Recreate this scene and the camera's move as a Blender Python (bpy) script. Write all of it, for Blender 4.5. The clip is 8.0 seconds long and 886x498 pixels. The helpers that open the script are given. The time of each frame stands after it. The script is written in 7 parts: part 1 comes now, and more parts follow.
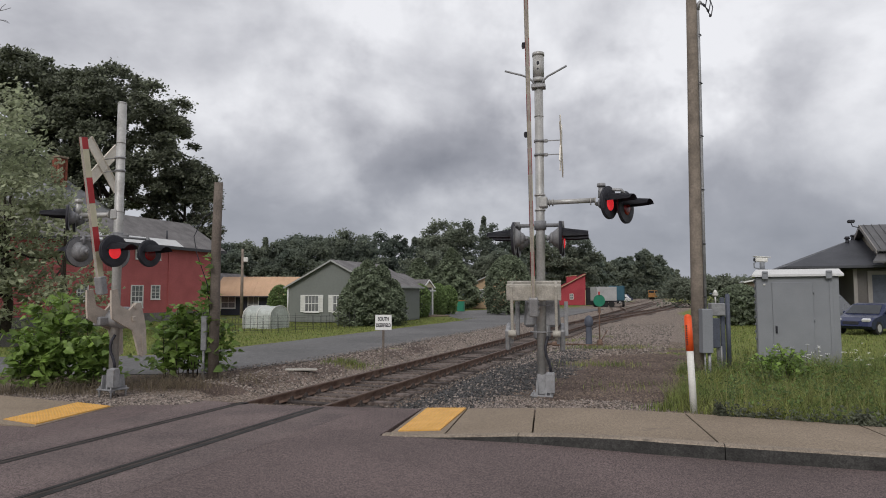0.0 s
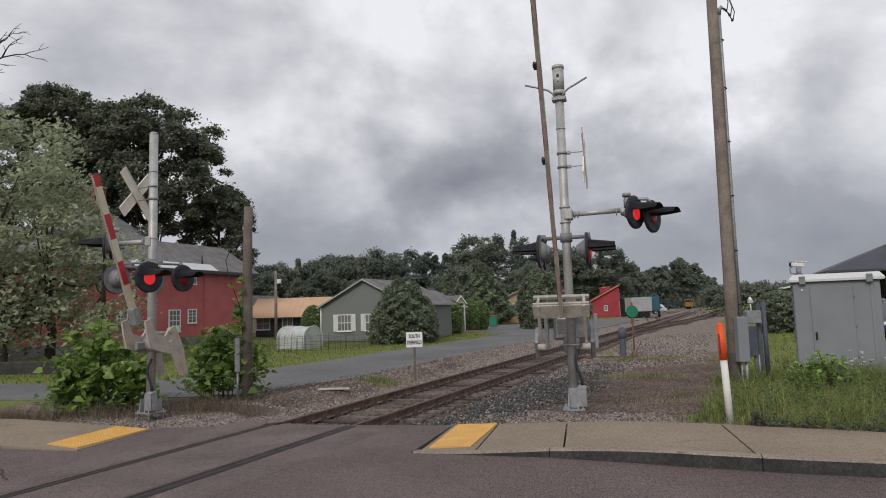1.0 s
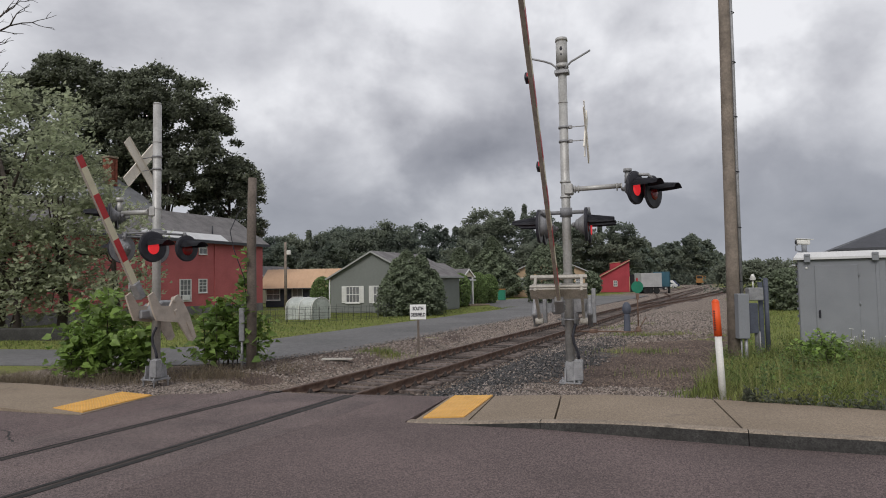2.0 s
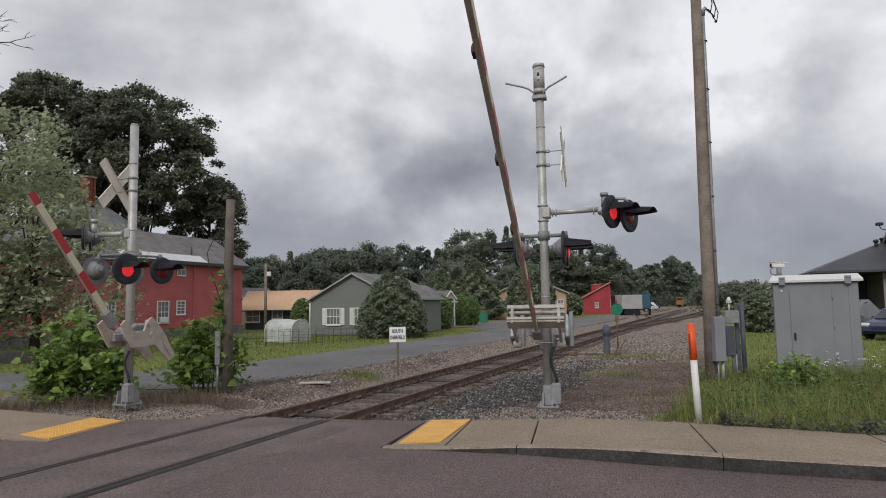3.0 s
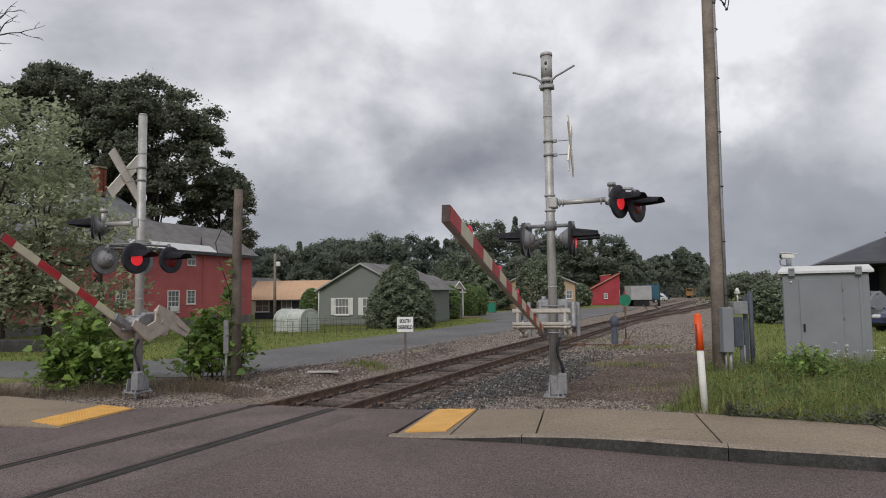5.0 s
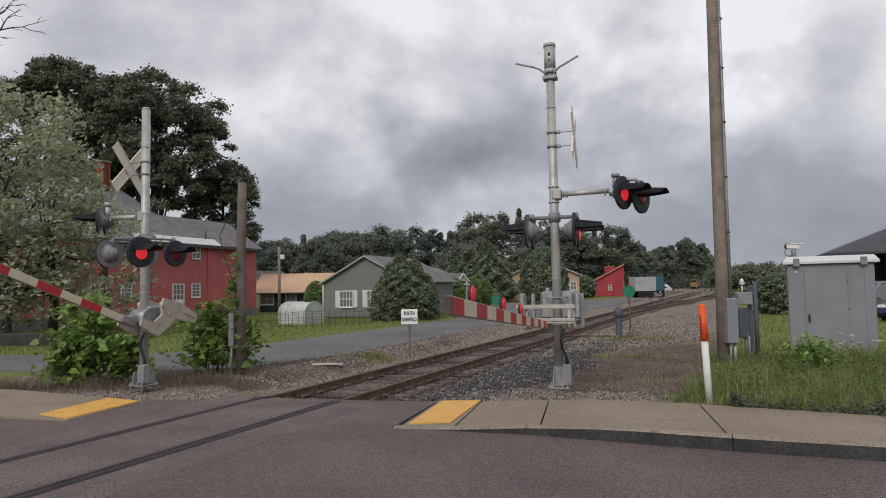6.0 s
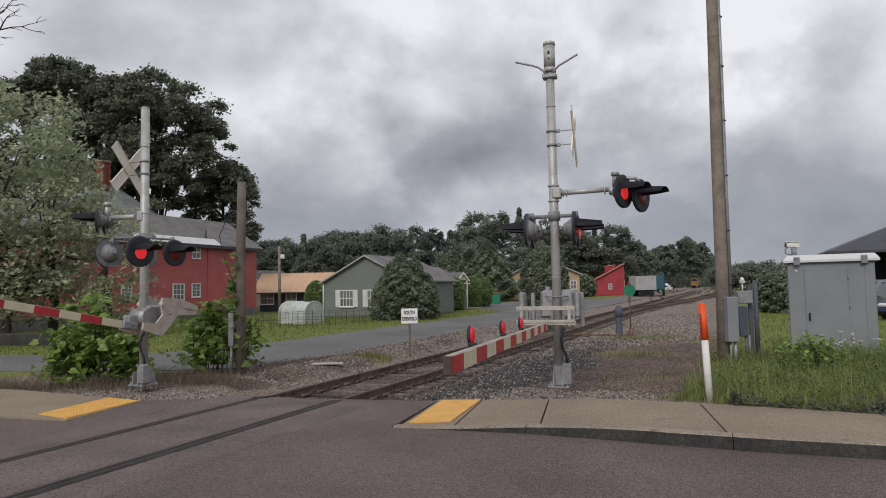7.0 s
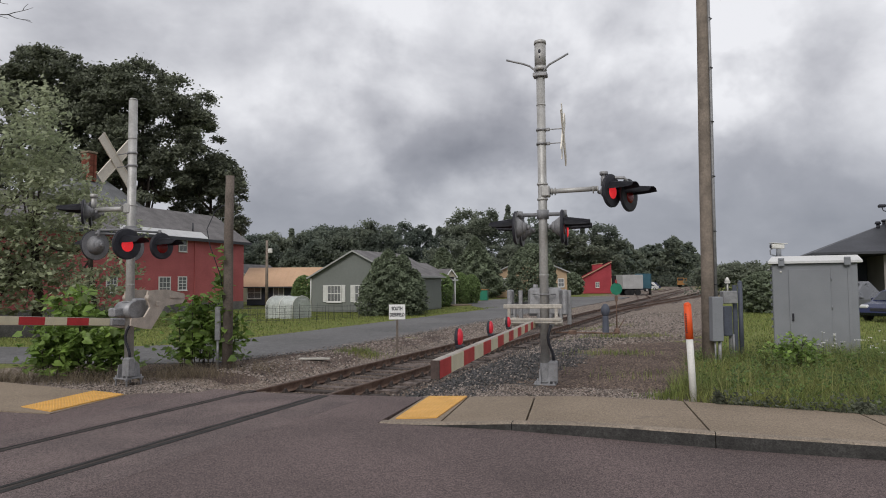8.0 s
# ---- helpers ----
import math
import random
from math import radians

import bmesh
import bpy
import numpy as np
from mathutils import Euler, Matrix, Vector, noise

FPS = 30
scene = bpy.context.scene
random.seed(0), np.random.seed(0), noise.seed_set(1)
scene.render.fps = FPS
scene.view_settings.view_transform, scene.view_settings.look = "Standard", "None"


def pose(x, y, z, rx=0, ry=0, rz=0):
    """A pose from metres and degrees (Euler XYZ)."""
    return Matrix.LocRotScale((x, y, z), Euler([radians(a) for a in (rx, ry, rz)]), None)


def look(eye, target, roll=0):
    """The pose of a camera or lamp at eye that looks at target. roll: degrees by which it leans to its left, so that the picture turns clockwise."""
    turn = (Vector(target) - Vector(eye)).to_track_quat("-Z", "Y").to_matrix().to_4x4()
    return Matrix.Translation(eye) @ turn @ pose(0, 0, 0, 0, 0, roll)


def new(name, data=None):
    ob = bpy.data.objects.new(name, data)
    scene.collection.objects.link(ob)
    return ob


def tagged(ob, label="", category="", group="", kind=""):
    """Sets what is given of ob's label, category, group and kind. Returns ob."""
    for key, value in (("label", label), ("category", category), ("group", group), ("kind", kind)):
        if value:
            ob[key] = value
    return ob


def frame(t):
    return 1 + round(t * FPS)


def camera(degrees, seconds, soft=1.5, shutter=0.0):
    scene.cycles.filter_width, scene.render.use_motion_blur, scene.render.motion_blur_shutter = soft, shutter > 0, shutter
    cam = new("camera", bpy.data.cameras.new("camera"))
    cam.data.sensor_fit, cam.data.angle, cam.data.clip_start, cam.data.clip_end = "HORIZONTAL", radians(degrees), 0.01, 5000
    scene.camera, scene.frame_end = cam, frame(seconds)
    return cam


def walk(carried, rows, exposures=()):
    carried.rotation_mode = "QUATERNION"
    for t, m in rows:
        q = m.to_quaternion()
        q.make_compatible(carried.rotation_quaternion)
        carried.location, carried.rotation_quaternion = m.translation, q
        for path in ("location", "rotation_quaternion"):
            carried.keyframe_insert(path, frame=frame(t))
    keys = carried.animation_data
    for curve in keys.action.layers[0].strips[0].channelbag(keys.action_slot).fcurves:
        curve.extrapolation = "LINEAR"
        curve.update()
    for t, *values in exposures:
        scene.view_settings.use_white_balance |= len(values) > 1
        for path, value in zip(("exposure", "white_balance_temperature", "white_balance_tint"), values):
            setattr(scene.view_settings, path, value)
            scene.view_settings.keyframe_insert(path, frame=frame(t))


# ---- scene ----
cam = camera(69.2, 8.0, soft=1.0)
PATH = [
    (0, (-0.615, 0.072, 1.902), (-0.518, 2.065, 2.043), -0.1),
    (0.5, (-0.626, 0.076, 1.905), (-0.533, 2.066, 2.076), -0.2),
    (1, (-0.523, 0.031, 1.898), (-0.522, 2.022, 2.09), -1.8),
    (1.5, (-0.375, 0.01, 1.912), (-0.411, 2.006, 2.036), -0.8),
    (1.7, (-0.348, -0.021, 1.89), (-0.386, 1.976, 1.995), -1.0),
    (2.8, (-0.229, -0.02, 1.916), (-0.257, 1.974, 2.074), -0.9),
    (3, (-0.227, -0.017, 1.92), (-0.208, 1.975, 2.095), -1.0),
    (3.5, (-0.204, -0.024, 1.921), (-0.143, 1.966, 2.117), 0.1),
    (4, (-0.196, -0.014, 1.928), (-0.145, 1.978, 2.098), 0.0),
    (4.5, (-0.185, -0.019, 1.914), (-0.173, 1.975, 2.072), -0.4),
    (6, (-0.182, -0.021, 1.907), (-0.204, 1.976, 2.029), -1.1),
    (6.5, (-0.181, -0.024, 1.906), (-0.206, 1.972, 2.027), -1.2),
    (7, (-0.171, -0.005, 1.902), (-0.194, 1.991, 2.022), -1.2),
    (7.5, (-0.179, -0.019, 1.908), (-0.185, 1.978, 2.018), -1.0),
    (8, (-0.175, -0.027, 1.908), (-0.162, 1.97, 2.016), -0.5),
]
walk(cam, [(t, look(eye, target, roll)) for t, eye, target, roll in PATH])

# ---- world and sun ----
world = bpy.data.worlds.new("overcast_sky")
scene.world = world
world.use_nodes = True
wn, wl = world.node_tree.nodes, world.node_tree.links
wn.clear()


def wnode(kind, **values):
    n = wn.new(kind)
    for k, v in values.items():
        if k in n.inputs:
            n.inputs[k].default_value = v
    return n


SUN_ELEV, SUN_AZ = 38.0, 200.0
sky = wn.new("ShaderNodeTexSky")
sky.sky_type = "NISHITA"
sky.sun_disc = False
sky.sun_elevation, sky.sun_rotation = radians(SUN_ELEV), radians(SUN_AZ)
sky.air_density, sky.dust_density = 1.0, 2.0
coord = wn.new("ShaderNodeTexCoord")
flat = wn.new("ShaderNodeVectorMath")          # project the direction on a cloud layer
flat.operation = "DIVIDE"
sep = wn.new("ShaderNodeSeparateXYZ")
wl.new(coord.outputs["Generated"], sep.inputs[0])
lift = wn.new("ShaderNodeMath")
lift.operation = "ADD"
lift.inputs[1].default_value = 0.75
up = wn.new("ShaderNodeMath")
up.operation = "ABSOLUTE"
wl.new(sep.outputs["Z"], up.inputs[0])
wl.new(up.outputs[0], lift.inputs[0])
wl.new(coord.outputs["Generated"], flat.inputs[0])
comb = wn.new("ShaderNodeCombineXYZ")
for i in range(3):
    wl.new(lift.outputs[0], comb.inputs[i])
wl.new(comb.outputs[0], flat.inputs[1])
big = wnode("ShaderNodeTexNoise", Scale=4.0, Detail=9.0, Roughness=0.52, Distortion=0.2)
wl.new(flat.outputs[0], big.inputs["Vector"])
CLOUDS = [  # lighter and darker masses of the deck: azimuth, elevation, radius in degrees, strength
    (-4.9, 16.6, 13.1, 0.035), (-4.4, 23.6, 11.1, 0.035), (-10.3, 15.8, 5.5, -0.050), (2.6, 17.2, 9.1, -0.140),
    (5.6, 12.9, 5.5, -0.030), (-8.4, 6.9, 9.6, -0.080), (-19.0, 18.1, 11.1, 0.015), (8.6, 18.0, 5.5, 0.040),
    (17.9, 19.7, 10.1, 0.090), (18.8, 10.6, 7.6, -0.080), (31.3, 17.2, 12.6, 0.085), (32.4, 8.3, 11.6, -0.110),
    (-27.5, 22.3, 13.1, 0.030), (24.2, 4.3, 13.1, -0.070), (0.6, 6.1, 8.1, -0.060)]
swirl = wnode("ShaderNodeTexNoise", Scale=5.0, Detail=5.0, Roughness=0.6)
wl.new(coord.outputs["Generated"], swirl.inputs["Vector"])
bend = wn.new("ShaderNodeVectorMath")
bend.operation = "MULTIPLY_ADD"
bend.inputs[1].default_value = (0.30, 0.30, 0.30)
wl.new(swirl.outputs["Color"], bend.inputs[0])
wl.new(coord.outputs["Generated"], bend.inputs[2])
shift = wn.new("ShaderNodeVectorMath")
shift.operation = "SUBTRACT"
shift.inputs[1].default_value = (0.15, 0.15, 0.15)
wl.new(bend.outputs[0], shift.inputs[0])
unit_dir = wn.new("ShaderNodeVectorMath")
unit_dir.operation = "NORMALIZE"
wl.new(shift.outputs[0], unit_dir.inputs[0])
both = wn.new("ShaderNodeMath")
both.operation = "MULTIPLY_ADD"
both.inputs[1].default_value, both.inputs[2].default_value = 0.82, 0.355
wl.new(big.outputs["Fac"], both.inputs[0])
for az_, el_, radius, strength in CLOUDS:
    a_, e_ = radians(az_), radians(el_)
    dot = wn.new("ShaderNodeVectorMath")
    dot.operation = "DOT_PRODUCT"
    dot.inputs[1].default_value = (math.sin(a_) * math.cos(e_), math.cos(a_) * math.cos(e_), math.sin(e_))
    wl.new(unit_dir.outputs[0], dot.inputs[0])
    fall = wn.new("ShaderNodeMapRange")
    fall.interpolation_type = "SMOOTHSTEP"
    fall.inputs[1].default_value, fall.inputs[2].default_value = math.cos(radians(radius * 1.25)), 1.0
    fall.inputs[3].default_value, fall.inputs[4].default_value = 0.0, strength * 1.25
    wl.new(dot.outputs["Value"], fall.inputs[0])
    total = wn.new("ShaderNodeMath")
    wl.new(both.outputs[0], total.inputs[0])
    wl.new(fall.outputs[0], total.inputs[1])
    both = total
ramp = wn.new("ShaderNodeValToRGB")
ramp.color_ramp.elements[0].position, ramp.color_ramp.elements[0].color = 0.42, (0.215, 0.22, 0.255, 1)
ramp.color_ramp.elements[1].position, ramp.color_ramp.elements[1].color = 0.90, (0.82, 0.825, 0.86, 1)
low_ = ramp.color_ramp.elements.new(0.61)
low_.color = (0.355, 0.36, 0.40, 1)
mid = ramp.color_ramp.elements.new(0.74)
mid.color = (0.54, 0.545, 0.585, 1)
wl.new(both.outputs[0], ramp.inputs[0])
haze = wn.new("ShaderNodeMapRange")            # the cloud deck thickens and darkens to the horizon
haze.inputs[1].default_value, haze.inputs[2].default_value = 0.01, 0.25
haze.inputs[3].default_value, haze.inputs[4].default_value = 0.62, 0.0
wl.new(up.outputs[0], haze.inputs[0])
dim = wn.new("ShaderNodeMixRGB")
dim.inputs[2].default_value = (0.29, 0.315, 0.37, 1)
wl.new(haze.outputs[0], dim.inputs[0])
wl.new(ramp.outputs[0], dim.inputs[1])
clear = wn.new("ShaderNodeBackground")
clear.inputs[1].default_value = 0.05
wl.new(sky.outputs[0], clear.inputs[0])
cloud = wn.new("ShaderNodeBackground")
cloud.inputs[1].default_value = 1.1
wl.new(dim.outputs[0], cloud.inputs[0])
deck = wn.new("ShaderNodeMixShader")
deck.inputs[0].default_value = 0.93
wl.new(clear.outputs[0], deck.inputs[1])
wl.new(cloud.outputs[0], deck.inputs[2])
wout = wn.new("ShaderNodeOutputWorld")
wl.new(deck.outputs[0], wout.inputs[0])

sun_data = bpy.data.lights.new("sun", "SUN")
sun_data.energy, sun_data.angle, sun_data.color = 1.5, radians(25), (1.0, 0.965, 0.92)
sun = new("sun", sun_data)
az, el = radians(SUN_AZ), radians(SUN_ELEV)
sun.matrix_world = look((0, 0, 50), Vector((0, 0, 50)) - Vector((math.sin(az) * math.cos(el), math.cos(az) * math.cos(el), math.sin(el))))
scene.view_settings.exposure = 0.0


# ---- materials ----
def material(name, color, rough=0.8, metal=0.0, var=0.25, scale=6.0, fine=60.0, bump=0.15, second=None, wear=None, per_object=0.0, island=0.0, spec=0.4, emit=None, thin=0.0, grit=None):
    """A node material with variation at two scales; second: a colour that blotches in; wear: (colour, amount)."""
    m = bpy.data.materials.new(name)
    m.use_nodes = True
    n, l = m.node_tree.nodes, m.node_tree.links
    b = n["Principled BSDF"]
    b.inputs["Roughness"].default_value, b.inputs["Metallic"].default_value = rough, metal
    b.inputs["Specular IOR Level"].default_value = spec
    tc = n.new("ShaderNodeTexCoord")
    n1 = n.new("ShaderNodeTexNoise")
    n1.inputs["Scale"].default_value, n1.inputs["Detail"].default_value = scale, 5.0
    n2 = n.new("ShaderNodeTexNoise")
    n2.inputs["Scale"].default_value, n2.inputs["Detail"].default_value = fine, 3.0
    l.new(tc.outputs["Object"], n1.inputs["Vector"])
    l.new(tc.outputs["Object"], n2.inputs["Vector"])
    mix = n.new("ShaderNodeMixRGB")
    mix.inputs[1].default_value = (*color, 1)
    mix.inputs[2].default_value = (*(second or [c * (1 - var) for c in color]), 1)
    r1 = n.new("ShaderNodeMapRange")
    r1.inputs[1].default_value, r1.inputs[2].default_value = 0.38, 0.64
    l.new(n1.outputs["Fac"], r1.inputs[0])
    l.new(r1.outputs[0], mix.inputs[0])
    last = mix.outputs[0]
    grain = n.new("ShaderNodeMapRange")
    grain.inputs[1].default_value, grain.inputs[2].default_value = 0.3, 0.7
    grain.inputs[3].default_value, grain.inputs[4].default_value = 1 - var * 0.7, 1 + var * 0.7
    l.new(n2.outputs["Fac"], grain.inputs[0])
    mul = n.new("ShaderNodeVectorMath")
    mul.operation = "SCALE"
    l.new(last, mul.inputs[0])
    l.new(grain.outputs[0], mul.inputs["Scale"])
    last = mul.outputs[0]
    if grit:
        vo = n.new("ShaderNodeTexVoronoi")
        vo.inputs["Scale"].default_value = grit[0]
        l.new(tc.outputs["Object"], vo.inputs["Vector"])
        sc_ = n.new("ShaderNodeSeparateColor")
        l.new(vo.outputs["Color"], sc_.inputs[0])
        rg = n.new("ShaderNodeMapRange")
        rg.inputs[3].default_value, rg.inputs[4].default_value = 1 - grit[1], 1 + grit[1]
        l.new(sc_.outputs[0], rg.inputs[0])
        mg = n.new("ShaderNodeVectorMath")
        mg.operation = "SCALE"
        l.new(last, mg.inputs[0])
        l.new(rg.outputs[0], mg.inputs["Scale"])
        last = mg.outputs[0]
    for amount, source, socket in ((per_object, "ShaderNodeObjectInfo", "Random"), (island, "ShaderNodeNewGeometry", "Random Per Island")):
        if amount:
            oi = n.new(source)
            ra = n.new("ShaderNodeMapRange")
            ra.inputs[3].default_value, ra.inputs[4].default_value = 1 - amount, 1 + amount
            l.new(oi.outputs[socket], ra.inputs[0])
            m2 = n.new("ShaderNodeVectorMath")
            m2.operation = "SCALE"
            l.new(last, m2.inputs[0])
            l.new(ra.outputs[0], m2.inputs["Scale"])
            last = m2.outputs[0]
    if wear:
        n3 = n.new("ShaderNodeTexNoise")
        n3.inputs["Scale"].default_value, n3.inputs["Detail"].default_value = scale * 2.7, 8.0
        l.new(tc.outputs["Object"], n3.inputs["Vector"])
        r3 = n.new("ShaderNodeMapRange")
        r3.inputs[1].default_value, r3.inputs[2].default_value = 0.72 - wear[1], 0.78 - wear[1] * 0.7
        l.new(n3.outputs["Fac"], r3.inputs[0])
        mw = n.new("ShaderNodeMixRGB")
        mw.inputs[2].default_value = (*wear[0], 1)
        l.new(r3.outputs[0], mw.inputs[0])
        l.new(last, mw.inputs[1])
        last = mw.outputs[0]
    l.new(last, b.inputs["Base Color"])
    if bump:
        bp = n.new("ShaderNodeBump")
        bp.inputs["Strength"].default_value, bp.inputs["Distance"].default_value = bump, 0.02
        l.new(n2.outputs["Fac"], bp.inputs["Height"])
        l.new(bp.outputs[0], b.inputs["Normal"])
    rr = n.new("ShaderNodeMapRange")
    rr.inputs[3].default_value, rr.inputs[4].default_value = max(0.03, rough - 0.12), min(1.0, rough + 0.12)
    l.new(n1.outputs["Fac"], rr.inputs[0])
    l.new(rr.outputs[0], b.inputs["Roughness"])
    if emit:
        b.inputs["Emission Color"].default_value = (*emit[0], 1)
        b.inputs["Emission Strength"].default_value = emit[1]
    if thin:
        tr = n.new("ShaderNodeBsdfTranslucent")
        mixs = n.new("ShaderNodeMixShader")
        mixs.inputs[0].default_value = thin
        l.new(last, tr.inputs[0])
        l.new(b.outputs[0], mixs.inputs[1])
        l.new(tr.outputs[0], mixs.inputs[2])
        l.new(mixs.outputs[0], n["Material Output"].inputs[0])
    return m


ASPHALT = material("asphalt", (0.150, 0.112, 0.108), 0.92, var=0.30, scale=0.45, fine=70, bump=0.7, second=(0.112, 0.085, 0.082), grit=(100, 0.65))
STREET = material("street_asphalt", (0.15, 0.147, 0.147), 0.9, var=0.25, scale=0.25, fine=4, bump=0.3, grit=(30, 0.25))
CONCRETE = material("concrete", (0.268, 0.212, 0.156), 0.9, var=0.16, scale=0.7, fine=30, bump=0.3, wear=((0.18, 0.145, 0.112), 0.09), grit=(90, 0.3))
# kerb face far darker than the kerb top below
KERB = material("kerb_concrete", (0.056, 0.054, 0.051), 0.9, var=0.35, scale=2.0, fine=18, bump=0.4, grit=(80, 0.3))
KERBTOP = material("pale_kerb_top", (0.285, 0.235, 0.185), 0.9, var=0.2, scale=1.5, fine=30, bump=0.3, wear=((0.15, 0.125, 0.10), 0.10), grit=(90, 0.3))
YELLOW = material("tactile_yellow", (0.70, 0.385, 0.095), 0.6, var=0.12, scale=4, fine=50, bump=0.1, wear=((0.45, 0.33, 0.18), 0.06))
RUST = material("rusted_rail", (0.205, 0.135, 0.10), 0.75, 0.2, var=0.35, scale=5, fine=80, bump=0.3, second=(0.11, 0.065, 0.048))
RAILHEAD = material("worn_rail_head", (0.13, 0.085, 0.066), 0.65, 0.25, var=0.3, scale=3, fine=60, bump=0.1)
TIE = material("weathered_tie", (0.135, 0.108, 0.096), 0.95, var=0.5, scale=7, fine=60, bump=0.8, per_object=0.45, second=(0.06, 0.047, 0.042))
STONE = material("ballast_stone", (0.225, 0.190, 0.168), 0.95, var=0.3, scale=30, fine=160, bump=0.2, island=0.8)
DARKSTONE = material("dark_ballast_stone", (0.060, 0.059, 0.060), 0.85, var=0.3, scale=30, fine=160, bump=0.2, island=0.95)
RUBBER = material("flangeway_rubber", (0.028, 0.026, 0.025), 0.8, var=0.4, scale=4, fine=60, bump=0.3)
ALU = material("weathered_aluminium", (0.48, 0.475, 0.46), 0.5, 0.3, var=0.16, scale=3, fine=30, bump=0.05, second=(0.37, 0.36, 0.345))
GALV = material("galvanised_steel", (0.34, 0.34, 0.35), 0.55, 0.4, var=0.22, scale=9, fine=70, bump=0.06, wear=((0.30, 0.28, 0.26), 0.05))
GREYPAINT = material("grey_paint", (0.235, 0.245, 0.265), 0.55, 0.0, var=0.1, scale=1.5, fine=40, bump=0.04)
BLACK = material("black_paint", (0.033, 0.033, 0.043), 0.6, 0.0, var=0.3, scale=6, fine=50, bump=0.05)
WHITE = material("white_paint", (0.74, 0.73, 0.69), 0.6, 0.0, var=0.1, scale=5, fine=50, bump=0.05)
CREAM = material("reflective_cream", (0.66, 0.61, 0.44), 0.5, 0.0, var=0.1, scale=5, fine=60, bump=0.04)
RED = material("reflective_red", (0.48, 0.035, 0.04), 0.5, 0.0, var=0.15, scale=5, fine=60, bump=0.04)
LENS = material("red_lens", (0.22, 0.008, 0.01), 0.25, 0.0, var=0.2, scale=30, fine=120, bump=0.05)
LIT = material("lit_red_lens", (0.50, 0.02, 0.025), 0.25, 0.0, var=0.1, scale=30, fine=120, bump=0.05, emit=((1.0, 0.04, 0.05), 0.50))
WOODPOLE = material("weathered_pole", (0.265, 0.22, 0.182), 0.9, var=0.2, scale=3, fine=22, bump=0.6, second=(0.18, 0.15, 0.125))
DARKPOLE = material("dark_weathered_pole", (0.165, 0.135, 0.115), 0.9, var=0.3, scale=3, fine=30, bump=0.5, second=(0.115, 0.095, 0.08))
SEEDGRASS = material("seed_stalk", (0.30, 0.30, 0.12), 0.8, var=0.35, scale=2, fine=9, bump=0, island=0.45, thin=0.35)
SIGNWHITE = material("sign_white", (0.84, 0.84, 0.82), 0.5, var=0.05, scale=3, fine=20, bump=0)
BLUEGREY = material("dark_blue_grey_paint", (0.085, 0.095, 0.125), 0.6, var=0.2, scale=4, fine=30, bump=0.05)
PANEL = material("crossing_panel_asphalt", (0.160, 0.122, 0.116), 0.92, var=0.30, scale=0.8, fine=60, bump=0.6, second=(0.115, 0.09, 0.087), grit=(100, 0.6))
BROWNSTONE = material("brown_pebble", (0.17, 0.13, 0.105), 0.95, var=0.3, scale=30, fine=160, bump=0.2, island=0.7)
TAR = material("crack_filler", (0.04, 0.037, 0.036), 0.8, var=0.3, scale=4, fine=40, bump=0.1)
NAVY = material("dark_navy_siding", (0.05, 0.055, 0.075), 0.8, var=0.15, scale=0.6, fine=12, bump=0.05)
PLASTIC = material("translucent_plastic_sheet", (0.50, 0.53, 0.50), 0.45, var=0.22, scale=1.6, fine=9, bump=0.15)
WIRE = material("dark_fence_wire", (0.045, 0.045, 0.045), 0.7, var=0.3, scale=4, fine=40, bump=0.05)
ARMLENS = material("arm_lamp_lens", (0.42, 0.02, 0.035), 0.35, var=0.25, scale=30, fine=120, bump=0.05, emit=((1.0, 0.03, 0.06), 0.15))
DIRTYCREAM = material("dirty_cream_paint", (0.47, 0.44, 0.39), 0.7, var=0.3, scale=5, fine=40, bump=0.1)
# dark brown that stands for shade inside the hollow arm end
OPENEND = material("shaded_open_end", (0.085, 0.06, 0.052), 0.7, var=0.3, scale=8, fine=40, bump=0.1)
GRIMYRAIL = material("grimy_rail_in_road", (0.058, 0.046, 0.041), 0.85, 0.0, var=0.35, scale=3, fine=60, bump=0.2)
ORANGE = material("orange_plastic", (0.80, 0.10, 0.02), 0.5, var=0.08, scale=4, fine=40, bump=0.02)
BARK = material("bark", (0.075, 0.06, 0.05), 0.95, var=0.4, scale=3, fine=20, bump=0.8)
LEAF = material("leaf_dark", (0.20, 0.22, 0.155), 0.65, var=0.4, scale=0.35, fine=3, bump=0, island=0.55, thin=0.45)
LEAFMID = material("leaf_mid", (0.44, 0.465, 0.32), 0.6, var=0.3, scale=0.3, fine=2, bump=0, island=0.4, thin=0.55, second=(0.32, 0.36, 0.23))
LEAFBRIGHT = material("leaf_bright", (0.22, 0.32, 0.075), 0.5, var=0.4, scale=1.6, fine=6, bump=0, island=0.5, thin=0.4, second=(0.14, 0.22, 0.055))
CONIFER = material("conifer_green", (0.20, 0.24, 0.155), 0.75, var=0.35, scale=0.8, fine=6, bump=0, island=0.35, thin=0.35)
HEDGE = material("clipped_hedge", (0.19, 0.27, 0.10), 0.75, var=0.25, scale=1.5, fine=8, bump=0, island=0.4, thin=0.35)
FARLEAF = material("far_leaf", (0.21, 0.235, 0.175), 0.85, var=0.40, scale=0.09, fine=0.6, bump=0, island=0.25, thin=0.5, second=(0.135, 0.165, 0.14))
WEEDLEAF = material("weed_leaf", (0.13, 0.20, 0.055), 0.6, var=0.4, scale=1.5, fine=6, bump=0, island=0.5, thin=0.35)
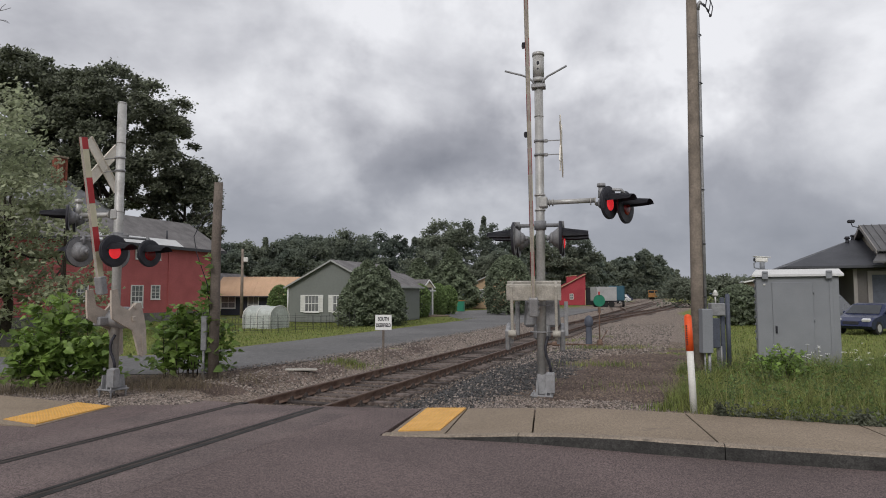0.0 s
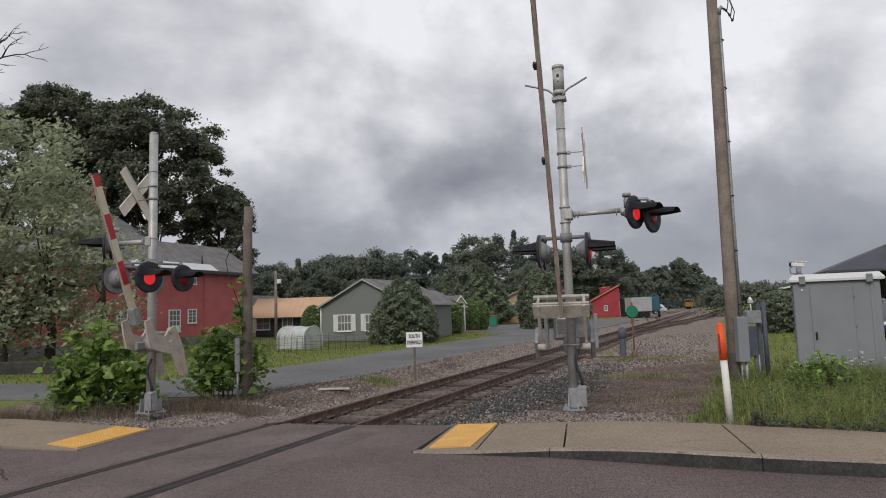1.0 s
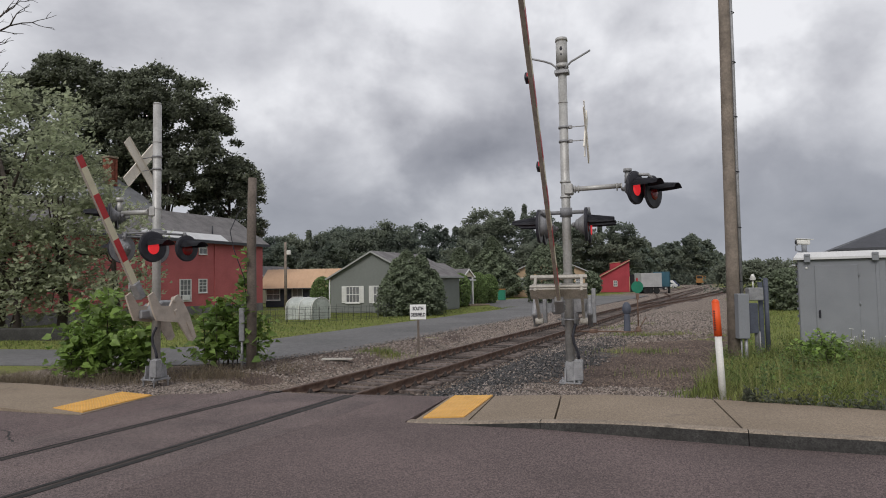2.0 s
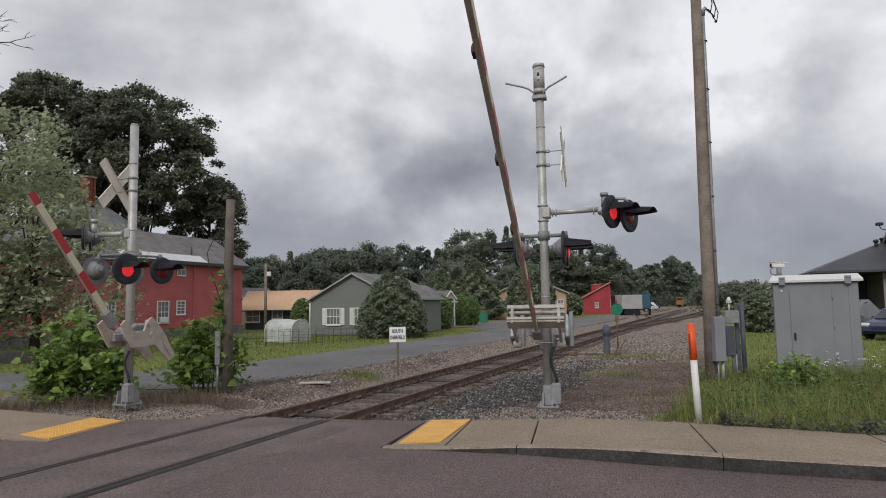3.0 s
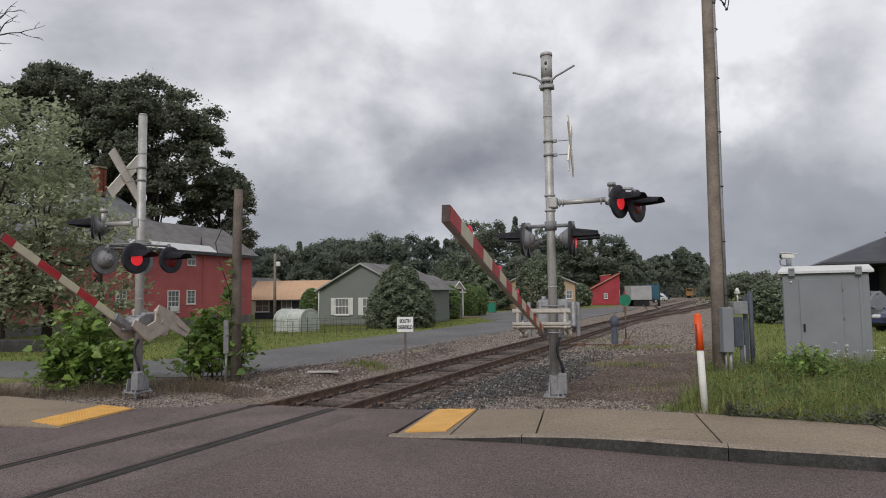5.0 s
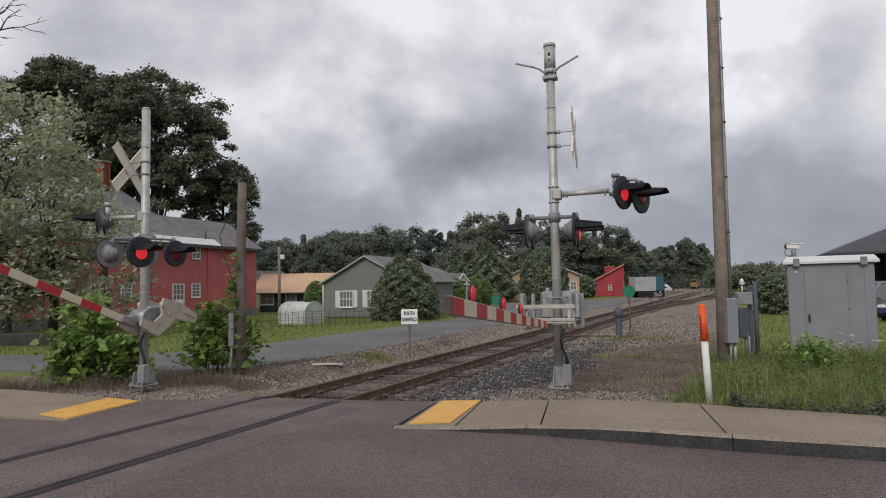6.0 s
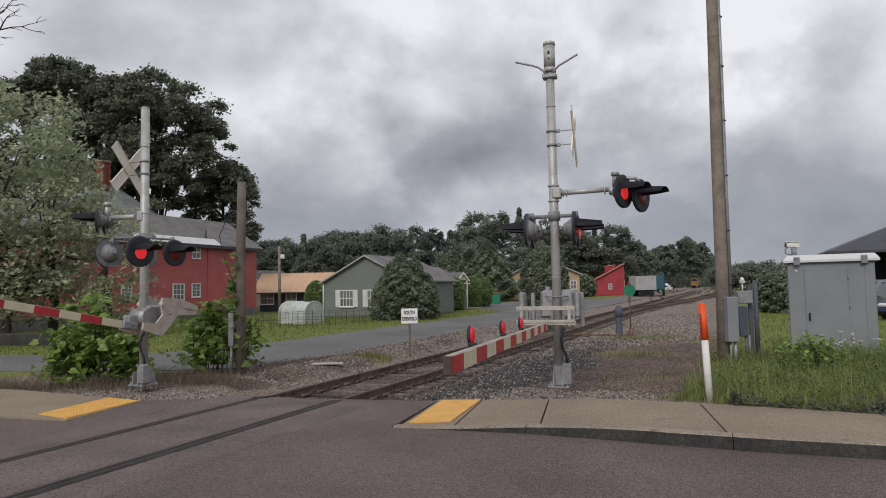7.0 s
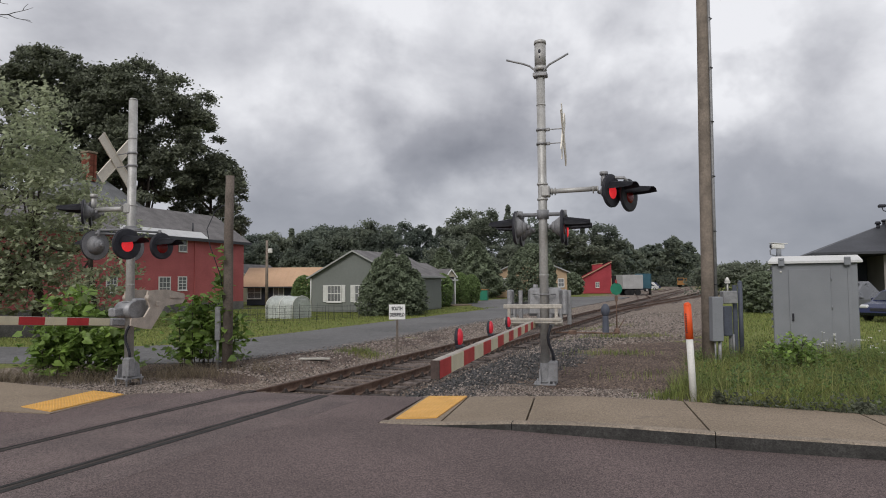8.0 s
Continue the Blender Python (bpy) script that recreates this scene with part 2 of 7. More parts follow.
GRASS = material("grass_blade", (0.24, 0.26, 0.08), 0.7, var=0.4, scale=0.9, fine=3, bump=0, island=0.6, thin=0.4, second=(0.12, 0.175, 0.05))
DRYGRASS = material("dry_grass", (0.21, 0.17, 0.115), 0.8, var=0.3, scale=2, fine=9, bump=0, island=0.4, thin=0.2)
REDSIDING = material("red_clapboard", (0.47, 0.125, 0.125), 0.75, var=0.15, scale=0.8, fine=14, bump=0.1)
GREYSIDING = material("green_grey_siding", (0.185, 0.198, 0.186), 0.85, var=0.06, scale=0.5, fine=6, bump=0.02)
SHINGLE = material("asphalt_shingle", (0.19, 0.18, 0.18), 0.95, var=0.3, scale=1.2, fine=14, bump=0.5)
DARKROOF = material("dark_metal_roof", (0.06, 0.062, 0.072), 0.6, var=0.2, scale=0.5, fine=9, bump=0.1)
TANROOF = material("tan_metal_roof", (0.62, 0.40, 0.25), 0.65, var=0.12, scale=0.4, fine=9, bump=0.1)
BRICK = material("chimney_brick", (0.27, 0.085, 0.055), 0.9, var=0.35, scale=6, fine=40, bump=0.4, per_object=0.25)
GLASS = material("dark_window_glass", (0.03, 0.035, 0.04), 0.08, 0.0, var=0.3, scale=1.0, fine=5, bump=0, spec=0.8)
BLIND = material("window_glass_pale_blind", (0.20, 0.205, 0.21), 0.15, 0.0, var=0.3, scale=1.0, fine=5, bump=0, spec=0.7)
TRIMWHITE = material("white_trim", (0.72, 0.72, 0.70), 0.65, var=0.08, scale=3, fine=30, bump=0.05)
BEIGE = material("beige_siding", (0.44, 0.315, 0.20), 0.8, var=0.12, scale=0.6, fine=12, bump=0.05)
CREAMWALL = material("cream_siding", (0.52, 0.47, 0.36), 0.8, var=0.1, scale=0.6, fine=12, bump=0.05)
BARNRED = material("barn_red", (0.38, 0.05, 0.065), 0.8, var=0.2, scale=0.5, fine=8, bump=0.1)
# near black that stands for deep shade
DARK = material("shade_black", (0.02, 0.02, 0.022), 0.9, var=0.3, scale=1, fine=9, bump=0)
TANK = material("white_tank_paint", (0.62, 0.63, 0.62), 0.55, var=0.2, scale=0.8, fine=12, bump=0.05, wear=((0.42, 0.42, 0.40), 0.08))
SILVER = material("silver_car_paint", (0.22, 0.225, 0.24), 0.3, 0.5, var=0.1, scale=2, fine=30, bump=0, spec=0.6)
BLUECAR = material("dark_blue_car_paint", (0.022, 0.03, 0.085), 0.25, 0.3, var=0.1, scale=2, fine=30, bump=0, spec=0.6)
TYRE = material("tyre_rubber", (0.02, 0.02, 0.02), 0.85, var=0.3, scale=8, fine=50, bump=0.2)
GREENSIGN = material("green_target", (0.02, 0.20, 0.12), 0.5, var=0.15, scale=5, fine=40, bump=0.02)


# ---- mesh helpers ----
def mesh_of(bm, mats, smooth=False):
    me = bpy.data.meshes.new("mesh")
    bm.normal_update()
    bm.to_mesh(me)
    bm.free()
    for m in mats if isinstance(mats, (list, tuple)) else [mats]:
        me.materials.append(m)
    if smooth:
        me.polygons.foreach_set("use_smooth", [True] * len(me.polygons))
    return me


def part(name, bm, mats, parent, label="", smooth=False, at=None):
    """Links a bmesh as one mesh object under a thing or a part."""
    ob = new(name, mesh_of(bm, mats, smooth))
    ob.parent = parent
    if at is not None:
        ob.matrix_basis = at
    return tagged(ob, label)


def thing(name, m, label, category, group="", kind=""):
    ob = new(name)
    ob.empty_display_size = 0.2
    ob.matrix_basis = m
    return tagged(ob, label, category, group, kind)


def box(bm, sx, sy, sz, c=(0, 0, 0), rot=(0, 0, 0), bev=0.0, mat=0, taper=1.0):
    """A box with its centre at c; taper shrinks the top."""
    made = bmesh.ops.create_cube(bm, size=1.0)["verts"]
    for v in made:
        k = taper if v.co.z > 0 else 1.0
        v.co = Vector((v.co.x * sx * k, v.co.y * sy * k, v.co.z * sz))
    faces = list({f for v in made for f in v.link_faces})
    if bev:
        edges = list({e for v in made for e in v.link_edges})
        res = bmesh.ops.bevel(bm, geom=edges, offset=bev, segments=1, affect="EDGES", profile=0.5)
        made = list({v for f in res["faces"] for v in f.verts} | {v for v in made if v.is_valid})
        faces = list({f for v in made for f in v.link_faces})
    for f in faces:
        f.material_index = mat
    m = pose(*c, *rot)
    bmesh.ops.transform(bm, matrix=m, verts=list({v for f in faces for v in f.verts}))
    return faces


def rod(bm, p0, p1, r0, r1=None, seg=12, mat=0, caps=True):
    """A round bar from p0 to p1."""
    p0, p1 = Vector(p0), Vector(p1)
    d = p1 - p0
    made = bmesh.ops.create_cone(bm, cap_ends=caps, segments=seg, radius1=r0, radius2=r0 if r1 is None else r1, depth=d.length)["verts"]
    m = Matrix.Translation((p0 + p1) / 2) @ d.to_track_quat("Z", "Y").to_matrix().to_4x4()
    bmesh.ops.transform(bm, matrix=m, verts=made)
    for f in {f for v in made for f in v.link_faces}:
        f.material_index = mat
        f.smooth = len(f.verts) == 4
    return made


def pipe(bm, points, r, seg=8, mat=0):
    """A round tube along points."""
    pts = [Vector(p) for p in points]
    rings, q, last = [], None, None
    for i, p in enumerate(pts):
        d = (pts[min(i + 1, len(pts) - 1)] - pts[max(i - 1, 0)]).normalized()
        q = d.to_track_quat("Z", "Y") if q is None else last.rotation_difference(d) @ q
        last = d
        rr = r[i] if isinstance(r, (list, tuple)) else r
        rings.append([bm.verts.new(p + q @ Vector((rr * math.cos(a * math.tau / seg), rr * math.sin(a * math.tau / seg), 0))) for a in range(seg)])
    for a, b in zip(rings, rings[1:]):
        for i in range(seg):
            f = bm.faces.new((a[i], a[(i + 1) % seg], b[(i + 1) % seg], b[i]))
            f.smooth, f.material_index = True, mat
    for ring in (rings[0][::-1], rings[-1]):
        bm.faces.new(ring).material_index = mat
    return rings


def ball(bm, c, r, seg=14, mat=0, squash=(1, 1, 1)):
    made = bmesh.ops.create_uvsphere(bm, u_segments=seg, v_segments=max(6, seg // 2), radius=r)["verts"]
    for v in made:
        v.co = Vector((v.co.x * squash[0], v.co.y * squash[1], v.co.z * squash[2])) + Vector(c)
    for f in {f for v in made for f in v.link_faces}:
        f.smooth, f.material_index = True, mat


def prism(bm, outline, z0, z1, mat=0):
    """An upright block over an outline of (x, y)."""
    low = [bm.verts.new((x, y, z0)) for x, y in outline]
    top = [bm.verts.new((x, y, z1 if not callable(z1) else z1(x, y))) for x, y in outline]
    n = len(outline)
    fs = [bm.faces.new(top), bm.faces.new(low[::-1])]
    fs += [bm.faces.new((low[i], low[(i + 1) % n], top[(i + 1) % n], top[i])) for i in range(n)]
    for f in fs:
        f.material_index = mat
    bmesh.ops.recalc_face_normals(bm, faces=fs)


def soup(name, verts, faces, mats, index=None):
    """One mesh object from arrays."""
    me = bpy.data.meshes.new(name)
    verts, faces = np.asarray(verts, dtype=np.float32), np.asarray(faces, dtype=np.int32)
    me.vertices.add(len(verts))
    me.vertices.foreach_set("co", verts.ravel())
    k = faces.shape[1]
    me.loops.add(faces.size)
    me.loops.foreach_set("vertex_index", faces.ravel())
    me.polygons.add(len(faces))
    me.polygons.foreach_set("loop_start", np.arange(0, faces.size, k, dtype=np.int32))
    me.polygons.foreach_set("use_smooth", [False] * len(faces))
    if index is not None:
        me.polygons.foreach_set("material_index", np.asarray(index, dtype=np.int32))
    for m in mats if isinstance(mats, (list, tuple)) else [mats]:
        me.materials.append(m)
    me.update(calc_edges=True)
    return new(name, me)

# ---- plan: s runs along the track away from the road, d to its right ----
T0 = Vector((-2.87, 11.5, 0))
HEAD = math.atan(0.431)
U = Vector((math.sin(HEAD), math.cos(HEAD), 0))
P = Vector((math.cos(HEAD), -math.sin(HEAD), 0))
RAIL_GAP = 1.507


def at_track(s, d, z=0.0):
    return T0 + U * s + P * d + Vector((0, 0, z))


def smooth(a, b, v):
    k = np.clip((v - a) / (b - a), 0, 1)
    return k * k * (3 - 2 * k)


def track_sd(x, y):
    dx, dy = x - T0.x, y - T0.y
    return dx * U.x + dy * U.y, dx * P.x + dy * P.y


def siding(s):
    """How far the siding lies to the right of the main track."""
    return np.interp(s, [0, 34, 41, 48, 55, 63, 73, 85, 105, 132, 220, 330], [0, 0, 0.35, 0.95, 1.65, 2.45, 3.25, 4.0, 4.75, 5.4, 8.2, 11.5])


def wobble(x, y, k=1.0, seed=0.0):
    return (np.sin(x * 1.7 * k + 1.3 + seed) * np.sin(y * 1.3 * k + 0.4 - seed) + 0.6 * np.sin(x * 3.9 * k - y * 2.7 * k + seed * 2) + 0.4 * np.sin(x * 7.3 * k + y * 8.1 * k + seed)) / 2.0


def height_at(x, y):
    """The ground: level with the road at its edge, lower under the track."""
    x, y = np.asarray(x, dtype=float), np.asarray(y, dtype=float)
    s, d = track_sd(x, y)
    dip = smooth(0.0, 0.5, s) * (1 - smooth(1.7, 2.9, np.abs(d)))
    fork = smooth(40, 60, s) * (1 - smooth(1.6, 2.6, np.abs(d - siding(s))))
    z = -0.045 - 0.185 * np.maximum(dip, fork)
    near = 1 - smooth(40, 70, np.hypot(x, y))
    z = z + 0.018 * wobble(x, y, 0.9) * near * smooth(0.3, 1.5, s)
    z = np.where(s < 0.1, -0.06, z)
    back = np.interp(x, [-0.45, 1.31, 3.36, 5.54, 8.0, 13.0, 41.0], [10.93, 10.24, 9.46, 8.36, 7.25, 5.1, -7.0])
    bank = smooth(-0.4, 1.25, x) * smooth(-0.45, -0.25, y - back) * (1 - smooth(1.3, 3.6, y - back)) * smooth(1.9, 2.8, d)
    return z + (0.085 - z) * bank


# ---- ground, one sheet ----
def axis(lo, hi, step, reach, grow=1.22):
    mid = list(np.arange(lo, hi + 1e-6, step))
    right, left, k = [hi], [lo], step
    while right[-1] < reach:
        k *= grow
        right.append(right[-1] + k)
        left.append(left[-1] - k)
    return np.array(left[:0:-1] + mid + right[1:])


gx, gy = axis(-14, 16, 0.2, 2600), axis(8, 42, 0.2, 2600)
XX, YY = np.meshgrid(gx, gy, indexing="ij")
ZZ = height_at(XX, YY)
ny = len(gy)
ids = np.arange(len(gx) * ny).reshape(len(gx), ny)
quads = np.stack([ids[:-1, :-1], ids[1:, :-1], ids[1:, 1:], ids[:-1, 1:]], -1).reshape(-1, 4)


def ground_material():
    m = bpy.data.materials.new("ground_soil_grass_gravel")
    m.use_nodes = True
    n, l = m.node_tree.nodes, m.node_tree.links
    b = n["Principled BSDF"]
    b.inputs["Roughness"].default_value = 0.95
    b.inputs["Specular IOR Level"].default_value = 0.2
    tc = n.new("ShaderNodeTexCoord")
    at = n.new("ShaderNodeAttribute")
    at.attribute_name = "zone"
    sp = n.new("ShaderNodeSeparateColor")
    l.new(at.outputs["Color"], sp.inputs[0])

    def noise_tex(scale, detail=5.0):
        t = n.new("ShaderNodeTexNoise")
        t.inputs["Scale"].default_value, t.inputs["Detail"].default_value = scale, detail
        l.new(tc.outputs["Object"], t.inputs["Vector"])
        return t

    def two(c1, c2, tex, lo=0.4, hi=0.6):
        mr = n.new("ShaderNodeMapRange")
        mr.inputs[1].default_value, mr.inputs[2].default_value = lo, hi
        l.new(tex.outputs[0], mr.inputs[0])
        mx = n.new("ShaderNodeMixRGB")
        mx.inputs[1].default_value, mx.inputs[2].default_value = (*c1, 1), (*c2, 1)
        l.new(mr.outputs[0], mx.inputs[0])
        return mx.outputs[0]

    big, mid, fine = noise_tex(0.7), noise_tex(5.0), noise_tex(55.0, 3.0)
    pebble = n.new("ShaderNodeTexVoronoi")
    pebble.inputs["Scale"].default_value = 26.0
    l.new(tc.outputs["Object"], pebble.inputs["Vector"])
    sepc = n.new("ShaderNodeSeparateColor")
    l.new(pebble.outputs["Color"], sepc.inputs[0])
    gravel = n.new("ShaderNodeMixRGB")
    gravel.inputs[1].default_value, gravel.inputs[2].default_value = (0.095, 0.076, 0.064, 1), (0.32, 0.262, 0.22, 1)
    l.new(sepc.outputs[0], gravel.inputs[0])
    dark = n.new("ShaderNodeMixRGB")
    dark.inputs[1].default_value, dark.inputs[2].default_value = (0.028, 0.028, 0.030, 1), (0.15, 0.145, 0.14, 1)
    l.new(sepc.outputs[1], dark.inputs[0])
    dirt = two((0.075, 0.054, 0.046), (0.150, 0.112, 0.094), big, 0.35, 0.62)
    grass = two((0.115, 0.155, 0.035), (0.20, 0.20, 0.06), mid, 0.3, 0.7)

    def over(base, top, weight):
        ad = n.new("ShaderNodeMath")
        ad.operation = "MULTIPLY_ADD"
        ad.inputs[1].default_value = 0.7
        l.new(mid.outputs[0], ad.inputs[0])
        l.new(weight, ad.inputs[2])
        mr = n.new("ShaderNodeMapRange")
        mr.inputs[1].default_value, mr.inputs[2].default_value = 0.72, 0.98
        l.new(ad.outputs[0], mr.inputs[0])
        mx = n.new("ShaderNodeMixRGB")
        l.new(mr.outputs[0], mx.inputs[0])
        l.new(base, mx.inputs[1])
        l.new(top, mx.inputs[2])
        return mx.outputs[0]

    c = over(gravel.outputs[0], dirt, sp.outputs[1])
    c = over(c, dark.outputs[0], sp.outputs[2])
    c = over(c, grass, sp.outputs[0])
    gr = n.new("ShaderNodeMapRange")
    gr.inputs[1].default_value, gr.inputs[2].default_value = 0.3, 0.7
    gr.inputs[3].default_value, gr.inputs[4].default_value = 0.3, 1.7
    l.new(fine.outputs[0], gr.inputs[0])
    sc = n.new("ShaderNodeVectorMath")
    sc.operation = "SCALE"
    l.new(c, sc.inputs[0])
    l.new(gr.outputs[0], sc.inputs["Scale"])
    l.new(sc.outputs[0], b.inputs["Base Color"])
    bp = n.new("ShaderNodeBump")
    bp.inputs["Strength"].default_value, bp.inputs["Distance"].default_value = 0.35, 0.03
    l.new(pebble.outputs["Distance"], bp.inputs["Height"])
    l.new(bp.outputs[0], b.inputs["Normal"])
    return m


GROUND = ground_material()
ground = soup("ground", np.stack([XX.ravel(), YY.ravel(), ZZ.ravel()], -1), quads, GROUND)
tagged(ground, "bare earth, gravel and rough grass beside the railway", "ground", kind="structure")
S_, D_ = track_sd(XX.ravel(), YY.ravel())
wob = wobble(XX.ravel(), YY.ravel(), 0.6)
grass_w = np.maximum.reduce([
    smooth(6.2, 7.2, D_ + 0.5 * wob) * (S_ < 400),
    (1 - smooth(-9.3, -8.5, D_ + 0.3 * wob)),
    0.9 * smooth(0.55, 0.95, wobble(XX.ravel(), YY.ravel(), 0.33, 2.0)) * smooth(4.0, 6.0, D_) * (S_ > 4),
    smooth(100, 130, S_) * smooth(9, 13, np.abs(D_)),
    0.75 * smooth(0.5, 0.9, wobble(XX.ravel(), YY.ravel(), 0.5, 5.0)) * (1 - smooth(-3.0, -2.2, D_)) * (S_ > 2)])
dirt_w = np.maximum(0.85 * smooth(3.3, 4.2, D_ + 0.7 * wob) * (1 - smooth(11, 19, S_)), 0.9 * (1 - smooth(-2.6, -1.9, D_ + 0.5 * wob)) * (1 - 0.6 * smooth(9, 22, S_))) * smooth(0.5, 1.2, S_ + 0.3 * wob + 0.25 * D_ * (D_ > 0) * 0.2)
dark_w = 0.95 * smooth(1.0, 1.5, S_ + 0.25 * D_) * (1 - smooth(7, 10, S_ + 0.5 * wob)) * smooth(0.9, 1.4, D_) * (1 - smooth(3.3, 4.6, D_ + 0.6 * wob))
zone = np.stack([grass_w, dirt_w, dark_w, np.ones_like(dark_w)], -1).astype(np.float32)
attr = ground.data.color_attributes.new("zone", "FLOAT_COLOR", "POINT")
attr.data.foreach_set("color", zone.ravel())
ground.data.polygons.foreach_set("use_smooth", [True] * len(ground.data.polygons))

# ---- road, pavements, side street ----
KERB_LINE = [(-1.05, 8.95), (-0.14, 8.67), (0.73, 8.42), (1.46, 8.10), (2.40, 7.66), (3.29, 7.29), (4.71, 6.78), (7.0, 5.75), (12.0, 3.4), (40.0, -8.5)]
BACK_LINE = [(-0.45, 10.93), (0.30, 10.66), (0.80, 10.45), (1.31, 10.24), (2.59, 9.80), (3.36, 9.46), (5.54, 8.36), (8.0, 7.25), (13.0, 5.1), (41.0, -7.0)]
LEFT_FRONT = [(-6.05, 9.78), (-6.9, 10.0), (-9.0, 10.7), (-14.0, 12.3), (-45.0, 22.4)]
LEFT_BACK = [(-5.68, 11.45), (-6.5, 11.85), (-8.62, 12.50), (-13.6, 14.0), (-44.5, 24.2)]
bm = bmesh.new()
outline = KERB_LINE[:] + [(36.0, -20.0), (-49.0, 11.0)] + LEFT_FRONT[::-1] + [LEFT_BACK[0], (-5.5, 11.60), (-4.0, 11.62), (-2.87, 11.45), (-1.6, 11.18), (-0.75, 11.0)] + [BACK_LINE[0]]
low = [bm.verts.new((x, y, 0.0)) for x, y in outline]
bottom = [bm.verts.new((x, y, -0.12)) for x, y in outline]
bm.faces.new(low)
for i in range(len(outline)):
    j = (i + 1) % len(outline)
    bm.faces.new((low[i], bottom[i], bottom[j], low[j]))
bmesh.ops.recalc_face_normals(bm, faces=bm.faces[:])
if max(f.normal.z for f in bm.faces) < 0.5:
    bmesh.ops.reverse_faces(bm, faces=bm.faces[:])
road = new("road", mesh_of(bm, ASPHALT))
tagged(road, "worn pinkish grey asphalt road over the level crossing", "road", kind="structure")


def rise(x):
    return 0.012 + 0.150 * float(smooth(-1.0, 2.2, np.array(x)))


def lerp2(a, b, k):
    return (a[0] + (b[0] - a[0]) * k, a[1] + (b[1] - a[1]) * k)


def along(line, xs):
    """The point of a polyline at x."""
    px, py = [p[0] for p in line], [p[1] for p in line]
    order = np.argsort(px)
    return (xs, float(np.interp(xs, np.array(px)[order], np.array(py)[order])))


pavement = thing("pavement_1", Matrix(), "tan concrete pavement with a raised kerb and a yellow tactile plate", "pavement", kind="structure")
joints_front = [-0.95, -0.20, 0.92, 2.95, 4.95, 7.0, 9.2, 11.6, 16.0, 22.0, 30.0, 39.0]
joints_back = [-0.42, 0.30, 1.33, 3.38, 5.32, 7.4, 9.6, 12.2, 16.8, 22.6, 31.0, 40.5]
for i in range(len(joints_front) - 1):
    bm = bmesh.new()
    g = 0.012
    ring = []
    for jf in (joints_front[i] + g, joints_front[i + 1] - g):
        ring.append(along(KERB_LINE, jf))
    backs = [along(BACK_LINE, joints_back[i] + g), along(BACK_LINE, joints_back[i + 1] - g)]
    def inset(pt, toward):
        v = Vector((toward[0] - pt[0], toward[1] - pt[1])).normalized() * 0.15
        return (pt[0] + v.x, pt[1] + v.y)
    f0, f1 = inset(ring[0], backs[0]), inset(ring[1], backs[1])
    steps = 6
    front = [lerp2(f0, f1, k / steps) for k in range(steps + 1)]
    back = [lerp2(backs[0], backs[1], k / steps) for k in range(steps + 1)]
    tops, lows = [], []
    for a, b_ in zip(front, back):
        tops.append([bm.verts.new((*lerp2(a, b_, k), rise(lerp2(a, b_, k)[0] - 0.25 * k * (a[0] < 1.5)))) for k in (0, 0.5, 1)])
        lows.append([bm.verts.new((*lerp2(a, b_, k), -0.1)) for k in (0, 0.5, 1)])
    for a in range(steps):
        for k in range(2):
            bm.faces.new((tops[a][k], tops[a + 1][k], tops[a + 1][k + 1], tops[a][k + 1]))
        bm.faces.new((tops[a][0], lows[a][0], lows[a + 1][0], tops[a + 1][0]))
        bm.faces.new((tops[a][2], tops[a + 1][2], lows[a + 1][2], lows[a][2]))
    for a in (0, steps):
        for k in range(2):
            bm.faces.new((tops[a][k], tops[a][k + 1], lows[a][k + 1], lows[a][k]))
    bmesh.ops.recalc_face_normals(bm, faces=bm.faces[:])
    part("slab", bm, CONCRETE, pavement)
kerb_joints = [-1.02, 0.75, 2.98, 6.0, 9.0, 12.0, 20.0, 30.0, 39.8]
for a, b_ in zip(kerb_joints, kerb_joints[1:]):
    bm = bmesh.new()
    xs = np.linspace(a + 0.005, b_ - 0.005, 9)
    prev = None
    for x in xs:
        f = along(KERB_LINE, float(x))
        nx, ny_ = 0.33, 0.944
        h = rise(float(x)) + 0.004
        sect = [(0, -0.1), (0.0, max(0.0, h - 0.02)), (0.02, h), (0.143, h), (0.143, -0.1)]
        cur = [bm.verts.new((f[0] + nx * o, f[1] + ny_ * o, z)) for o, z in sect]
        if prev:
            for k in range(len(sect) - 1):
                # upper faces take the paler colour, the upright face the dark one
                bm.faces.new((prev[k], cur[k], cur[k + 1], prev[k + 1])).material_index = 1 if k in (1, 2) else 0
        else:
            bm.faces.new(cur[::-1])
        prev = cur
    bm.faces.new(prev)
    bmesh.ops.recalc_face_normals(bm, faces=bm.faces[:])
    part("kerb_stone", bm, [KERB, KERBTOP], pavement, "grey kerb stone with a dark face and a paler top")


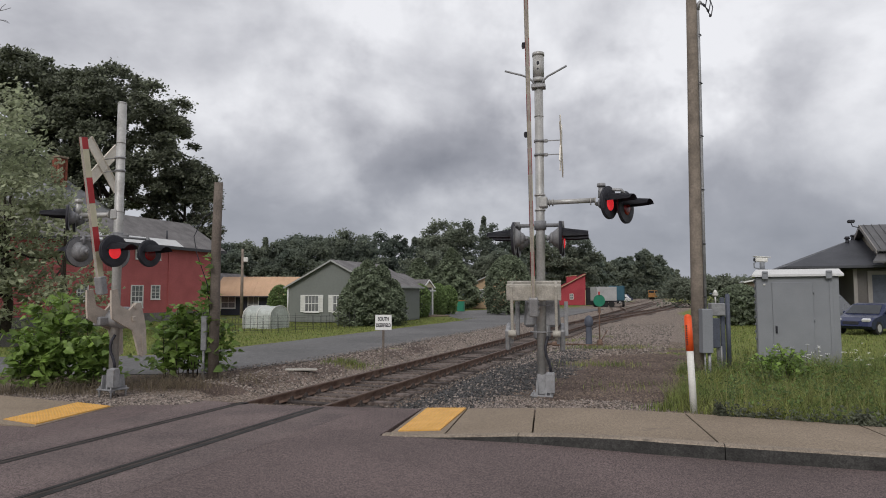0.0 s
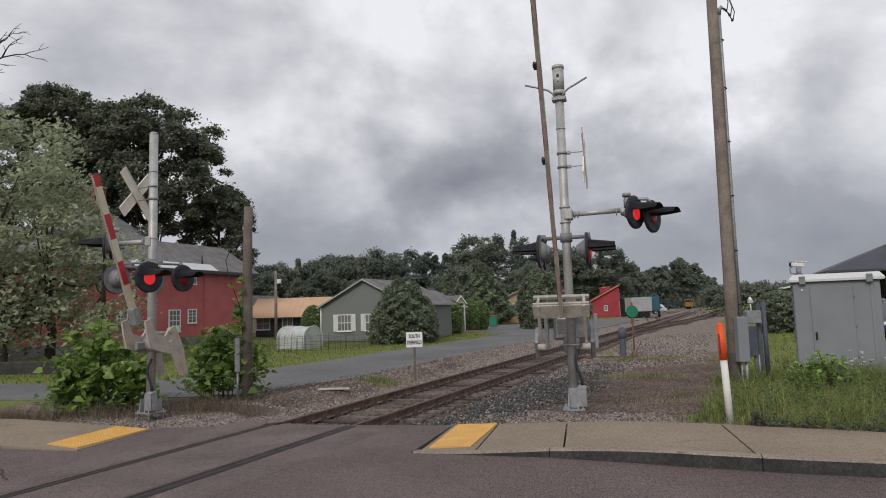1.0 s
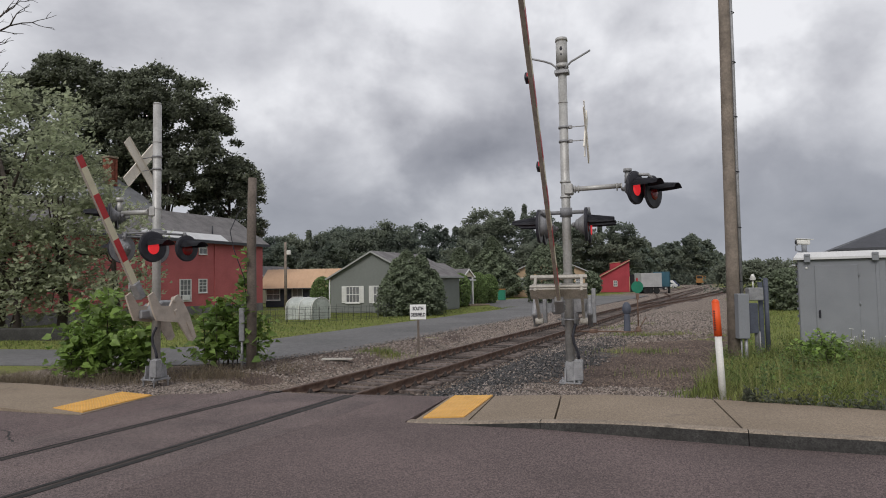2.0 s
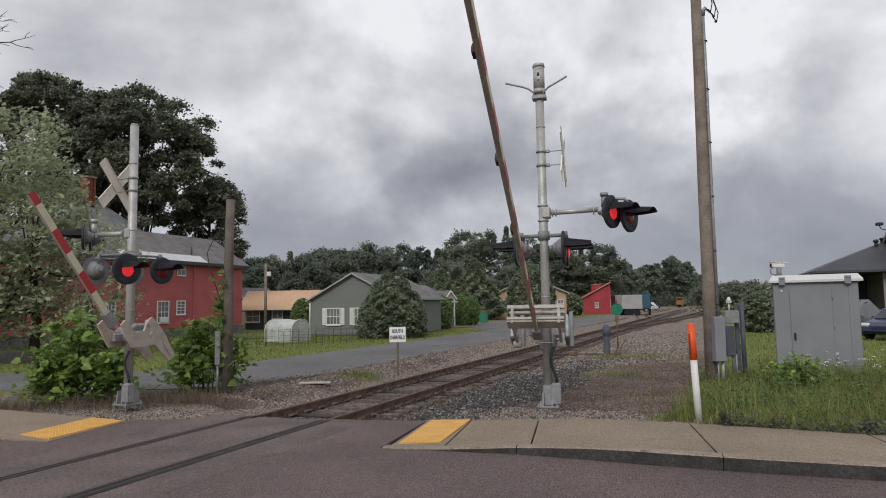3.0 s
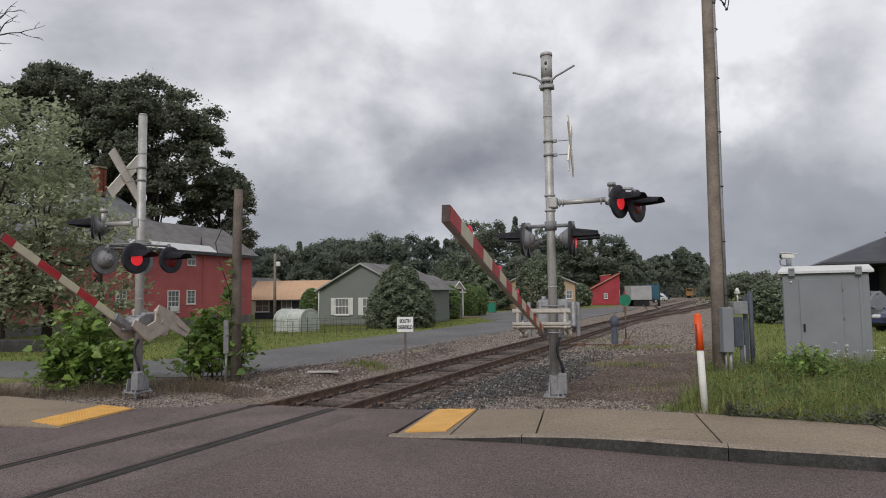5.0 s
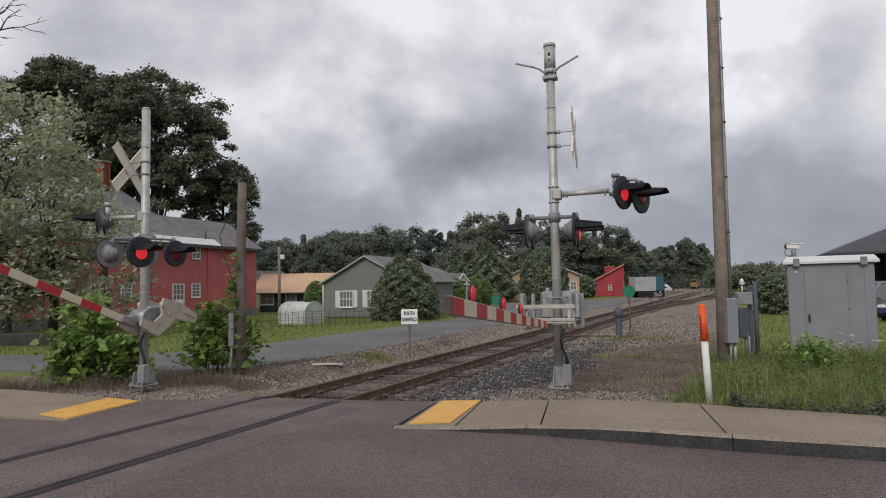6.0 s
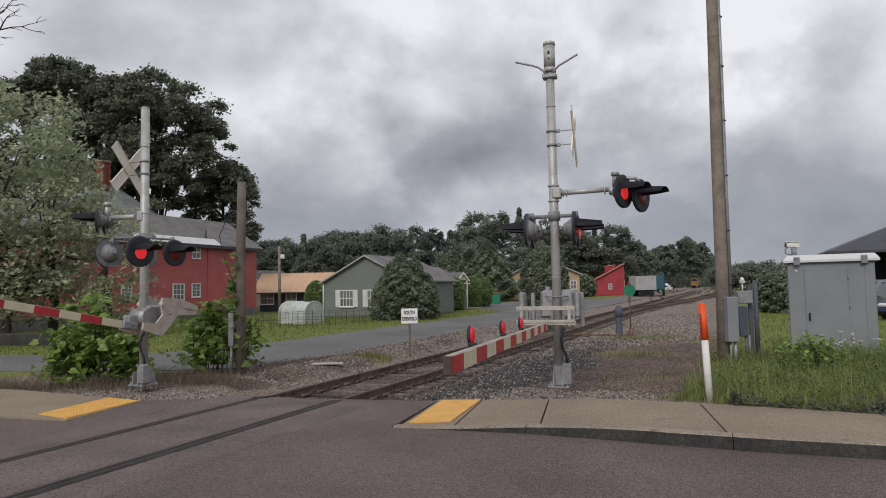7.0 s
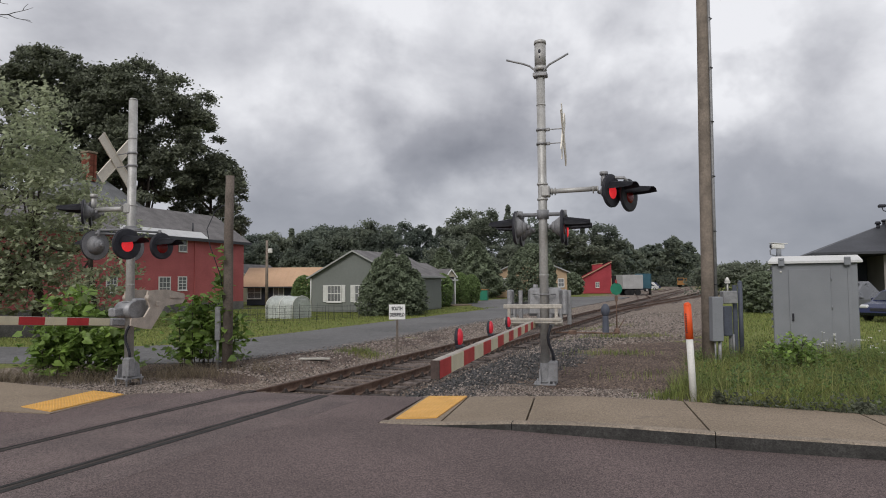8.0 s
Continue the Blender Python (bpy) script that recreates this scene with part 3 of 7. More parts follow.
def tactile(corners, z, parent, name="tactile_plate"):
    """A yellow plate with raised domes between four corners (near left, near right, far right, far left)."""
    bm = bmesh.new()
    prism(bm, corners, z - 0.03, lambda x, y: z + (rise(x) - 0.012 if x > -1.2 else 0.0) * 0.75)
    nl, nr, fr, fl = corners
    rows, cols = 26, 10
    for i in range(rows):
        for j in range(cols):
            k, q = (i + 0.5) / rows, (j + 0.5) / cols
            a, b2 = lerp2(nl, fl, k), lerp2(nr, fr, k)
            x, y = lerp2(a, b2, q)
            zz = z + (rise(x) - 0.012 if x > -1.2 else 0.0) * 0.75
            base = [bm.verts.new((x + 0.018 * math.cos(t), y + 0.018 * math.sin(t), zz - 0.002)) for t in (0.0, 1.26, 2.51, 3.77, 5.03)]
            tip = bm.verts.new((x, y, zz + 0.014))
            for t in range(5):
                bm.faces.new((base[t], base[(t + 1) % 5], tip))
    return part(name, bm, YELLOW, parent, "yellow tactile plate with rows of domes")


tactile([(-0.80, 9.12), (-0.22, 9.06), (0.27, 10.62), (-0.36, 10.80)], 0.03, pavement)

pavement2 = thing("pavement_2", Matrix(), "tan concrete pavement ramped down to the crossing", "pavement", kind="structure")
for i in range(len(LEFT_FRONT) - 1):
    n = 1 if i < 2 else (2 if i == 2 else 8)
    for k in range(n):
        a, b_ = lerp2(LEFT_FRONT[i], LEFT_FRONT[i + 1], k / n), lerp2(LEFT_FRONT[i], LEFT_FRONT[i + 1], (k + 0.994) / n)
        c, d2 = lerp2(LEFT_BACK[i], LEFT_BACK[i + 1], (k + 0.994) / n), lerp2(LEFT_BACK[i], LEFT_BACK[i + 1], k / n)
        bm = bmesh.new()
        prism(bm, [a, b_, c, d2], -0.1, lambda x, y: 0.012 + 0.085 * float(smooth(6.4, 8.5, np.array(-x))))
        part("slab", bm, CONCRETE, pavement2)
tactile([(-6.80, 10.28), (-6.10, 9.90), (-5.72, 11.38), (-6.46, 11.78)], 0.03, pavement2)

pavement3 = thing("pavement_3", Matrix(), "concrete pavement on the near side of the road", "pavement", kind="structure")
bm = bmesh.new()
prism(bm, [(34, -20.5), (36, -16.5), (2.0, -2.3), (-2.0, -1.0), (-40, 11.0), (-42, 8.0)], -0.1, 0.13)
part("slab", bm, CONCRETE, pavement3)

bm = bmesh.new()
near_edge = [(-24, 19.0), (-14, 17.0), (-8.0, 16.1), (-5.7, 16.4)] + [tuple(at_track(s, -3.7)[:2]) for s in (7, 12, 18, 24, 30)] + [tuple(at_track(s, -3.2)[:2]) for s in (40, 52, 64, 76)]
far_edge = [(-25, 24.5), (-16, 21.5), (-11.0, 20.4), (-8.6, 21.4), (-7.3, 23.4)] + [tuple(at_track(s, -8.7)[:2]) for s in (18, 24, 30, 36)] + [tuple(at_track(s, d)[:2]) for s, d in ((44, -13), (52, -16.5), (64, -17.5), (72, -16), (78, -10))]


def ragged(line, step=0.5, amount=0.10):
    """The line cut into short steps with an uneven edge."""
    out = []
    for (xa, ya), (xb, yb) in zip(line, line[1:]):
        n = max(1, int(math.hypot(xb - xa, yb - ya) / step))
        for k in range(n):
            x, y = xa + (xb - xa) * k / n, ya + (yb - ya) * k / n
            out.append((x, y + amount * float(wobble(x, y, 1.9))))
    return out + [line[-1]]


pts = ragged(near_edge) + ragged(far_edge, 1.0, 0.06)[::-1]
vs = [bm.verts.new((x, y, -0.012 + float(height_at(x, y)) * 0.15)) for x, y in pts]
f = bm.faces.new(vs)
r = bmesh.ops.extrude_face_region(bm, geom=[f])
for v in [g for g in r["geom"] if isinstance(g, bmesh.types.BMVert)]:
    v.co.z = -0.2
bmesh.ops.triangulate(bm, faces=bm.faces[:])
bmesh.ops.recalc_face_normals(bm, faces=bm.faces[:])
street = new("street", mesh_of(bm, STREET))
tagged(street, "grey asphalt side street running beside the railway", "street", kind="structure")

# ---- the railway ----
RAIL_SECT = [(-0.07, -0.172), (0.07, -0.172), (0.07, -0.16), (0.012, -0.135), (0.010, -0.045), (0.036, -0.036), (0.036, -0.008), (0.026, 0.0), (-0.026, 0.0), (-0.036, -0.008), (-0.036, -0.036), (-0.010, -0.045), (-0.012, -0.135), (-0.07, -0.16)]


def rail(parent, offset, s0, s1, step=6.0, lift=0.004, name="rail", head=None):
    """A steel rail along d = offset(s)."""
    bm = bmesh.new()
    prev = None
    n = max(2, int((s1 - s0) / step) + 1)
    for s in np.linspace(s0, s1, n):
        o = at_track(float(s), float(offset(float(s))))
        cur = [bm.verts.new(o + P * a + Vector((0, 0, b + lift))) for a, b in RAIL_SECT]
        if prev:
            for k in range(len(RAIL_SECT)):
                j = (k + 1) % len(RAIL_SECT)
                fc = bm.faces.new((prev[k], prev[j], cur[j], cur[k]))
                fc.material_index = 1 if k in (6, 7, 8) else 0
        else:
            bm.faces.new(cur)
        prev = cur
    bm.faces.new(prev[::-1])
    bmesh.ops.recalc_face_normals(bm, faces=bm.faces[:])
    return part(name, bm, [head or RUST, head or RAILHEAD], parent, "rusty steel rail with a worn head")


track = thing("railway_track", Matrix(), "rusty railway track on weathered wooden ties", "railway track", kind="structure")
for side in (-0.5, 0.5):
    rail(track, lambda s, k=side: k * RAIL_GAP, -40, 0.0, head=GRIMYRAIL)
    rail(track, lambda s, k=side: k * RAIL_GAP, 0.0, 12.2)
    rail(track, lambda s, k=side: k * RAIL_GAP, 12.21, 420, 20)
siding_track = thing("railway_siding", Matrix(), "rusty siding branching off the main track", "railway track", kind="structure")
for side in (-0.5, 0.5):
    rail(siding_track, lambda s, k=side: siding(s) + k * RAIL_GAP, 36, 330, 3.0, lift=0.006)
siding_two = thing("railway_siding", Matrix(), "rusty far siding along the sheds", "railway track", kind="structure")
for side in (-0.5, 0.5):
    rail(siding_two, lambda s, k=side: -4.2 * float(smooth(58.0, 105.0, np.array(s))) + k * RAIL_GAP, 60, 330, 3.0, lift=0.008)

# rubber strips in the crossing, beside each rail
for side in (-0.5, 0.5):
    for off, wide in (((-0.056, 0.035), (0.06, 0.04)) if side < 0 else ((-0.07, 0.06), (0.078, 0.075))):
        bm = bmesh.new()
        prism(bm, [tuple(at_track(s, side * RAIL_GAP + off + w)[:2]) for s, w in ((-12.5, -wide / 2), (-12.5, wide / 2), (-0.02, wide / 2), (-0.02, -wide / 2))], -0.05, 0.005)
        part("flangeway_strip", bm, RUBBER, track, "black rubber flangeway strip")

for name, d0, d1, s0 in (("crossing_panel", -0.60, 0.60, -12.4), ("crossing_panel", 0.90, 1.55, -12.4), ("crossing_panel", -1.55, -0.90, -12.4)):
    k = 0
    while s0 + 2.46 < 0.0:
        s1 = s0 + 2.46
        bm = bmesh.new()
        prism(bm, [tuple(at_track(s, d)[:2]) for s, d in ((s0 + 0.01, d0), (s0 + 0.01, d1), (s1 - 0.01, d1), (s1 - 0.01, d0))], -0.04, 0.002)
        part(name, bm, PANEL, track, "worn asphalt crossing panel")
        s0 = s1
for pts_, wide in (([(-4.2, 6.2), (-4.9, 5.9), (-5.3, 5.4)], 0.006), ([(-7.5, 9.2), (-6.4, 8.7), (-5.9, 8.0)], 0.012)):
    bm = bmesh.new()
    left_, right_ = [], []
    fine_pts = []
    for a, b_ in zip(pts_, pts_[1:]):
        for k in range(8):
            q = lerp2(a, b_, k / 8)
            fine_pts.append((q[0] + random.uniform(-0.03, 0.03), q[1] + random.uniform(-0.03, 0.03)))
    for i, q in enumerate(fine_pts):
        w = wide * random.uniform(0.4, 1.2)
        left_.append(bm.verts.new((q[0] - w, q[1] - w * 0.3, 0.004)))
        right_.append(bm.verts.new((q[0] + w, q[1] + w * 0.3, 0.004)))
    for i in range(len(fine_pts) - 1):
        bm.faces.new((left_[i], right_[i], right_[i + 1], left_[i + 1]))
    bmesh.ops.recalc_face_normals(bm, faces=bm.faces[:])
    part("crack", bm, TAR, road, "thin dark crack in the asphalt")

# ---- crossing signals ----
# grey of the light housings; on the cross arms it stands for shadow
CASTGREY = material("cast_and_shaded_grey", (0.24, 0.24, 0.25), 0.65, 0.1, var=0.2, scale=8, fine=50, bump=0.05)

def flasher(parent, c, rz, lit=False, size=0.30):
    """A flashing light: round black background, hood and red lens, looking along +x turned by rz."""
    m = pose(*c, 0, 0, rz)
    bm = bmesh.new()
    rod(bm, (-0.035, 0, 0), (0.0, 0, 0), size, size, 28)
    rod(bm, (0.0, 0, 0), (0.012, 0, 0), size * 0.97, size * 0.93, 28)
    unit = part("flashing_light", bm, BLACK, parent, "round black flashing light with a hood", at=m)
    bm = bmesh.new()
    rod(bm, (-0.16, 0, 0), (-0.038, 0, 0), size * 0.34, size * 0.66, 20)
    ball(bm, (-0.16, 0, 0), size * 0.34, 14, squash=(0.6, 1, 1))
    rod(bm, (-0.27, 0, 0), (-0.22, 0, 0), 0.035, 0.045, 10)
    part("housing", bm, CASTGREY, unit, "grey cast light housing")
    bm = bmesh.new()
    rod(bm, (-0.040, 0, 0), (-0.036, 0, 0), size * 0.97, size * 0.97, 28)
    part("back_plate", bm, CASTGREY, unit, "grey back plate")
    bm = bmesh.new()
    n, long = 18, 0.45
    rings = []
    for k in range(6):
        x = 0.01 + long * k / 5
        ring = []
        cut = math.radians(18 + 55 * (k / 5) ** 1.5)
        for i in range(n + 1):
            t = cut * 0.4 + (math.pi - 2 * cut * 0.4) * i / n
            rr = 0.175 - 0.012 * k / 5
            ring.append(bm.verts.new((x, rr * math.cos(t), rr * math.sin(t) - 0.01 * k)))
        rings.append(ring)
    for a_, b_ in zip(rings, rings[1:]):
        for i in range(n):
            bm.faces.new((a_[i], a_[i + 1], b_[i + 1], b_[i]))
    bmesh.ops.solidify(bm, geom=bm.faces[:], thickness=0.006)
    part("hood", bm, BLACK, unit)
    bm = bmesh.new()
    ball(bm, (0.012, 0, -0.02), 0.128, 18, squash=(0.18, 1, 1))
    part("lens", bm, LIT if lit else LENS, unit, "round red lens")
    return unit


def mast_base(parent, r, top, mat=ALU):
    bm = bmesh.new()
    rod(bm, (0, 0, 0.16), (0, 0, top), r, r * 0.97, 20)
    for z in (top * 0.34, top * 0.62, top * 0.86):
        rod(bm, (0, 0, z), (0, 0, z + 0.02), r * 1.05, r * 1.05, 20)
    part("mast", bm, mat, parent, "dull aluminium signal mast")
    bm = bmesh.new()
    box(bm, 0.40, 0.40, 0.03, (0, 0, 0.115), bev=0.006)
    box(bm, 0.22, 0.22, 0.36, (0, 0, 0.31), bev=0.02, taper=0.80)
    for x, y in ((1, 1), (1, -1), (-1, 1), (-1, -1)):
        box(bm, 0.03, 0.14, 0.26, (x * 0.08, y * 0.13, 0.25), (0, 0, 0), taper=0.6)
    part("base_casting", bm, GALV, parent, "cast mast base")
    for x, y in ((1, 1), (1, -1), (-1, 1), (-1, -1)):
        bm = bmesh.new()
        rod(bm, (x * 0.16, y * 0.16, -0.06), (x * 0.16, y * 0.16, 0.17), 0.018, 0.018, 8)
        rod(bm, (x * 0.16, y * 0.16, 0.07), (x * 0.16, y * 0.16, 0.10), 0.035, 0.035, 6)
        part("anchor_bolt", bm, GALV, parent)
    bm = bmesh.new()
    box(bm, 0.16, 0.13, 0.38, (0.15, -0.10, 0.34), bev=0.02)
    box(bm, 0.17, 0.02, 0.34, (0.15, -0.175, 0.34), bev=0.008)
    part("junction_box", bm, GALV, parent, "small grey junction box")
    bm = bmesh.new()
    pipe(bm, [(0.16, -0.10, 0.54), (0.16, -0.11, 0.62), (0.13, -0.12, 0.72), (0.09, -0.14, 0.82), (0.07, -0.14, 0.95), (0.09, -0.12, 1.06), (0.12, -0.08, 1.16)], 0.026, 8)
    part("cable", bm, BLACK, parent, "black armoured cable")


def crossbuck(parent, c, rz, back=False):
    """Two white boards crossed."""
    for k, (ang, off) in enumerate(((45, 0.0), (-45, 0.012))):
        bm = bmesh.new()
        box(bm, 0.004, 1.22, 0.225, (off, 0, 0), bev=0.0)
        box(bm, 0.02, 1.20, 0.012, (off - 0.01, 0, 0.106))
        box(bm, 0.02, 1.20, 0.012, (off - 0.01, 0, -0.106))
        board = part("crossbuck_board", bm, CREAMBOARD, parent, "weathered white crossbuck board", at=pose(*c, 0, 0, rz) @ pose(0, 0, 0, ang, 0, 0))
    for z in (0.13, -0.13):
        bm = bmesh.new()
        box(bm, abs(c[0]) if c[0] else 0.3, 0.03, 0.012, (c[0] / 2, c[1] / 2, c[2] + z))
        rod(bm, (0, 0, c[2] + z - 0.02), (0, 0, c[2] + z + 0.02), 0.098, 0.098, 18)
        box(bm, 0.07, 0.05, 0.06, (0.12 if c[0] > 0 else -0.12, 0, c[2] + z), bev=0.01)
        part("bracket", bm, GALV, parent)


CREAMBOARD = material("weathered_board", (0.84, 0.78, 0.68), 0.6, var=0.12, scale=3, fine=40, bump=0.05)


def gate_arm(parent, hinge, length, width, stripes, lamps, weights, bands=(), name="gate_arm"):
    """The moving gate: arm with stripes and lamps ahead (-y), side beams and counterweights behind."""
    arm = new(name)
    arm.parent = parent
    arm.matrix_basis = pose(*hinge)
    tagged(arm, "red and cream striped gate arm with counterweights")
    for side in (-1, 1):
        bm = bmesh.new()
        x = side * width / 2
        if weights == "plate":
            prism_pts = [(-0.42, -0.07), (-0.10, -0.12), (0.10, -0.13), (0.26, 0.08), (0.44, 0.34), (0.94, 0.42), (1.0, 0.50), (0.98, 0.62), (0.46, 0.68), (0.22, 0.66), (-0.04, 0.62), (-0.06, 0.48), (0.04, 0.30), (-0.10, 0.10), (-0.42, 0.07)]
            a = [bm.verts.new((x - 0.02, p[0], p[1])) for p in prism_pts]
            b_ = [bm.verts.new((x + 0.02, p[0], p[1])) for p in prism_pts]
            bm.faces.new(a), bm.faces.new(b_[::-1])
            for i in range(len(a)):
                j = (i + 1) % len(a)
                bm.faces.new((a[i], b_[i], b_[j], a[j]))
            bmesh.ops.recalc_face_normals(bm, faces=bm.faces[:])
            box(bm, 0.02, 0.36, 0.035, (x + side * 0.03, 0.74, 0.53))
            box(bm, 0.03, 0.10, 0.10, (x + side * 0.03, 0.22, 0.38), bev=0.01)
            rod(bm, (x - 0.05, 0, 0.49), (x + 0.05, 0, 0.49), 0.06, 0.06, 14)
            part("counterweight_arm", bm, BEIGECAST, arm, "beige cast counterweight arm")
        else:
            box(bm, 0.05, 0.98, 0.09, (x, -0.38, 0.05), bev=0.008)
            rod(bm, (x - 0.07, 0, 0), (x + 0.07, 0, 0), 0.06, 0.06, 14)
            part("side_beam", bm, DIRTYCREAM, arm, "dirty cream side beam")
            bm = bmesh.new()
            box(bm, 0.09, 0.40, 0.46, (x + side * 0.10, 0.18, 0.36), bev=0.025)
            box(bm, 0.10, 0.30, 0.05, (x + side * 0.10, 0.18, 0.36), bev=0.01)
            box(bm, 0.06, 0.16, 0.20, (x + side * 0.03, 0.14, 0.16), bev=0.01)
            part("counterweight", bm, GALV, arm, "grey iron counterweight")
    if weights != "plate":
        for y, z, up_ in ((-0.86, 0.30, 0.07), (-0.62, 0.31, 0.05), (-0.86, 0.085, 0.05)):
            bm = bmesh.new()
            box(bm, width + 0.18, 0.06, up_, (0, y, z), bev=0.008)
            part("cross_beam", bm, DIRTYCREAM, arm, "dirty cream cross beam")
        bm = bmesh.new()
        box(bm, width + 0.18, 0.27, 0.03, (0, -0.74, 0.035), bev=0.008)
        for x in (-width / 2 + 0.05, width / 2 - 0.05):
            for y in (-0.82, -0.66):
                rod(bm, (x, y, 0.01), (x, y, 0.055), 0.018, 0.018, 8)
        part("front_plate", bm, DIRTYCREAM, arm, "bolted dirty cream plate")
        for x in (-width / 2, width / 2):
            bm = bmesh.new()
            box(bm, 0.05, 0.06, 0.24, (x, -0.855, 0.19), bev=0.006)
            part("upright", bm, DIRTYCREAM, arm)
    bm = bmesh.new()
    box(bm, 0.16, 0.34, 0.15, (0, -0.50, 0), bev=0.015)
    for y in (-0.40, -0.50, -0.60):
        for z in (-0.04, 0.04):
            rod(bm, (-0.10, y, z), (0.10, y, z), 0.012, 0.012, 6)
    part("arm_clamp", bm, GALV, arm, "bolted steel arm clamp")
    n, start = stripes, 0.62
    high = 0.145 if weights == "plate" else 0.125
    bm = bmesh.new()
    box(bm, 0.052, length - start + 0.2, high, (0, -(length + start - 0.2) / 2, 0), bev=0.006)
    part("beam", bm, BEAM, arm, "grey-brown hollow beam")
    lengths = list(bands) or [(length - start) / n] * n
    n = len(lengths)
    for i in range(n):
        piece = lengths[i]
        bm = bmesh.new()
        h = high
        y0 = -(start + sum(lengths[:i]))
        y1 = y0 - piece
        for side in (-1, 1):
            box(bm, 0.004, piece - 0.002, h - 0.012, (side * 0.0285, (y0 + y1) / 2, 0))
        red = (n - 1 - i) % 2 == 0
        part("stripe", bm, RED if red else CREAM, arm, "red reflective stripe" if red else "cream reflective stripe")
    # a closed plate; its dark colour stands for the open end's shade
    bm = bmesh.new()
    box(bm, 0.056, 0.012, high - 0.008, (0, -length - 0.007, 0))
    part("open_end", bm, OPENEND, arm, "dark plate for the shade inside the beam's open end")
    for y in lamps:
        bm = bmesh.new()
        box(bm, 0.06, 0.10, 0.03, (-0.055, -y, high / 2 + 0.005), bev=0.008)
        box(bm, 0.03, 0.05, 0.06, (-0.075, -y, high / 2 + 0.03), bev=0.008)
        ball(bm, (-0.078, -y, 0.140), 0.052, 14, squash=(0.45, 1, 1.5))
        lamp = part("arm_lamp", bm, BLACK, arm, "small black arm lamp with a red lens")
        bm = bmesh.new()
        ball(bm, (-0.058, -y, 0.142), 0.047, 14, squash=(0.6, 1, 1.5))
        part("lens", bm, ARMLENS, lamp, "lit red lens")
    if lamps:
        bm = bmesh.new()
        pipe(bm, [(-0.036, -0.7 - 0.4 * k, 0.03 + 0.012 * (k % 2)) for k in range(int((length - 0.8) / 0.4))], 0.007, 5)
        part("cable", bm, BLACK, arm)
    if weights == "plate":      # the arm hangs below its shaft
        for child in arm.children:
            child.matrix_basis = pose(0, 0, -0.49) @ child.matrix_basis
    return arm


BEAM = material("weathered_beam", (0.42, 0.375, 0.335), 0.7, 0.1, var=0.25, scale=4, fine=40, bump=0.1)
BEIGECAST = material("beige_cast_iron", (0.52, 0.45, 0.385), 0.7, 0.1, var=0.2, scale=6, fine=50, bump=0.15)


def small_mechanism(parent, z):
    """A round gate motor low behind the mast."""
    bm = bmesh.new()
    rod(bm, (-0.22, -0.02, z + 0.10), (0.22, -0.02, z + 0.10), 0.17, 0.17, 20)
    box(bm, 0.34, 0.30, 0.42, (0, 0.12, z + 0.12), bev=0.04)
    box(bm, 0.20, 0.24, 0.18, (-0.05, -0.26, z + 0.06), bev=0.03)
    part("gate_motor", bm, GALV, parent, "grey rounded gate motor")
    for zz in (z + 0.26, z - 0.02):
        bm = bmesh.new()
        pipe(bm, [(-0.16, 0.0, zz), (-0.11, -0.09, zz), (0, -0.105, zz), (0.11, -0.09, zz), (0.16, 0.0, zz)], 0.014, 6)
        part("u_bolt", bm, GALV, parent)


def mechanism(parent, z, rz=0):
    """The gate motor housing clamped to the mast."""
    bm = bmesh.new()
    box(bm, 0.66, 0.36, 0.52, (0, 0.22, z + 0.36), (0, 0, rz), bev=0.05, taper=0.92)
    box(bm, 0.40, 0.06, 0.34, (0, 0.42, z + 0.34), (0, 0, rz), bev=0.03)
    rod(bm, (-0.18, 0.16, z + 0.58), (-0.18, 0.16, z + 0.68), 0.05, 0.045, 10)
    box(bm, 0.30, 0.22, 0.30, (0, 0.14, z + 0.02), (0, 0, rz), bev=0.04)
    part("gate_motor", bm, GALV, parent, "grey gate motor housing")
    for zz in (z + 0.50, z + 0.02):
        bm = bmesh.new()
        pipe(bm, [(-0.2, 0.0, zz), (-0.12, -0.09, zz), (0, -0.105, zz), (0.12, -0.09, zz), (0.2, 0.0, zz)], 0.014, 6)
        part("u_bolt", bm, GALV, parent)


RIGHT_SIGNAL = (1.74, 11.7, -0.02)
signal = thing("crossing_signal", pose(*RIGHT_SIGNAL, 0, 0, -16), "grey mast crossing signal with flashing lights and gate", "crossing signal", "crossing signals")
mast_base(signal, 0.082, 6.05)
bm = bmesh.new()
rod(bm, (0, 0, 5.92), (0, 0, 6.36), 0.105, 0.105, 20)
rod(bm, (0, 0, 6.36), (0, 0, 6.42), 0.115, 0.11, 20)
rod(bm, (0, 0, 5.86), (0, 0, 5.94), 0.12, 0.11, 20)
bell = part("bell", bm, ALU, signal, "grey bell housing on the mast top")
bm = bmesh.new()
ball(bm, (0, -0.068, 6.20), 0.058, 12, squash=(0.75, 0.75, 1.35))
ball(bm, (0, -0.075, 6.09), 0.045, 10, squash=(0.7, 0.75, 1.5))
part("bell_opening", bm, BLACK, bell, "dark opening")
for sx, tip in ((-1, (-0.60, -0.22, 6.05)), (1, (0.52, -0.10, 6.10))):
    bm = bmesh.new()
    pipe(bm, [(sx * 0.06, -0.09, 5.78), (sx * 0.10, -0.10, 5.86), (sx * 0.18, -0.11, 5.93), (sx * 0.30, -0.13, 5.98), tip], 0.019, 8)
    part("side_tube", bm, GALV, signal, "bent steel side tube")
bm = bmesh.new()
box(bm, 0.26, 0.20, 0.07, (0, -0.02, 5.77), bev=0.01)
part("clamp", bm, GALV, signal)
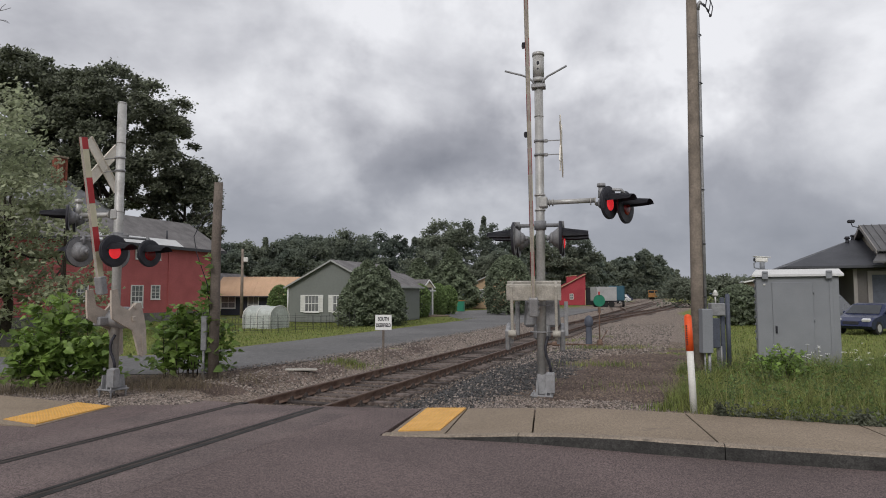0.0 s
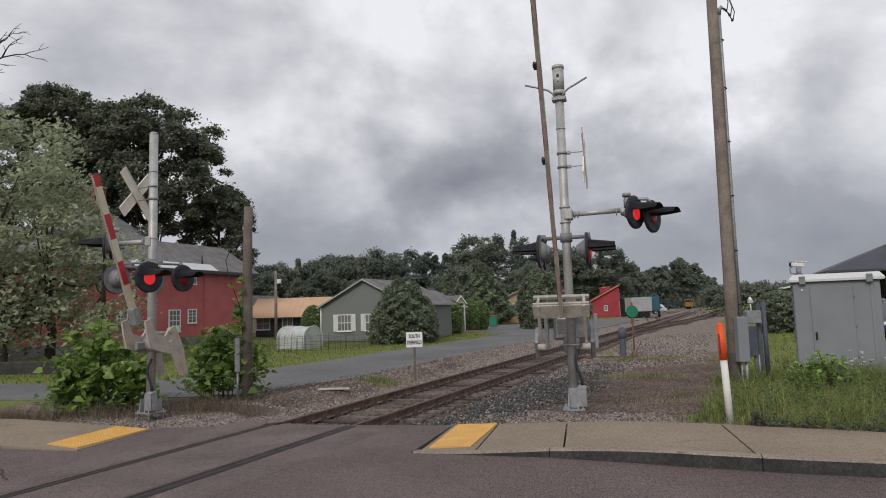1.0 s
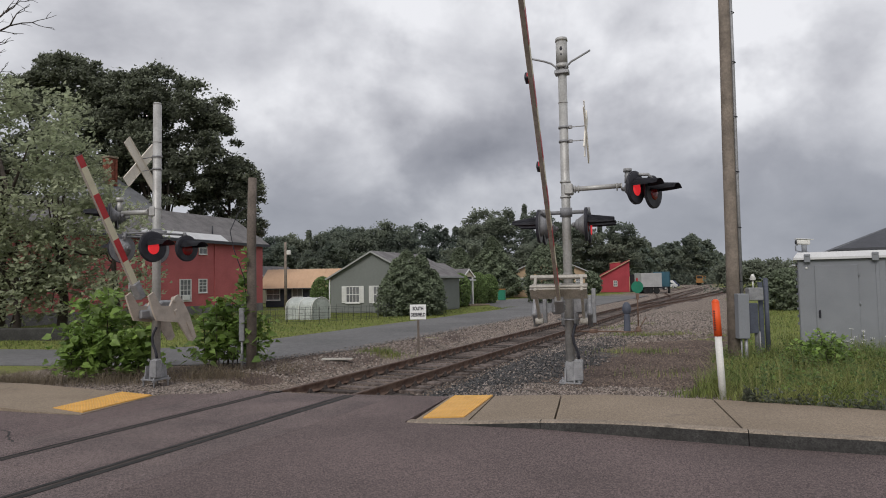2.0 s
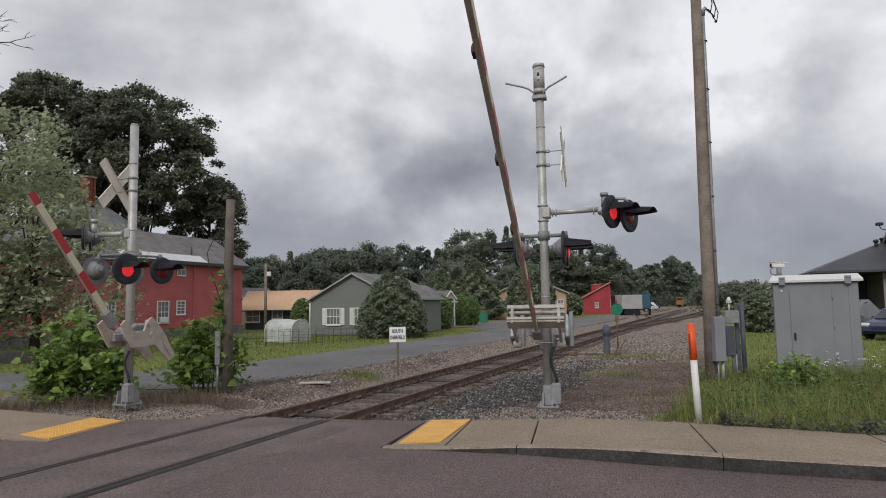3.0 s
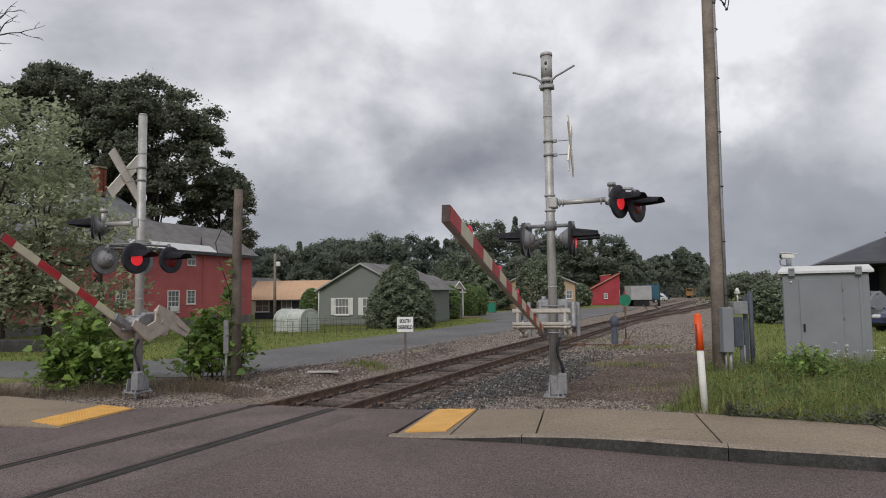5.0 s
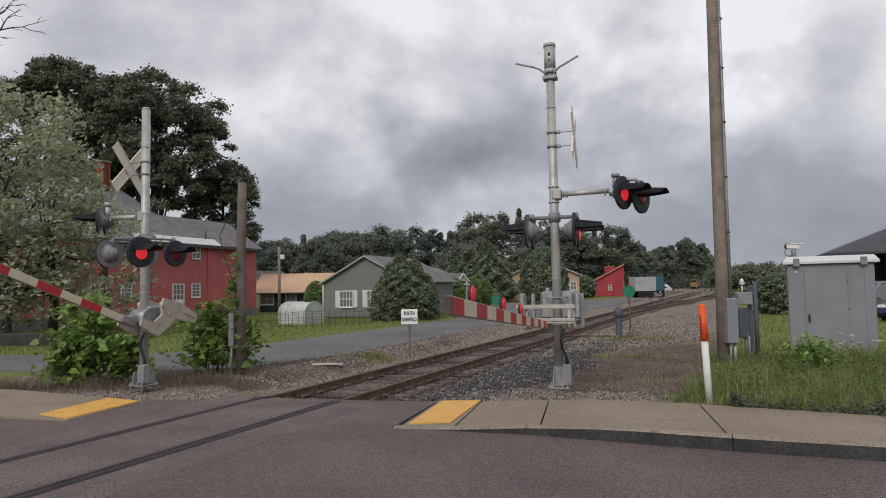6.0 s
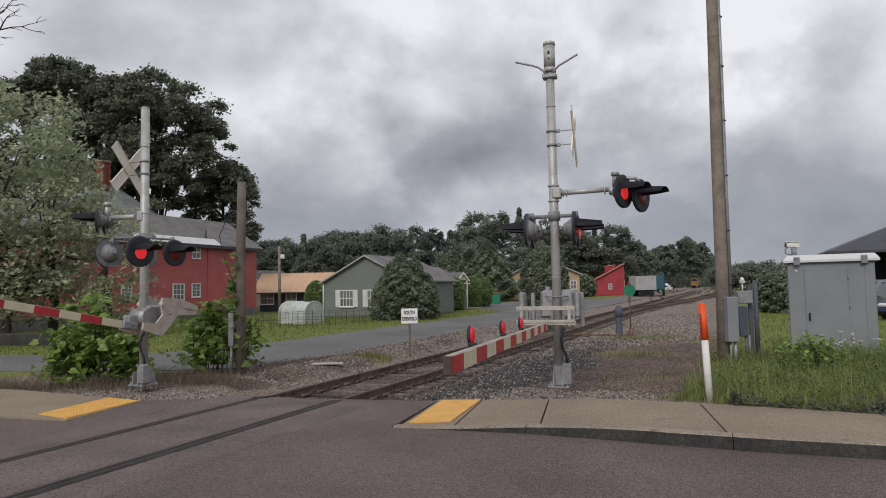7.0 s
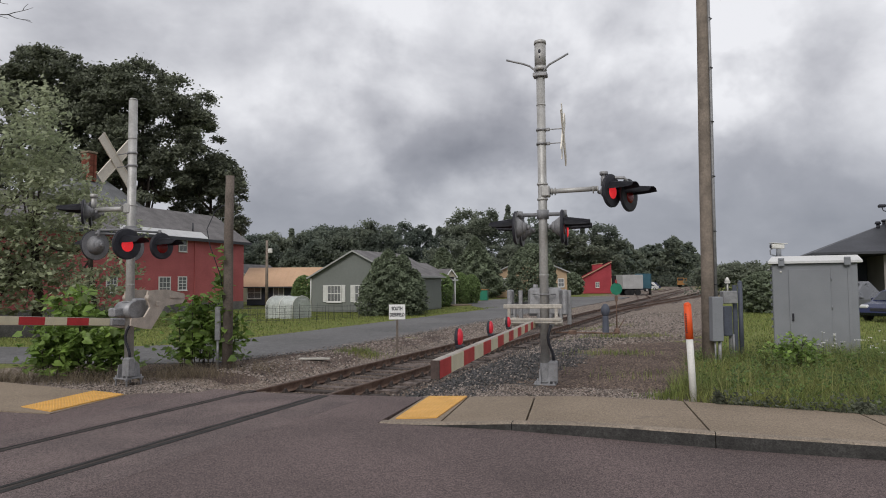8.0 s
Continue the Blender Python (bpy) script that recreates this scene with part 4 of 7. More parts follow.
crossbuck(signal, (0.40, 0.0, 4.62), 0)
bm = bmesh.new()
rod(bm, (0.05, 0.02, 3.60), (0.98, 0.05, 3.62), 0.045, 0.045, 14)
for x in (0.16, 0.22, 0.90, 0.98):
    rod(bm, (x, 0.03, 3.60), (x + 0.02, 0.03, 3.60), 0.07, 0.07, 12)
box(bm, 0.16, 0.22, 0.20, (0.06, 0, 3.60), bev=0.02)
for z in (3.46, 3.74):
    rod(bm, (0, 0, z - 0.015), (0, 0, z + 0.015), 0.10, 0.10, 18)
part("side_arm", bm, ALU, signal, "horizontal tube carrying two lights")
bm = bmesh.new()
rod(bm, (1.10, 0.05, 3.66), (1.10, 0.05, 3.86), 0.06, 0.05, 12)
rod(bm, (1.10, 0.05, 3.86), (1.10, 0.05, 3.92), 0.075, 0.075, 12)
pipe(bm, [(1.05, 0.15, 3.80), (1.25, 0.08, 3.81), (1.45, 0.05, 3.79), (1.52, 0.10, 3.70)], 0.03, 8)
part("light_bracket", bm, GALV, signal)
flasher(signal, (1.24, -0.02, 3.56), -29, True)
flasher(signal, (1.54, 0.25, 3.50), -29, False)
bm = bmesh.new()
rod(bm, (-0.44, 0, 3.18), (0.40, 0, 3.18), 0.035, 0.035, 12)
rod(bm, (0, 0, 3.10), (0, 0, 3.26), 0.11, 0.11, 18)
for x in (-0.42, 0.38):
    rod(bm, (x, -0.36, 3.17), (x, 0.36, 3.17), 0.032, 0.032, 10)
    rod(bm, (x, 0, 3.12), (x, 0, 3.25), 0.06, 0.05, 10)
# darker grey than the mast: the arm's shadow put into its colour
part("cross_arm", bm, CASTGREY, signal, "steel cross arm, its grey darkened for shade")
for x, rz in ((-0.46, 180), (0.40, 0)):
    for y in (-0.34, 0.34):
        flasher(signal, (x, y, 2.92), rz, (x > 0) == (y > 0))
mechanism(signal, 1.22)
for x in (-0.44, 0.44):
    bm = bmesh.new()
    box(bm, 0.07, 0.10, 0.62, (x, 0.06, 1.48), bev=0.008)
    part("gate_bracket", bm, GALV, signal, "upright steel bracket")
arm_right = gate_arm(signal, (-0.11, -0.228, 1.22), 7.6, 0.78, 17, (3.5, 4.95, 6.55), "block", [0.443] * 15 + [0.335])

LEFT_SIGNAL = (-6.38, 12.93, -0.02)
signal2 = thing("crossing_signal", pose(*LEFT_SIGNAL, 0, 0, -28), "pale mast crossing signal with crossbuck and short gate", "crossing signal", "crossing signals")
mast_base(signal2, 0.085, 5.72)
bm = bmesh.new()
rod(bm, (0, 0, 5.72), (0, 0, 5.75), 0.088, 0.07, 18)
part("mast_cap", bm, ALU, signal2)
crossbuck(signal2, (-0.40, -0.08, 4.50), 196)
bm = bmesh.new()
rod(bm, (0, 0, 3.50), (-0.98, -0.10, 3.52), 0.05, 0.05, 14)
box(bm, 0.16, 0.22, 0.20, (-0.04, 0, 3.50), bev=0.02)
for x in (-0.16, -0.90):
    rod(bm, (x, -0.05, 3.50), (x - 0.03, -0.05, 3.50), 0.075, 0.075, 12)
rod(bm, (-1.06, -0.1, 3.50), (-1.06, -0.1, 3.82), 0.055, 0.05, 12)
rod(bm, (-1.06, -0.1, 3.78), (-1.06, -0.1, 3.86), 0.075, 0.075, 12)
part("side_arm", bm, ALU, signal2, "horizontal tube carrying two lights")
flasher(signal2, (-1.02, -0.36, 3.46), 231, size=0.26)
flasher(signal2, (-1.36, 0.02, 3.48), 231, size=0.26)
bm = bmesh.new()
rod(bm, (-0.52, -0.33, 3.06), (0.42, -0.10, 3.06), 0.022, 0.022, 10)
rod(bm, (0.40, -0.50, 3.02), (0.40, 0.40, 3.02), 0.022, 0.022, 10)
rod(bm, (-0.50, -0.42, 3.0), (-0.50, 0.50, 3.0), 0.022, 0.022, 10)
rod(bm, (0, 0, 2.98), (0, 0, 3.14), 0.11, 0.11, 18)
for x, y in ((-0.5, -0.36), (0.42, -0.45), (0.42, 0.34)):
    rod(bm, (x, y, 2.92), (x, y, 3.07), 0.032, 0.032, 8)
# shadow on this arm is in the colour too
part("cross_arm", bm, CASTGREY, signal2, "steel cross arm, its grey darkened for shade")
flasher(signal2, (0.50, -0.45, 2.74), 0, True)
flasher(signal2, (0.50, 0.34, 2.74), 0, False, 0.27)
flasher(signal2, (-0.62, -0.36, 2.76), 180)
flasher(signal2, (-0.62, 0.46, 2.76), 180)
small_mechanism(signal2, 1.36)
arm_left = gate_arm(signal2, (0.176, 0.040, 1.703), 3.23, 0.56, 6, (), "plate", (0.521, 0.455, 0.430, 0.472, 0.513, 0.215))


# ---- poles, boxes, posts and signs by the road ----
def utility_pole():
    t = thing("utility_pole", pose(5.86, 14.45, -0.06, 0, 0.55, 0), "tall weathered wooden utility pole with steel conduit", "utility pole")
    bm = bmesh.new()
    pipe(bm, [(0, 0, 0), (0.004, 0, 2.5), (0.0, 0.004, 5.0), (0.005, 0, 7.5), (0.0, 0, 11.5)], [0.145, 0.135, 0.128, 0.12, 0.11], 20)
    part("pole", bm, WOODPOLE, t)
    bm = bmesh.new()
    pipe(bm, [(0.165, -0.06, 1.4), (0.155, -0.05, 4.0), (0.15, -0.04, 7.0), (0.14, -0.03, 8.62)], 0.036, 10)
    pipe(bm, [(0.14, -0.03, 8.62), (0.15, -0.05, 8.75), (0.20, -0.08, 8.80)], 0.045, 10)
    part("conduit", bm, GALV, t, "grey steel conduit")
    for z in (1.9, 3.1, 4.35, 5.6, 6.85, 8.0):
        bm = bmesh.new()
        pipe(bm, [(0.11, -0.12, z), (0.16, -0.10, z), (0.20, -0.06, z), (0.19, -0.01, z), (0.12, 0.03, z)], 0.012, 6)
        part("strap", bm, BLACK, t, "dark conduit strap")
    bm = bmesh.new()
    for k, (x, z) in enumerate(((0.24, 8.74), (0.32, 8.62), (0.37, 8.50))):
        pipe(bm, [(0.18, -0.08, 8.8), (0.22 + 0.03 * k, -0.10, 8.70), (x, -0.12, z), (x + 0.05, -0.12, z - 0.05), (x + 0.10, -0.1, z + 0.16), (0.30, -0.05, 9.3), (0.1, 0, 9.9)], 0.012, 6)
        ball(bm, (x + 0.03, -0.12, z - 0.05), 0.035, 8)
    part("service_wires", bm, BLACK, t, "drooping black service wires")
    bm = bmesh.new()
    box(bm, 0.22, 0.20, 0.98, (0.06, -0.26, 1.14), bev=0.012)
    box(bm, 0.235, 0.02, 0.96, (0.06, -0.37, 1.14), bev=0.006)
    part("meter_box", bm, GREYPAINT, t, "grey steel service box")
    bm = bmesh.new()
    rod(bm, (0.14, -0.26, 0.0), (0.14, -0.26, 0.72), 0.036, 0.036, 10)
    rod(bm, (0.04, -0.26, 0.0), (0.04, -0.26, 0.72), 0.02, 0.02, 8)
    part("lower_conduit", bm, GALV, t)
    return t


utility_pole()


def service_post():
    t = thing("service_post", pose(6.75, 15.25, -0.05), "grey electrical cabinet on steel posts", "electrical box")
    bm = bmesh.new()
    rod(bm, (0.26, 0.05, 0), (0.26, 0.05, 1.93), 0.052, 0.052, 12)
    ball(bm, (0.26, 0.05, 1.93), 0.055, 10, squash=(1, 1, 0.5))
    box(bm, 0.10, 0.06, 1.85, (0.14, 0.08, 0.94), bev=0.01)
    part("post", bm, BLUEGREY, t, "dark blue-grey steel post")
    bm = bmesh.new()
    rod(bm, (-0.02, 0.0, 0), (-0.02, 0, 1.35), 0.045, 0.045, 12)
    rod(bm, (0.05, 0.0, 0), (0.05, 0, 0.7), 0.022, 0.022, 8)
    part("conduit", bm, GALV, t)
    bm = bmesh.new()
    box(bm, 0.34, 0.20, 0.30, (-0.05, -0.03, 1.58), bev=0.015)
    part("upper_box", bm, GALV, t, "grey meter box")
    bm = bmesh.new()
    box(bm, 0.20, 0.18, 0.70, (-0.12, -0.04, 1.02), bev=0.015)
    part("lower_box", bm, BLUEGREY, t, "dark grey switch box")
    bm = bmesh.new()
    rod(bm, (-0.06, 0, 1.73), (-0.06, 0, 1.92), 0.018, 0.018, 8)
    rod(bm, (-0.06, 0, 1.90), (-0.06, 0, 1.94), 0.05, 0.075, 14)
    rod(bm, (-0.06, 0, 1.94), (-0.06, 0, 2.05), 0.075, 0.02, 14)
    part("vent_cap", bm, WHITE, t, "small white antenna cap")


service_post()


def signal_cabinet():
    t = thing("signal_cabinet", pose(10.03, 17.6, -0.05, 0, 0, -27), "grey metal railway signal cabinet with closed door", "signal cabinet")
    bm = bmesh.new()
    box(bm, 1.98, 1.25, 2.42, (0.06, 0, 1.21), bev=0.02)
    part("body", bm, GREYPAINT, t)
    bm = bmesh.new()
    prism_pts = [(-0.72, 2.42), (0.72, 2.42), (0.72, 2.48), (0.60, 2.62), (-0.60, 2.62), (-0.72, 2.48)]
    a = [bm.verts.new((-1.02, p[0], p[1])) for p in prism_pts]
    b_ = [bm.verts.new((1.16, p[0], p[1])) for p in prism_pts]
    for v in (a[3], a[4]):
        v.co.x += 0.10
    for v in (b_[3], b_[4]):
        v.co.x -= 0.10
    bm.faces.new(a), bm.faces.new(b_[::-1])
    for i in range(6):
        bm.faces.new((a[i], b_[i], b_[(i + 1) % 6], a[(i + 1) % 6]))
    bmesh.ops.recalc_face_normals(bm, faces=bm.faces[:])
    part("roof", bm, LIDWHITE, t, "pale sloped metal lid")
    bm = bmesh.new()
    box(bm, 0.98, 0.03, 2.02, (-0.05, -0.637, 1.25), bev=0.008)
    door = part("door", bm, GREYPAINT, t, "flush grey steel door")
    bm = bmesh.new()
    box(bm, 0.05, 0.03, 0.20, (-0.46, -0.665, 0.98), bev=0.008)
    rod(bm, (-0.46, -0.66, 1.02), (-0.46, -0.72, 1.02), 0.016, 0.016, 8)
    box(bm, 0.025, 0.025, 0.16, (-0.455, -0.72, 0.97), bev=0.006)
    part("door_handle", bm, BLACK, door, "dark door handle")
    for z in (2.0, 1.25, 0.45):
        bm = bmesh.new()
        rod(bm, (0.45, -0.66, z - 0.05), (0.45, -0.66, z + 0.05), 0.014, 0.014, 8)
        part("hinge", bm, GREYPAINT, door)
    for x in (-0.70, 0.82):
        bm = bmesh.new()
        box(bm, 0.15, 0.03, 0.22, (x, -0.728, 2.46), bev=0.012)
        box(bm, 0.09, 0.02, 0.05, (x, -0.746, 2.53), bev=0.008)
        part("lifting_lug", bm, GREYPAINT, t)
    bm = bmesh.new()
    box(bm, 0.05, 0.02, 0.05, (-0.72, -0.637, 2.20), bev=0.006)
    rod(bm, (-0.72, -0.64, 2.20), (-0.72, -0.66, 2.20), 0.018, 0.018, 10)
    part("lock_plate", bm, WHITE, t)
    bm = bmesh.new()
    box(bm, 0.08, 0.02, 2.3, (0.86, -0.63, 1.2), bev=0.004)
    part("seam_strip", bm, GREYPAINT, t)
    for k in range(9):
        bm = bmesh.new()
        box(bm, 0.05, 0.06, 0.07, (-0.955, -0.35 + 0.12 * (k % 2), 0.7 + 0.2 * k), bev=0.008)
        part("cable_clip", bm, GREYPAINT, t)


LIDWHITE = material("pale_lid_paint", (0.66, 0.66, 0.66), 0.45, 0.2, var=0.08, scale=2, fine=30, bump=0.03)
signal_cabinet()


def security_camera():
    t = thing("security_camera", pose(9.22, 17.65, 2.57, 0, 0, -10), "white security camera on the cabinet roof", "camera")
    bm = bmesh.new()
    rod(bm, (0, 0, 0), (0, 0, 0.16), 0.05, 0.05, 10)
    rod(bm, (0, 0, 0), (0, 0, 0.02), 0.08, 0.08, 10)
    pipe(bm, [(-0.06, 0, 0.02), (-0.16, 0, 0.05), (-0.17, 0, 0.14), (-0.10, 0, 0.20)], 0.015, 6)
    part("bracket", bm, GREYPAINT, t)
    bm = bmesh.new()
    box(bm, 0.26, 0.11, 0.10, (-0.02, 0, 0.22), (0, 4, 0), bev=0.02)
    box(bm, 0.34, 0.13, 0.015, (0.0, 0, 0.285), (0, 4, 0), bev=0.005)
    cam_body = part("camera_body", bm, WHITE, t, "white camera housing with sun shield")
    bm = bmesh.new()
    rod(bm, (-0.15, 0, 0.225), (-0.165, 0, 0.225), 0.045, 0.045, 12)
    part("lens", bm, BLACK, cam_body)
    return t


security_camera().scale = (1.3, 1.3, 1.3)


def marker_post():
    t = thing("marker_post", pose(3.62, 9.66, 0.05, 0, -2.2, 0), "white utility marker post with orange top", "marker post")
    bm = bmesh.new()
    rod(bm, (0, 0, 0), (0, 0, 1.02), 0.052, 0.050, 18)
    part("post", bm, WHITE, t)
    bm = bmesh.new()
    rod(bm, (0, 0, 1.0), (0, 0, 1.50), 0.057, 0.055, 18)
    ball(bm, (0, 0, 1.50), 0.055, 14, squash=(1, 1, 0.9))
    top = part("orange_sleeve", bm, ORANGE, t, "bright orange plastic sleeve")
    bm = bmesh.new()
    for k in range(9):
        box(bm, 0.022, 0.003, 0.020, (-0.046, -0.0335, 1.10 + 0.034 * k), (0, 0, -54))
    part("warning_text", bm, BLACK, top, "column of small unreadable print")


marker_post()


def short_pole():
    t = thing("short_pole", pose(-5.17, 15.2, -0.06, 0, 0.2, 0), "short weathered wooden pole with climbing vine", "wooden pole")
    bm = bmesh.new()
    pipe(bm, [(0, 0, 0), (0.01, 0, 1.6), (0.0, 0, 3.2), (0.02, 0, 4.58)], [0.12, 0.112, 0.108, 0.10], 16)
    part("pole", bm, DARKPOLE, t)
    bm = bmesh.new()
    rod(bm, (-0.20, -0.06, 0), (-0.20, -0.06, 0.72), 0.032, 0.032, 10)
    box(bm, 0.13, 0.10, 0.78, (-0.20, -0.06, 1.08), bev=0.015)
    part("riser_box", bm, GALV, t, "narrow grey riser box on a pipe")
    bm = bmesh.new()
    pipe(bm, [(-0.10, 0, 1.5), (-0.16, -0.05, 2.2), (-0.40, -0.10, 2.9), (-0.48, -0.1, 3.3), (-0.30, -0.05, 3.75), (-0.08, 0, 3.9)], 0.010, 6)
    part("loose_cable", bm, BLACK, t, "loose black cable")


short_pole()


def letters(parent, text, size, at, mat, width=None):
    cu = bpy.data.curves.new("sign_text", "FONT")
    cu.body, cu.size, cu.align_x, cu.align_y, cu.extrude = text, size, "CENTER", "CENTER", 0.001
    cu.offset = 0.006
    tmp = bpy.data.objects.new("tmp", cu)
    scene.collection.objects.link(tmp)
    bpy.context.view_layer.update()
    me = bpy.data.meshes.new_from_object(tmp.evaluated_get(bpy.context.evaluated_depsgraph_get()))
    bpy.data.objects.remove(tmp)
    me.materials.clear()
    me.materials.append(mat)
    xs = [v.co.x for v in me.vertices]
    if width:
        k = width / (max(xs) - min(xs))
        for v in me.vertices:
            v.co.x *= k
    ob = new("lettering", me)
    ob.parent = parent
    ob.matrix_basis = at
    return ob


def place_sign():
    t = thing("place_sign", pose(-1.48, 19.9, -0.08, 0, 0, 2), "small white place name sign on a post", "sign")
    bm = bmesh.new()
    box(bm, 0.07, 0.05, 1.35, (0, 0.03, 0.575), bev=0.006)
    part("post", bm, DARKPOLE, t, "thin weathered wooden post")
    bm = bmesh.new()
    box(bm, 0.50, 0.012, 0.46, (0, -0.012, 1.13), bev=0.003)
    board = part("board", bm, SIGNWHITE, t, "white sign board")
    letters(board, "SOUTH", 0.15, pose(0, -0.0205, 1.23, 90, 0, 0), BLACK, 0.33)
    letters(board, "DEERFIELD", 0.15, pose(0, -0.0205, 1.04, 90, 0, 0), BLACK, 0.45)


place_sign()


def switch_stand():
    t = thing("switch_stand", pose(6.66, 24.8, -0.1), "rusty switch stand with a green round target", "switch stand")
    bm = bmesh.new()
    rod(bm, (0, 0, 0.05), (0, 0, 1.62), 0.028, 0.024, 8)
    box(bm, 0.22, 0.30, 0.22, (0.0, 0, 0.14), bev=0.03, taper=0.6)
    rod(bm, (0.05, 0, 0.2), (0.32, 0.05, 0.60), 0.02, 0.02, 8)
    box(bm, 0.5, 0.18, 0.07, (0.15, 0, 0.05), bev=0.01)
    part("stand", bm, RUST, t)
    bm = bmesh.new()
    rod(bm, (0, -0.03, 1.75), (0, -0.015, 1.75), 0.23, 0.23, 22)
    part("target", bm, GREENSIGN, t, "green round target")
    bm = bmesh.new()
    box(bm, 0.02, 0.20, 0.14, (0, 0, 2.03), bev=0.004)
    rod(bm, (0, 0, 1.6), (0, 0, 2.1), 0.018, 0.018, 6)
    part("red_vane", bm, RED, t, "small red vane")
    bm = bmesh.new()
    box(bm, 0.10, 0.10, 0.22, (0, 0, 1.38), bev=0.01)
    part("lamp_bracket", bm, RUST, t)


switch_stand()


def switch_motor():
    t = thing("switch_machine", pose(6.1, 24.3, -0.1, 0, 0, -20), "blue-grey post of a switch machine beside the track", "switch machine")
    bm = bmesh.new()
    box(bm, 0.24, 0.24, 0.70, (0, 0, 0.42), bev=0.05, taper=0.85)
    ball(bm, (0, 0, 0.95), 0.17, 14, squash=(1, 0.9, 1.5))
    box(bm, 0.30, 0.22, 0.22, (0.0, -0.02, 0.93), bev=0.06)
    part("post", bm, BLUEGREY, t)
    bm = bmesh.new()
    box(bm, 0.40, 0.36, 0.12, (0, 0, 0.06), bev=0.02)
    rod(bm, (-1.9, 0.1, 0.08), (0.5, 0, 0.10), 0.03, 0.03, 8)
    box(bm, 0.30, 0.24, 0.16, (-1.25, 0.05, 0.10), bev=0.03)
    part("base", bm, RUST, t, "rusty base with operating rod")


switch_motor()


# ---- buildings ----
def window(parent, m, w, h, cols=2, rows=2, shutters=0.0, sash=True, trim=0.07):
    """A window in a wall that faces -y: frame, panes, bars and shutters."""
    bm = bmesh.new()
    rings = []
    for y in (0.01, -0.05):      # one closed frame
        for k in (0.0, trim):
            rings.append([bm.verts.new((sx * (w / 2 + k), y, sz * (h / 2 + k))) for sx, sz in ((-1, -1), (1, -1), (1, 1), (-1, 1))])
    for a, b_ in ((0, 1), (1, 3), (3, 2), (2, 0)):
        for i in range(4):
            bm.faces.new((rings[a][i], rings[a][(i + 1) % 4], rings[b_][(i + 1) % 4], rings[b_][i]))
    bmesh.ops.recalc_face_normals(bm, faces=bm.faces[:])
    win = part("window", bm, TRIMWHITE, parent, "white framed window", at=m)
    for k in range(1, cols):
        bm = bmesh.new()
        box(bm, 0.03, 0.03, h, (-w / 2 + w * k / cols, -0.02, 0))
        part("glazing_bar", bm, TRIMWHITE, win)
    for k in range(1, rows):
        bm = bmesh.new()
        box(bm, w, 0.03, 0.03 if not (sash and k == rows // 2) else 0.05, (0, -0.024, -h / 2 + h * k / rows))
        part("glazing_bar", bm, TRIMWHITE, win)
    bm = bmesh.new()
    box(bm, w, 0.012, h, (0, -0.004, 0))
    part("pane", bm, BLIND, win, "glass with pale blinds behind")
    bm = bmesh.new()
    box(bm, w + 2.6 * trim, 0.10, 0.05, (0, -0.04, -h / 2 - trim - 0.02))
    part("sill", bm, TRIMWHITE, win)
    if shutters:
        for s in (-1, 1):
            bm = bmesh.new()
            box(bm, shutters, 0.035, h + 2 * trim, (s * (w / 2 + trim + shutters / 2 + 0.02), -0.03, 0), bev=0.006)
            for k in range(10):
                box(bm, shutters * 0.8, 0.02, h / 16, (s * (w / 2 + trim + shutters / 2 + 0.02), -0.05, -h / 2 + h * (k + 0.5) / 10), (25, 0, 0))
            part("shutter", bm, TRIMWHITE, win, "white louvred shutter")
    return win


def siding_face(parent, m, w, h, mat, step=0.13, name="siding", gable=0.0, deep=0.020):
    """Lapped boards over a wall that faces -y; gable: height of a triangle above."""
    verts, faces = [], []
    z = 0.0
    while z < h + gable - 0.01:
        z1 = min(z + step, h + gable)
        half = w / 2 if z <= h else w / 2 * max(0.0, 1 - (z - h) / gable)
        half1 = w / 2 if z1 <= h else w / 2 * max(0.0, 1 - (z1 - h) / max(gable, 1e-6))
        i = len(verts)
        verts += [(-half, -deep, z), (half, -deep, z), (half1, -0.008, z1), (-half1, -0.008, z1), (-half, -0.008, z), (half, -0.008, z)]
        faces += [(i, i + 1, i + 2, i + 3), (i + 4, i + 5, i + 1, i)]
        z = z1
    ob = soup(name, verts, faces, mat)
    ob.parent, ob.matrix_basis = parent, m
    return ob


def gable_body(bm, w, l, eave, rise_):
    """Walls of a gabled house: width w along x, length l along +y."""
    pts = [(-w / 2, 0), (w / 2, 0), (w / 2, eave), (0, eave + rise_), (-w / 2, eave)]
    a = [bm.verts.new((x, 0, z)) for x, z in pts]
    b_ = [bm.verts.new((x, l, z)) for x, z in pts]
    bm.faces.new(a), bm.faces.new(b_[::-1])
    for i in range(5):
        bm.faces.new((a[i], b_[i], b_[(i + 1) % 5], a[(i + 1) % 5]))
    bmesh.ops.recalc_face_normals(bm, faces=bm.faces[:])


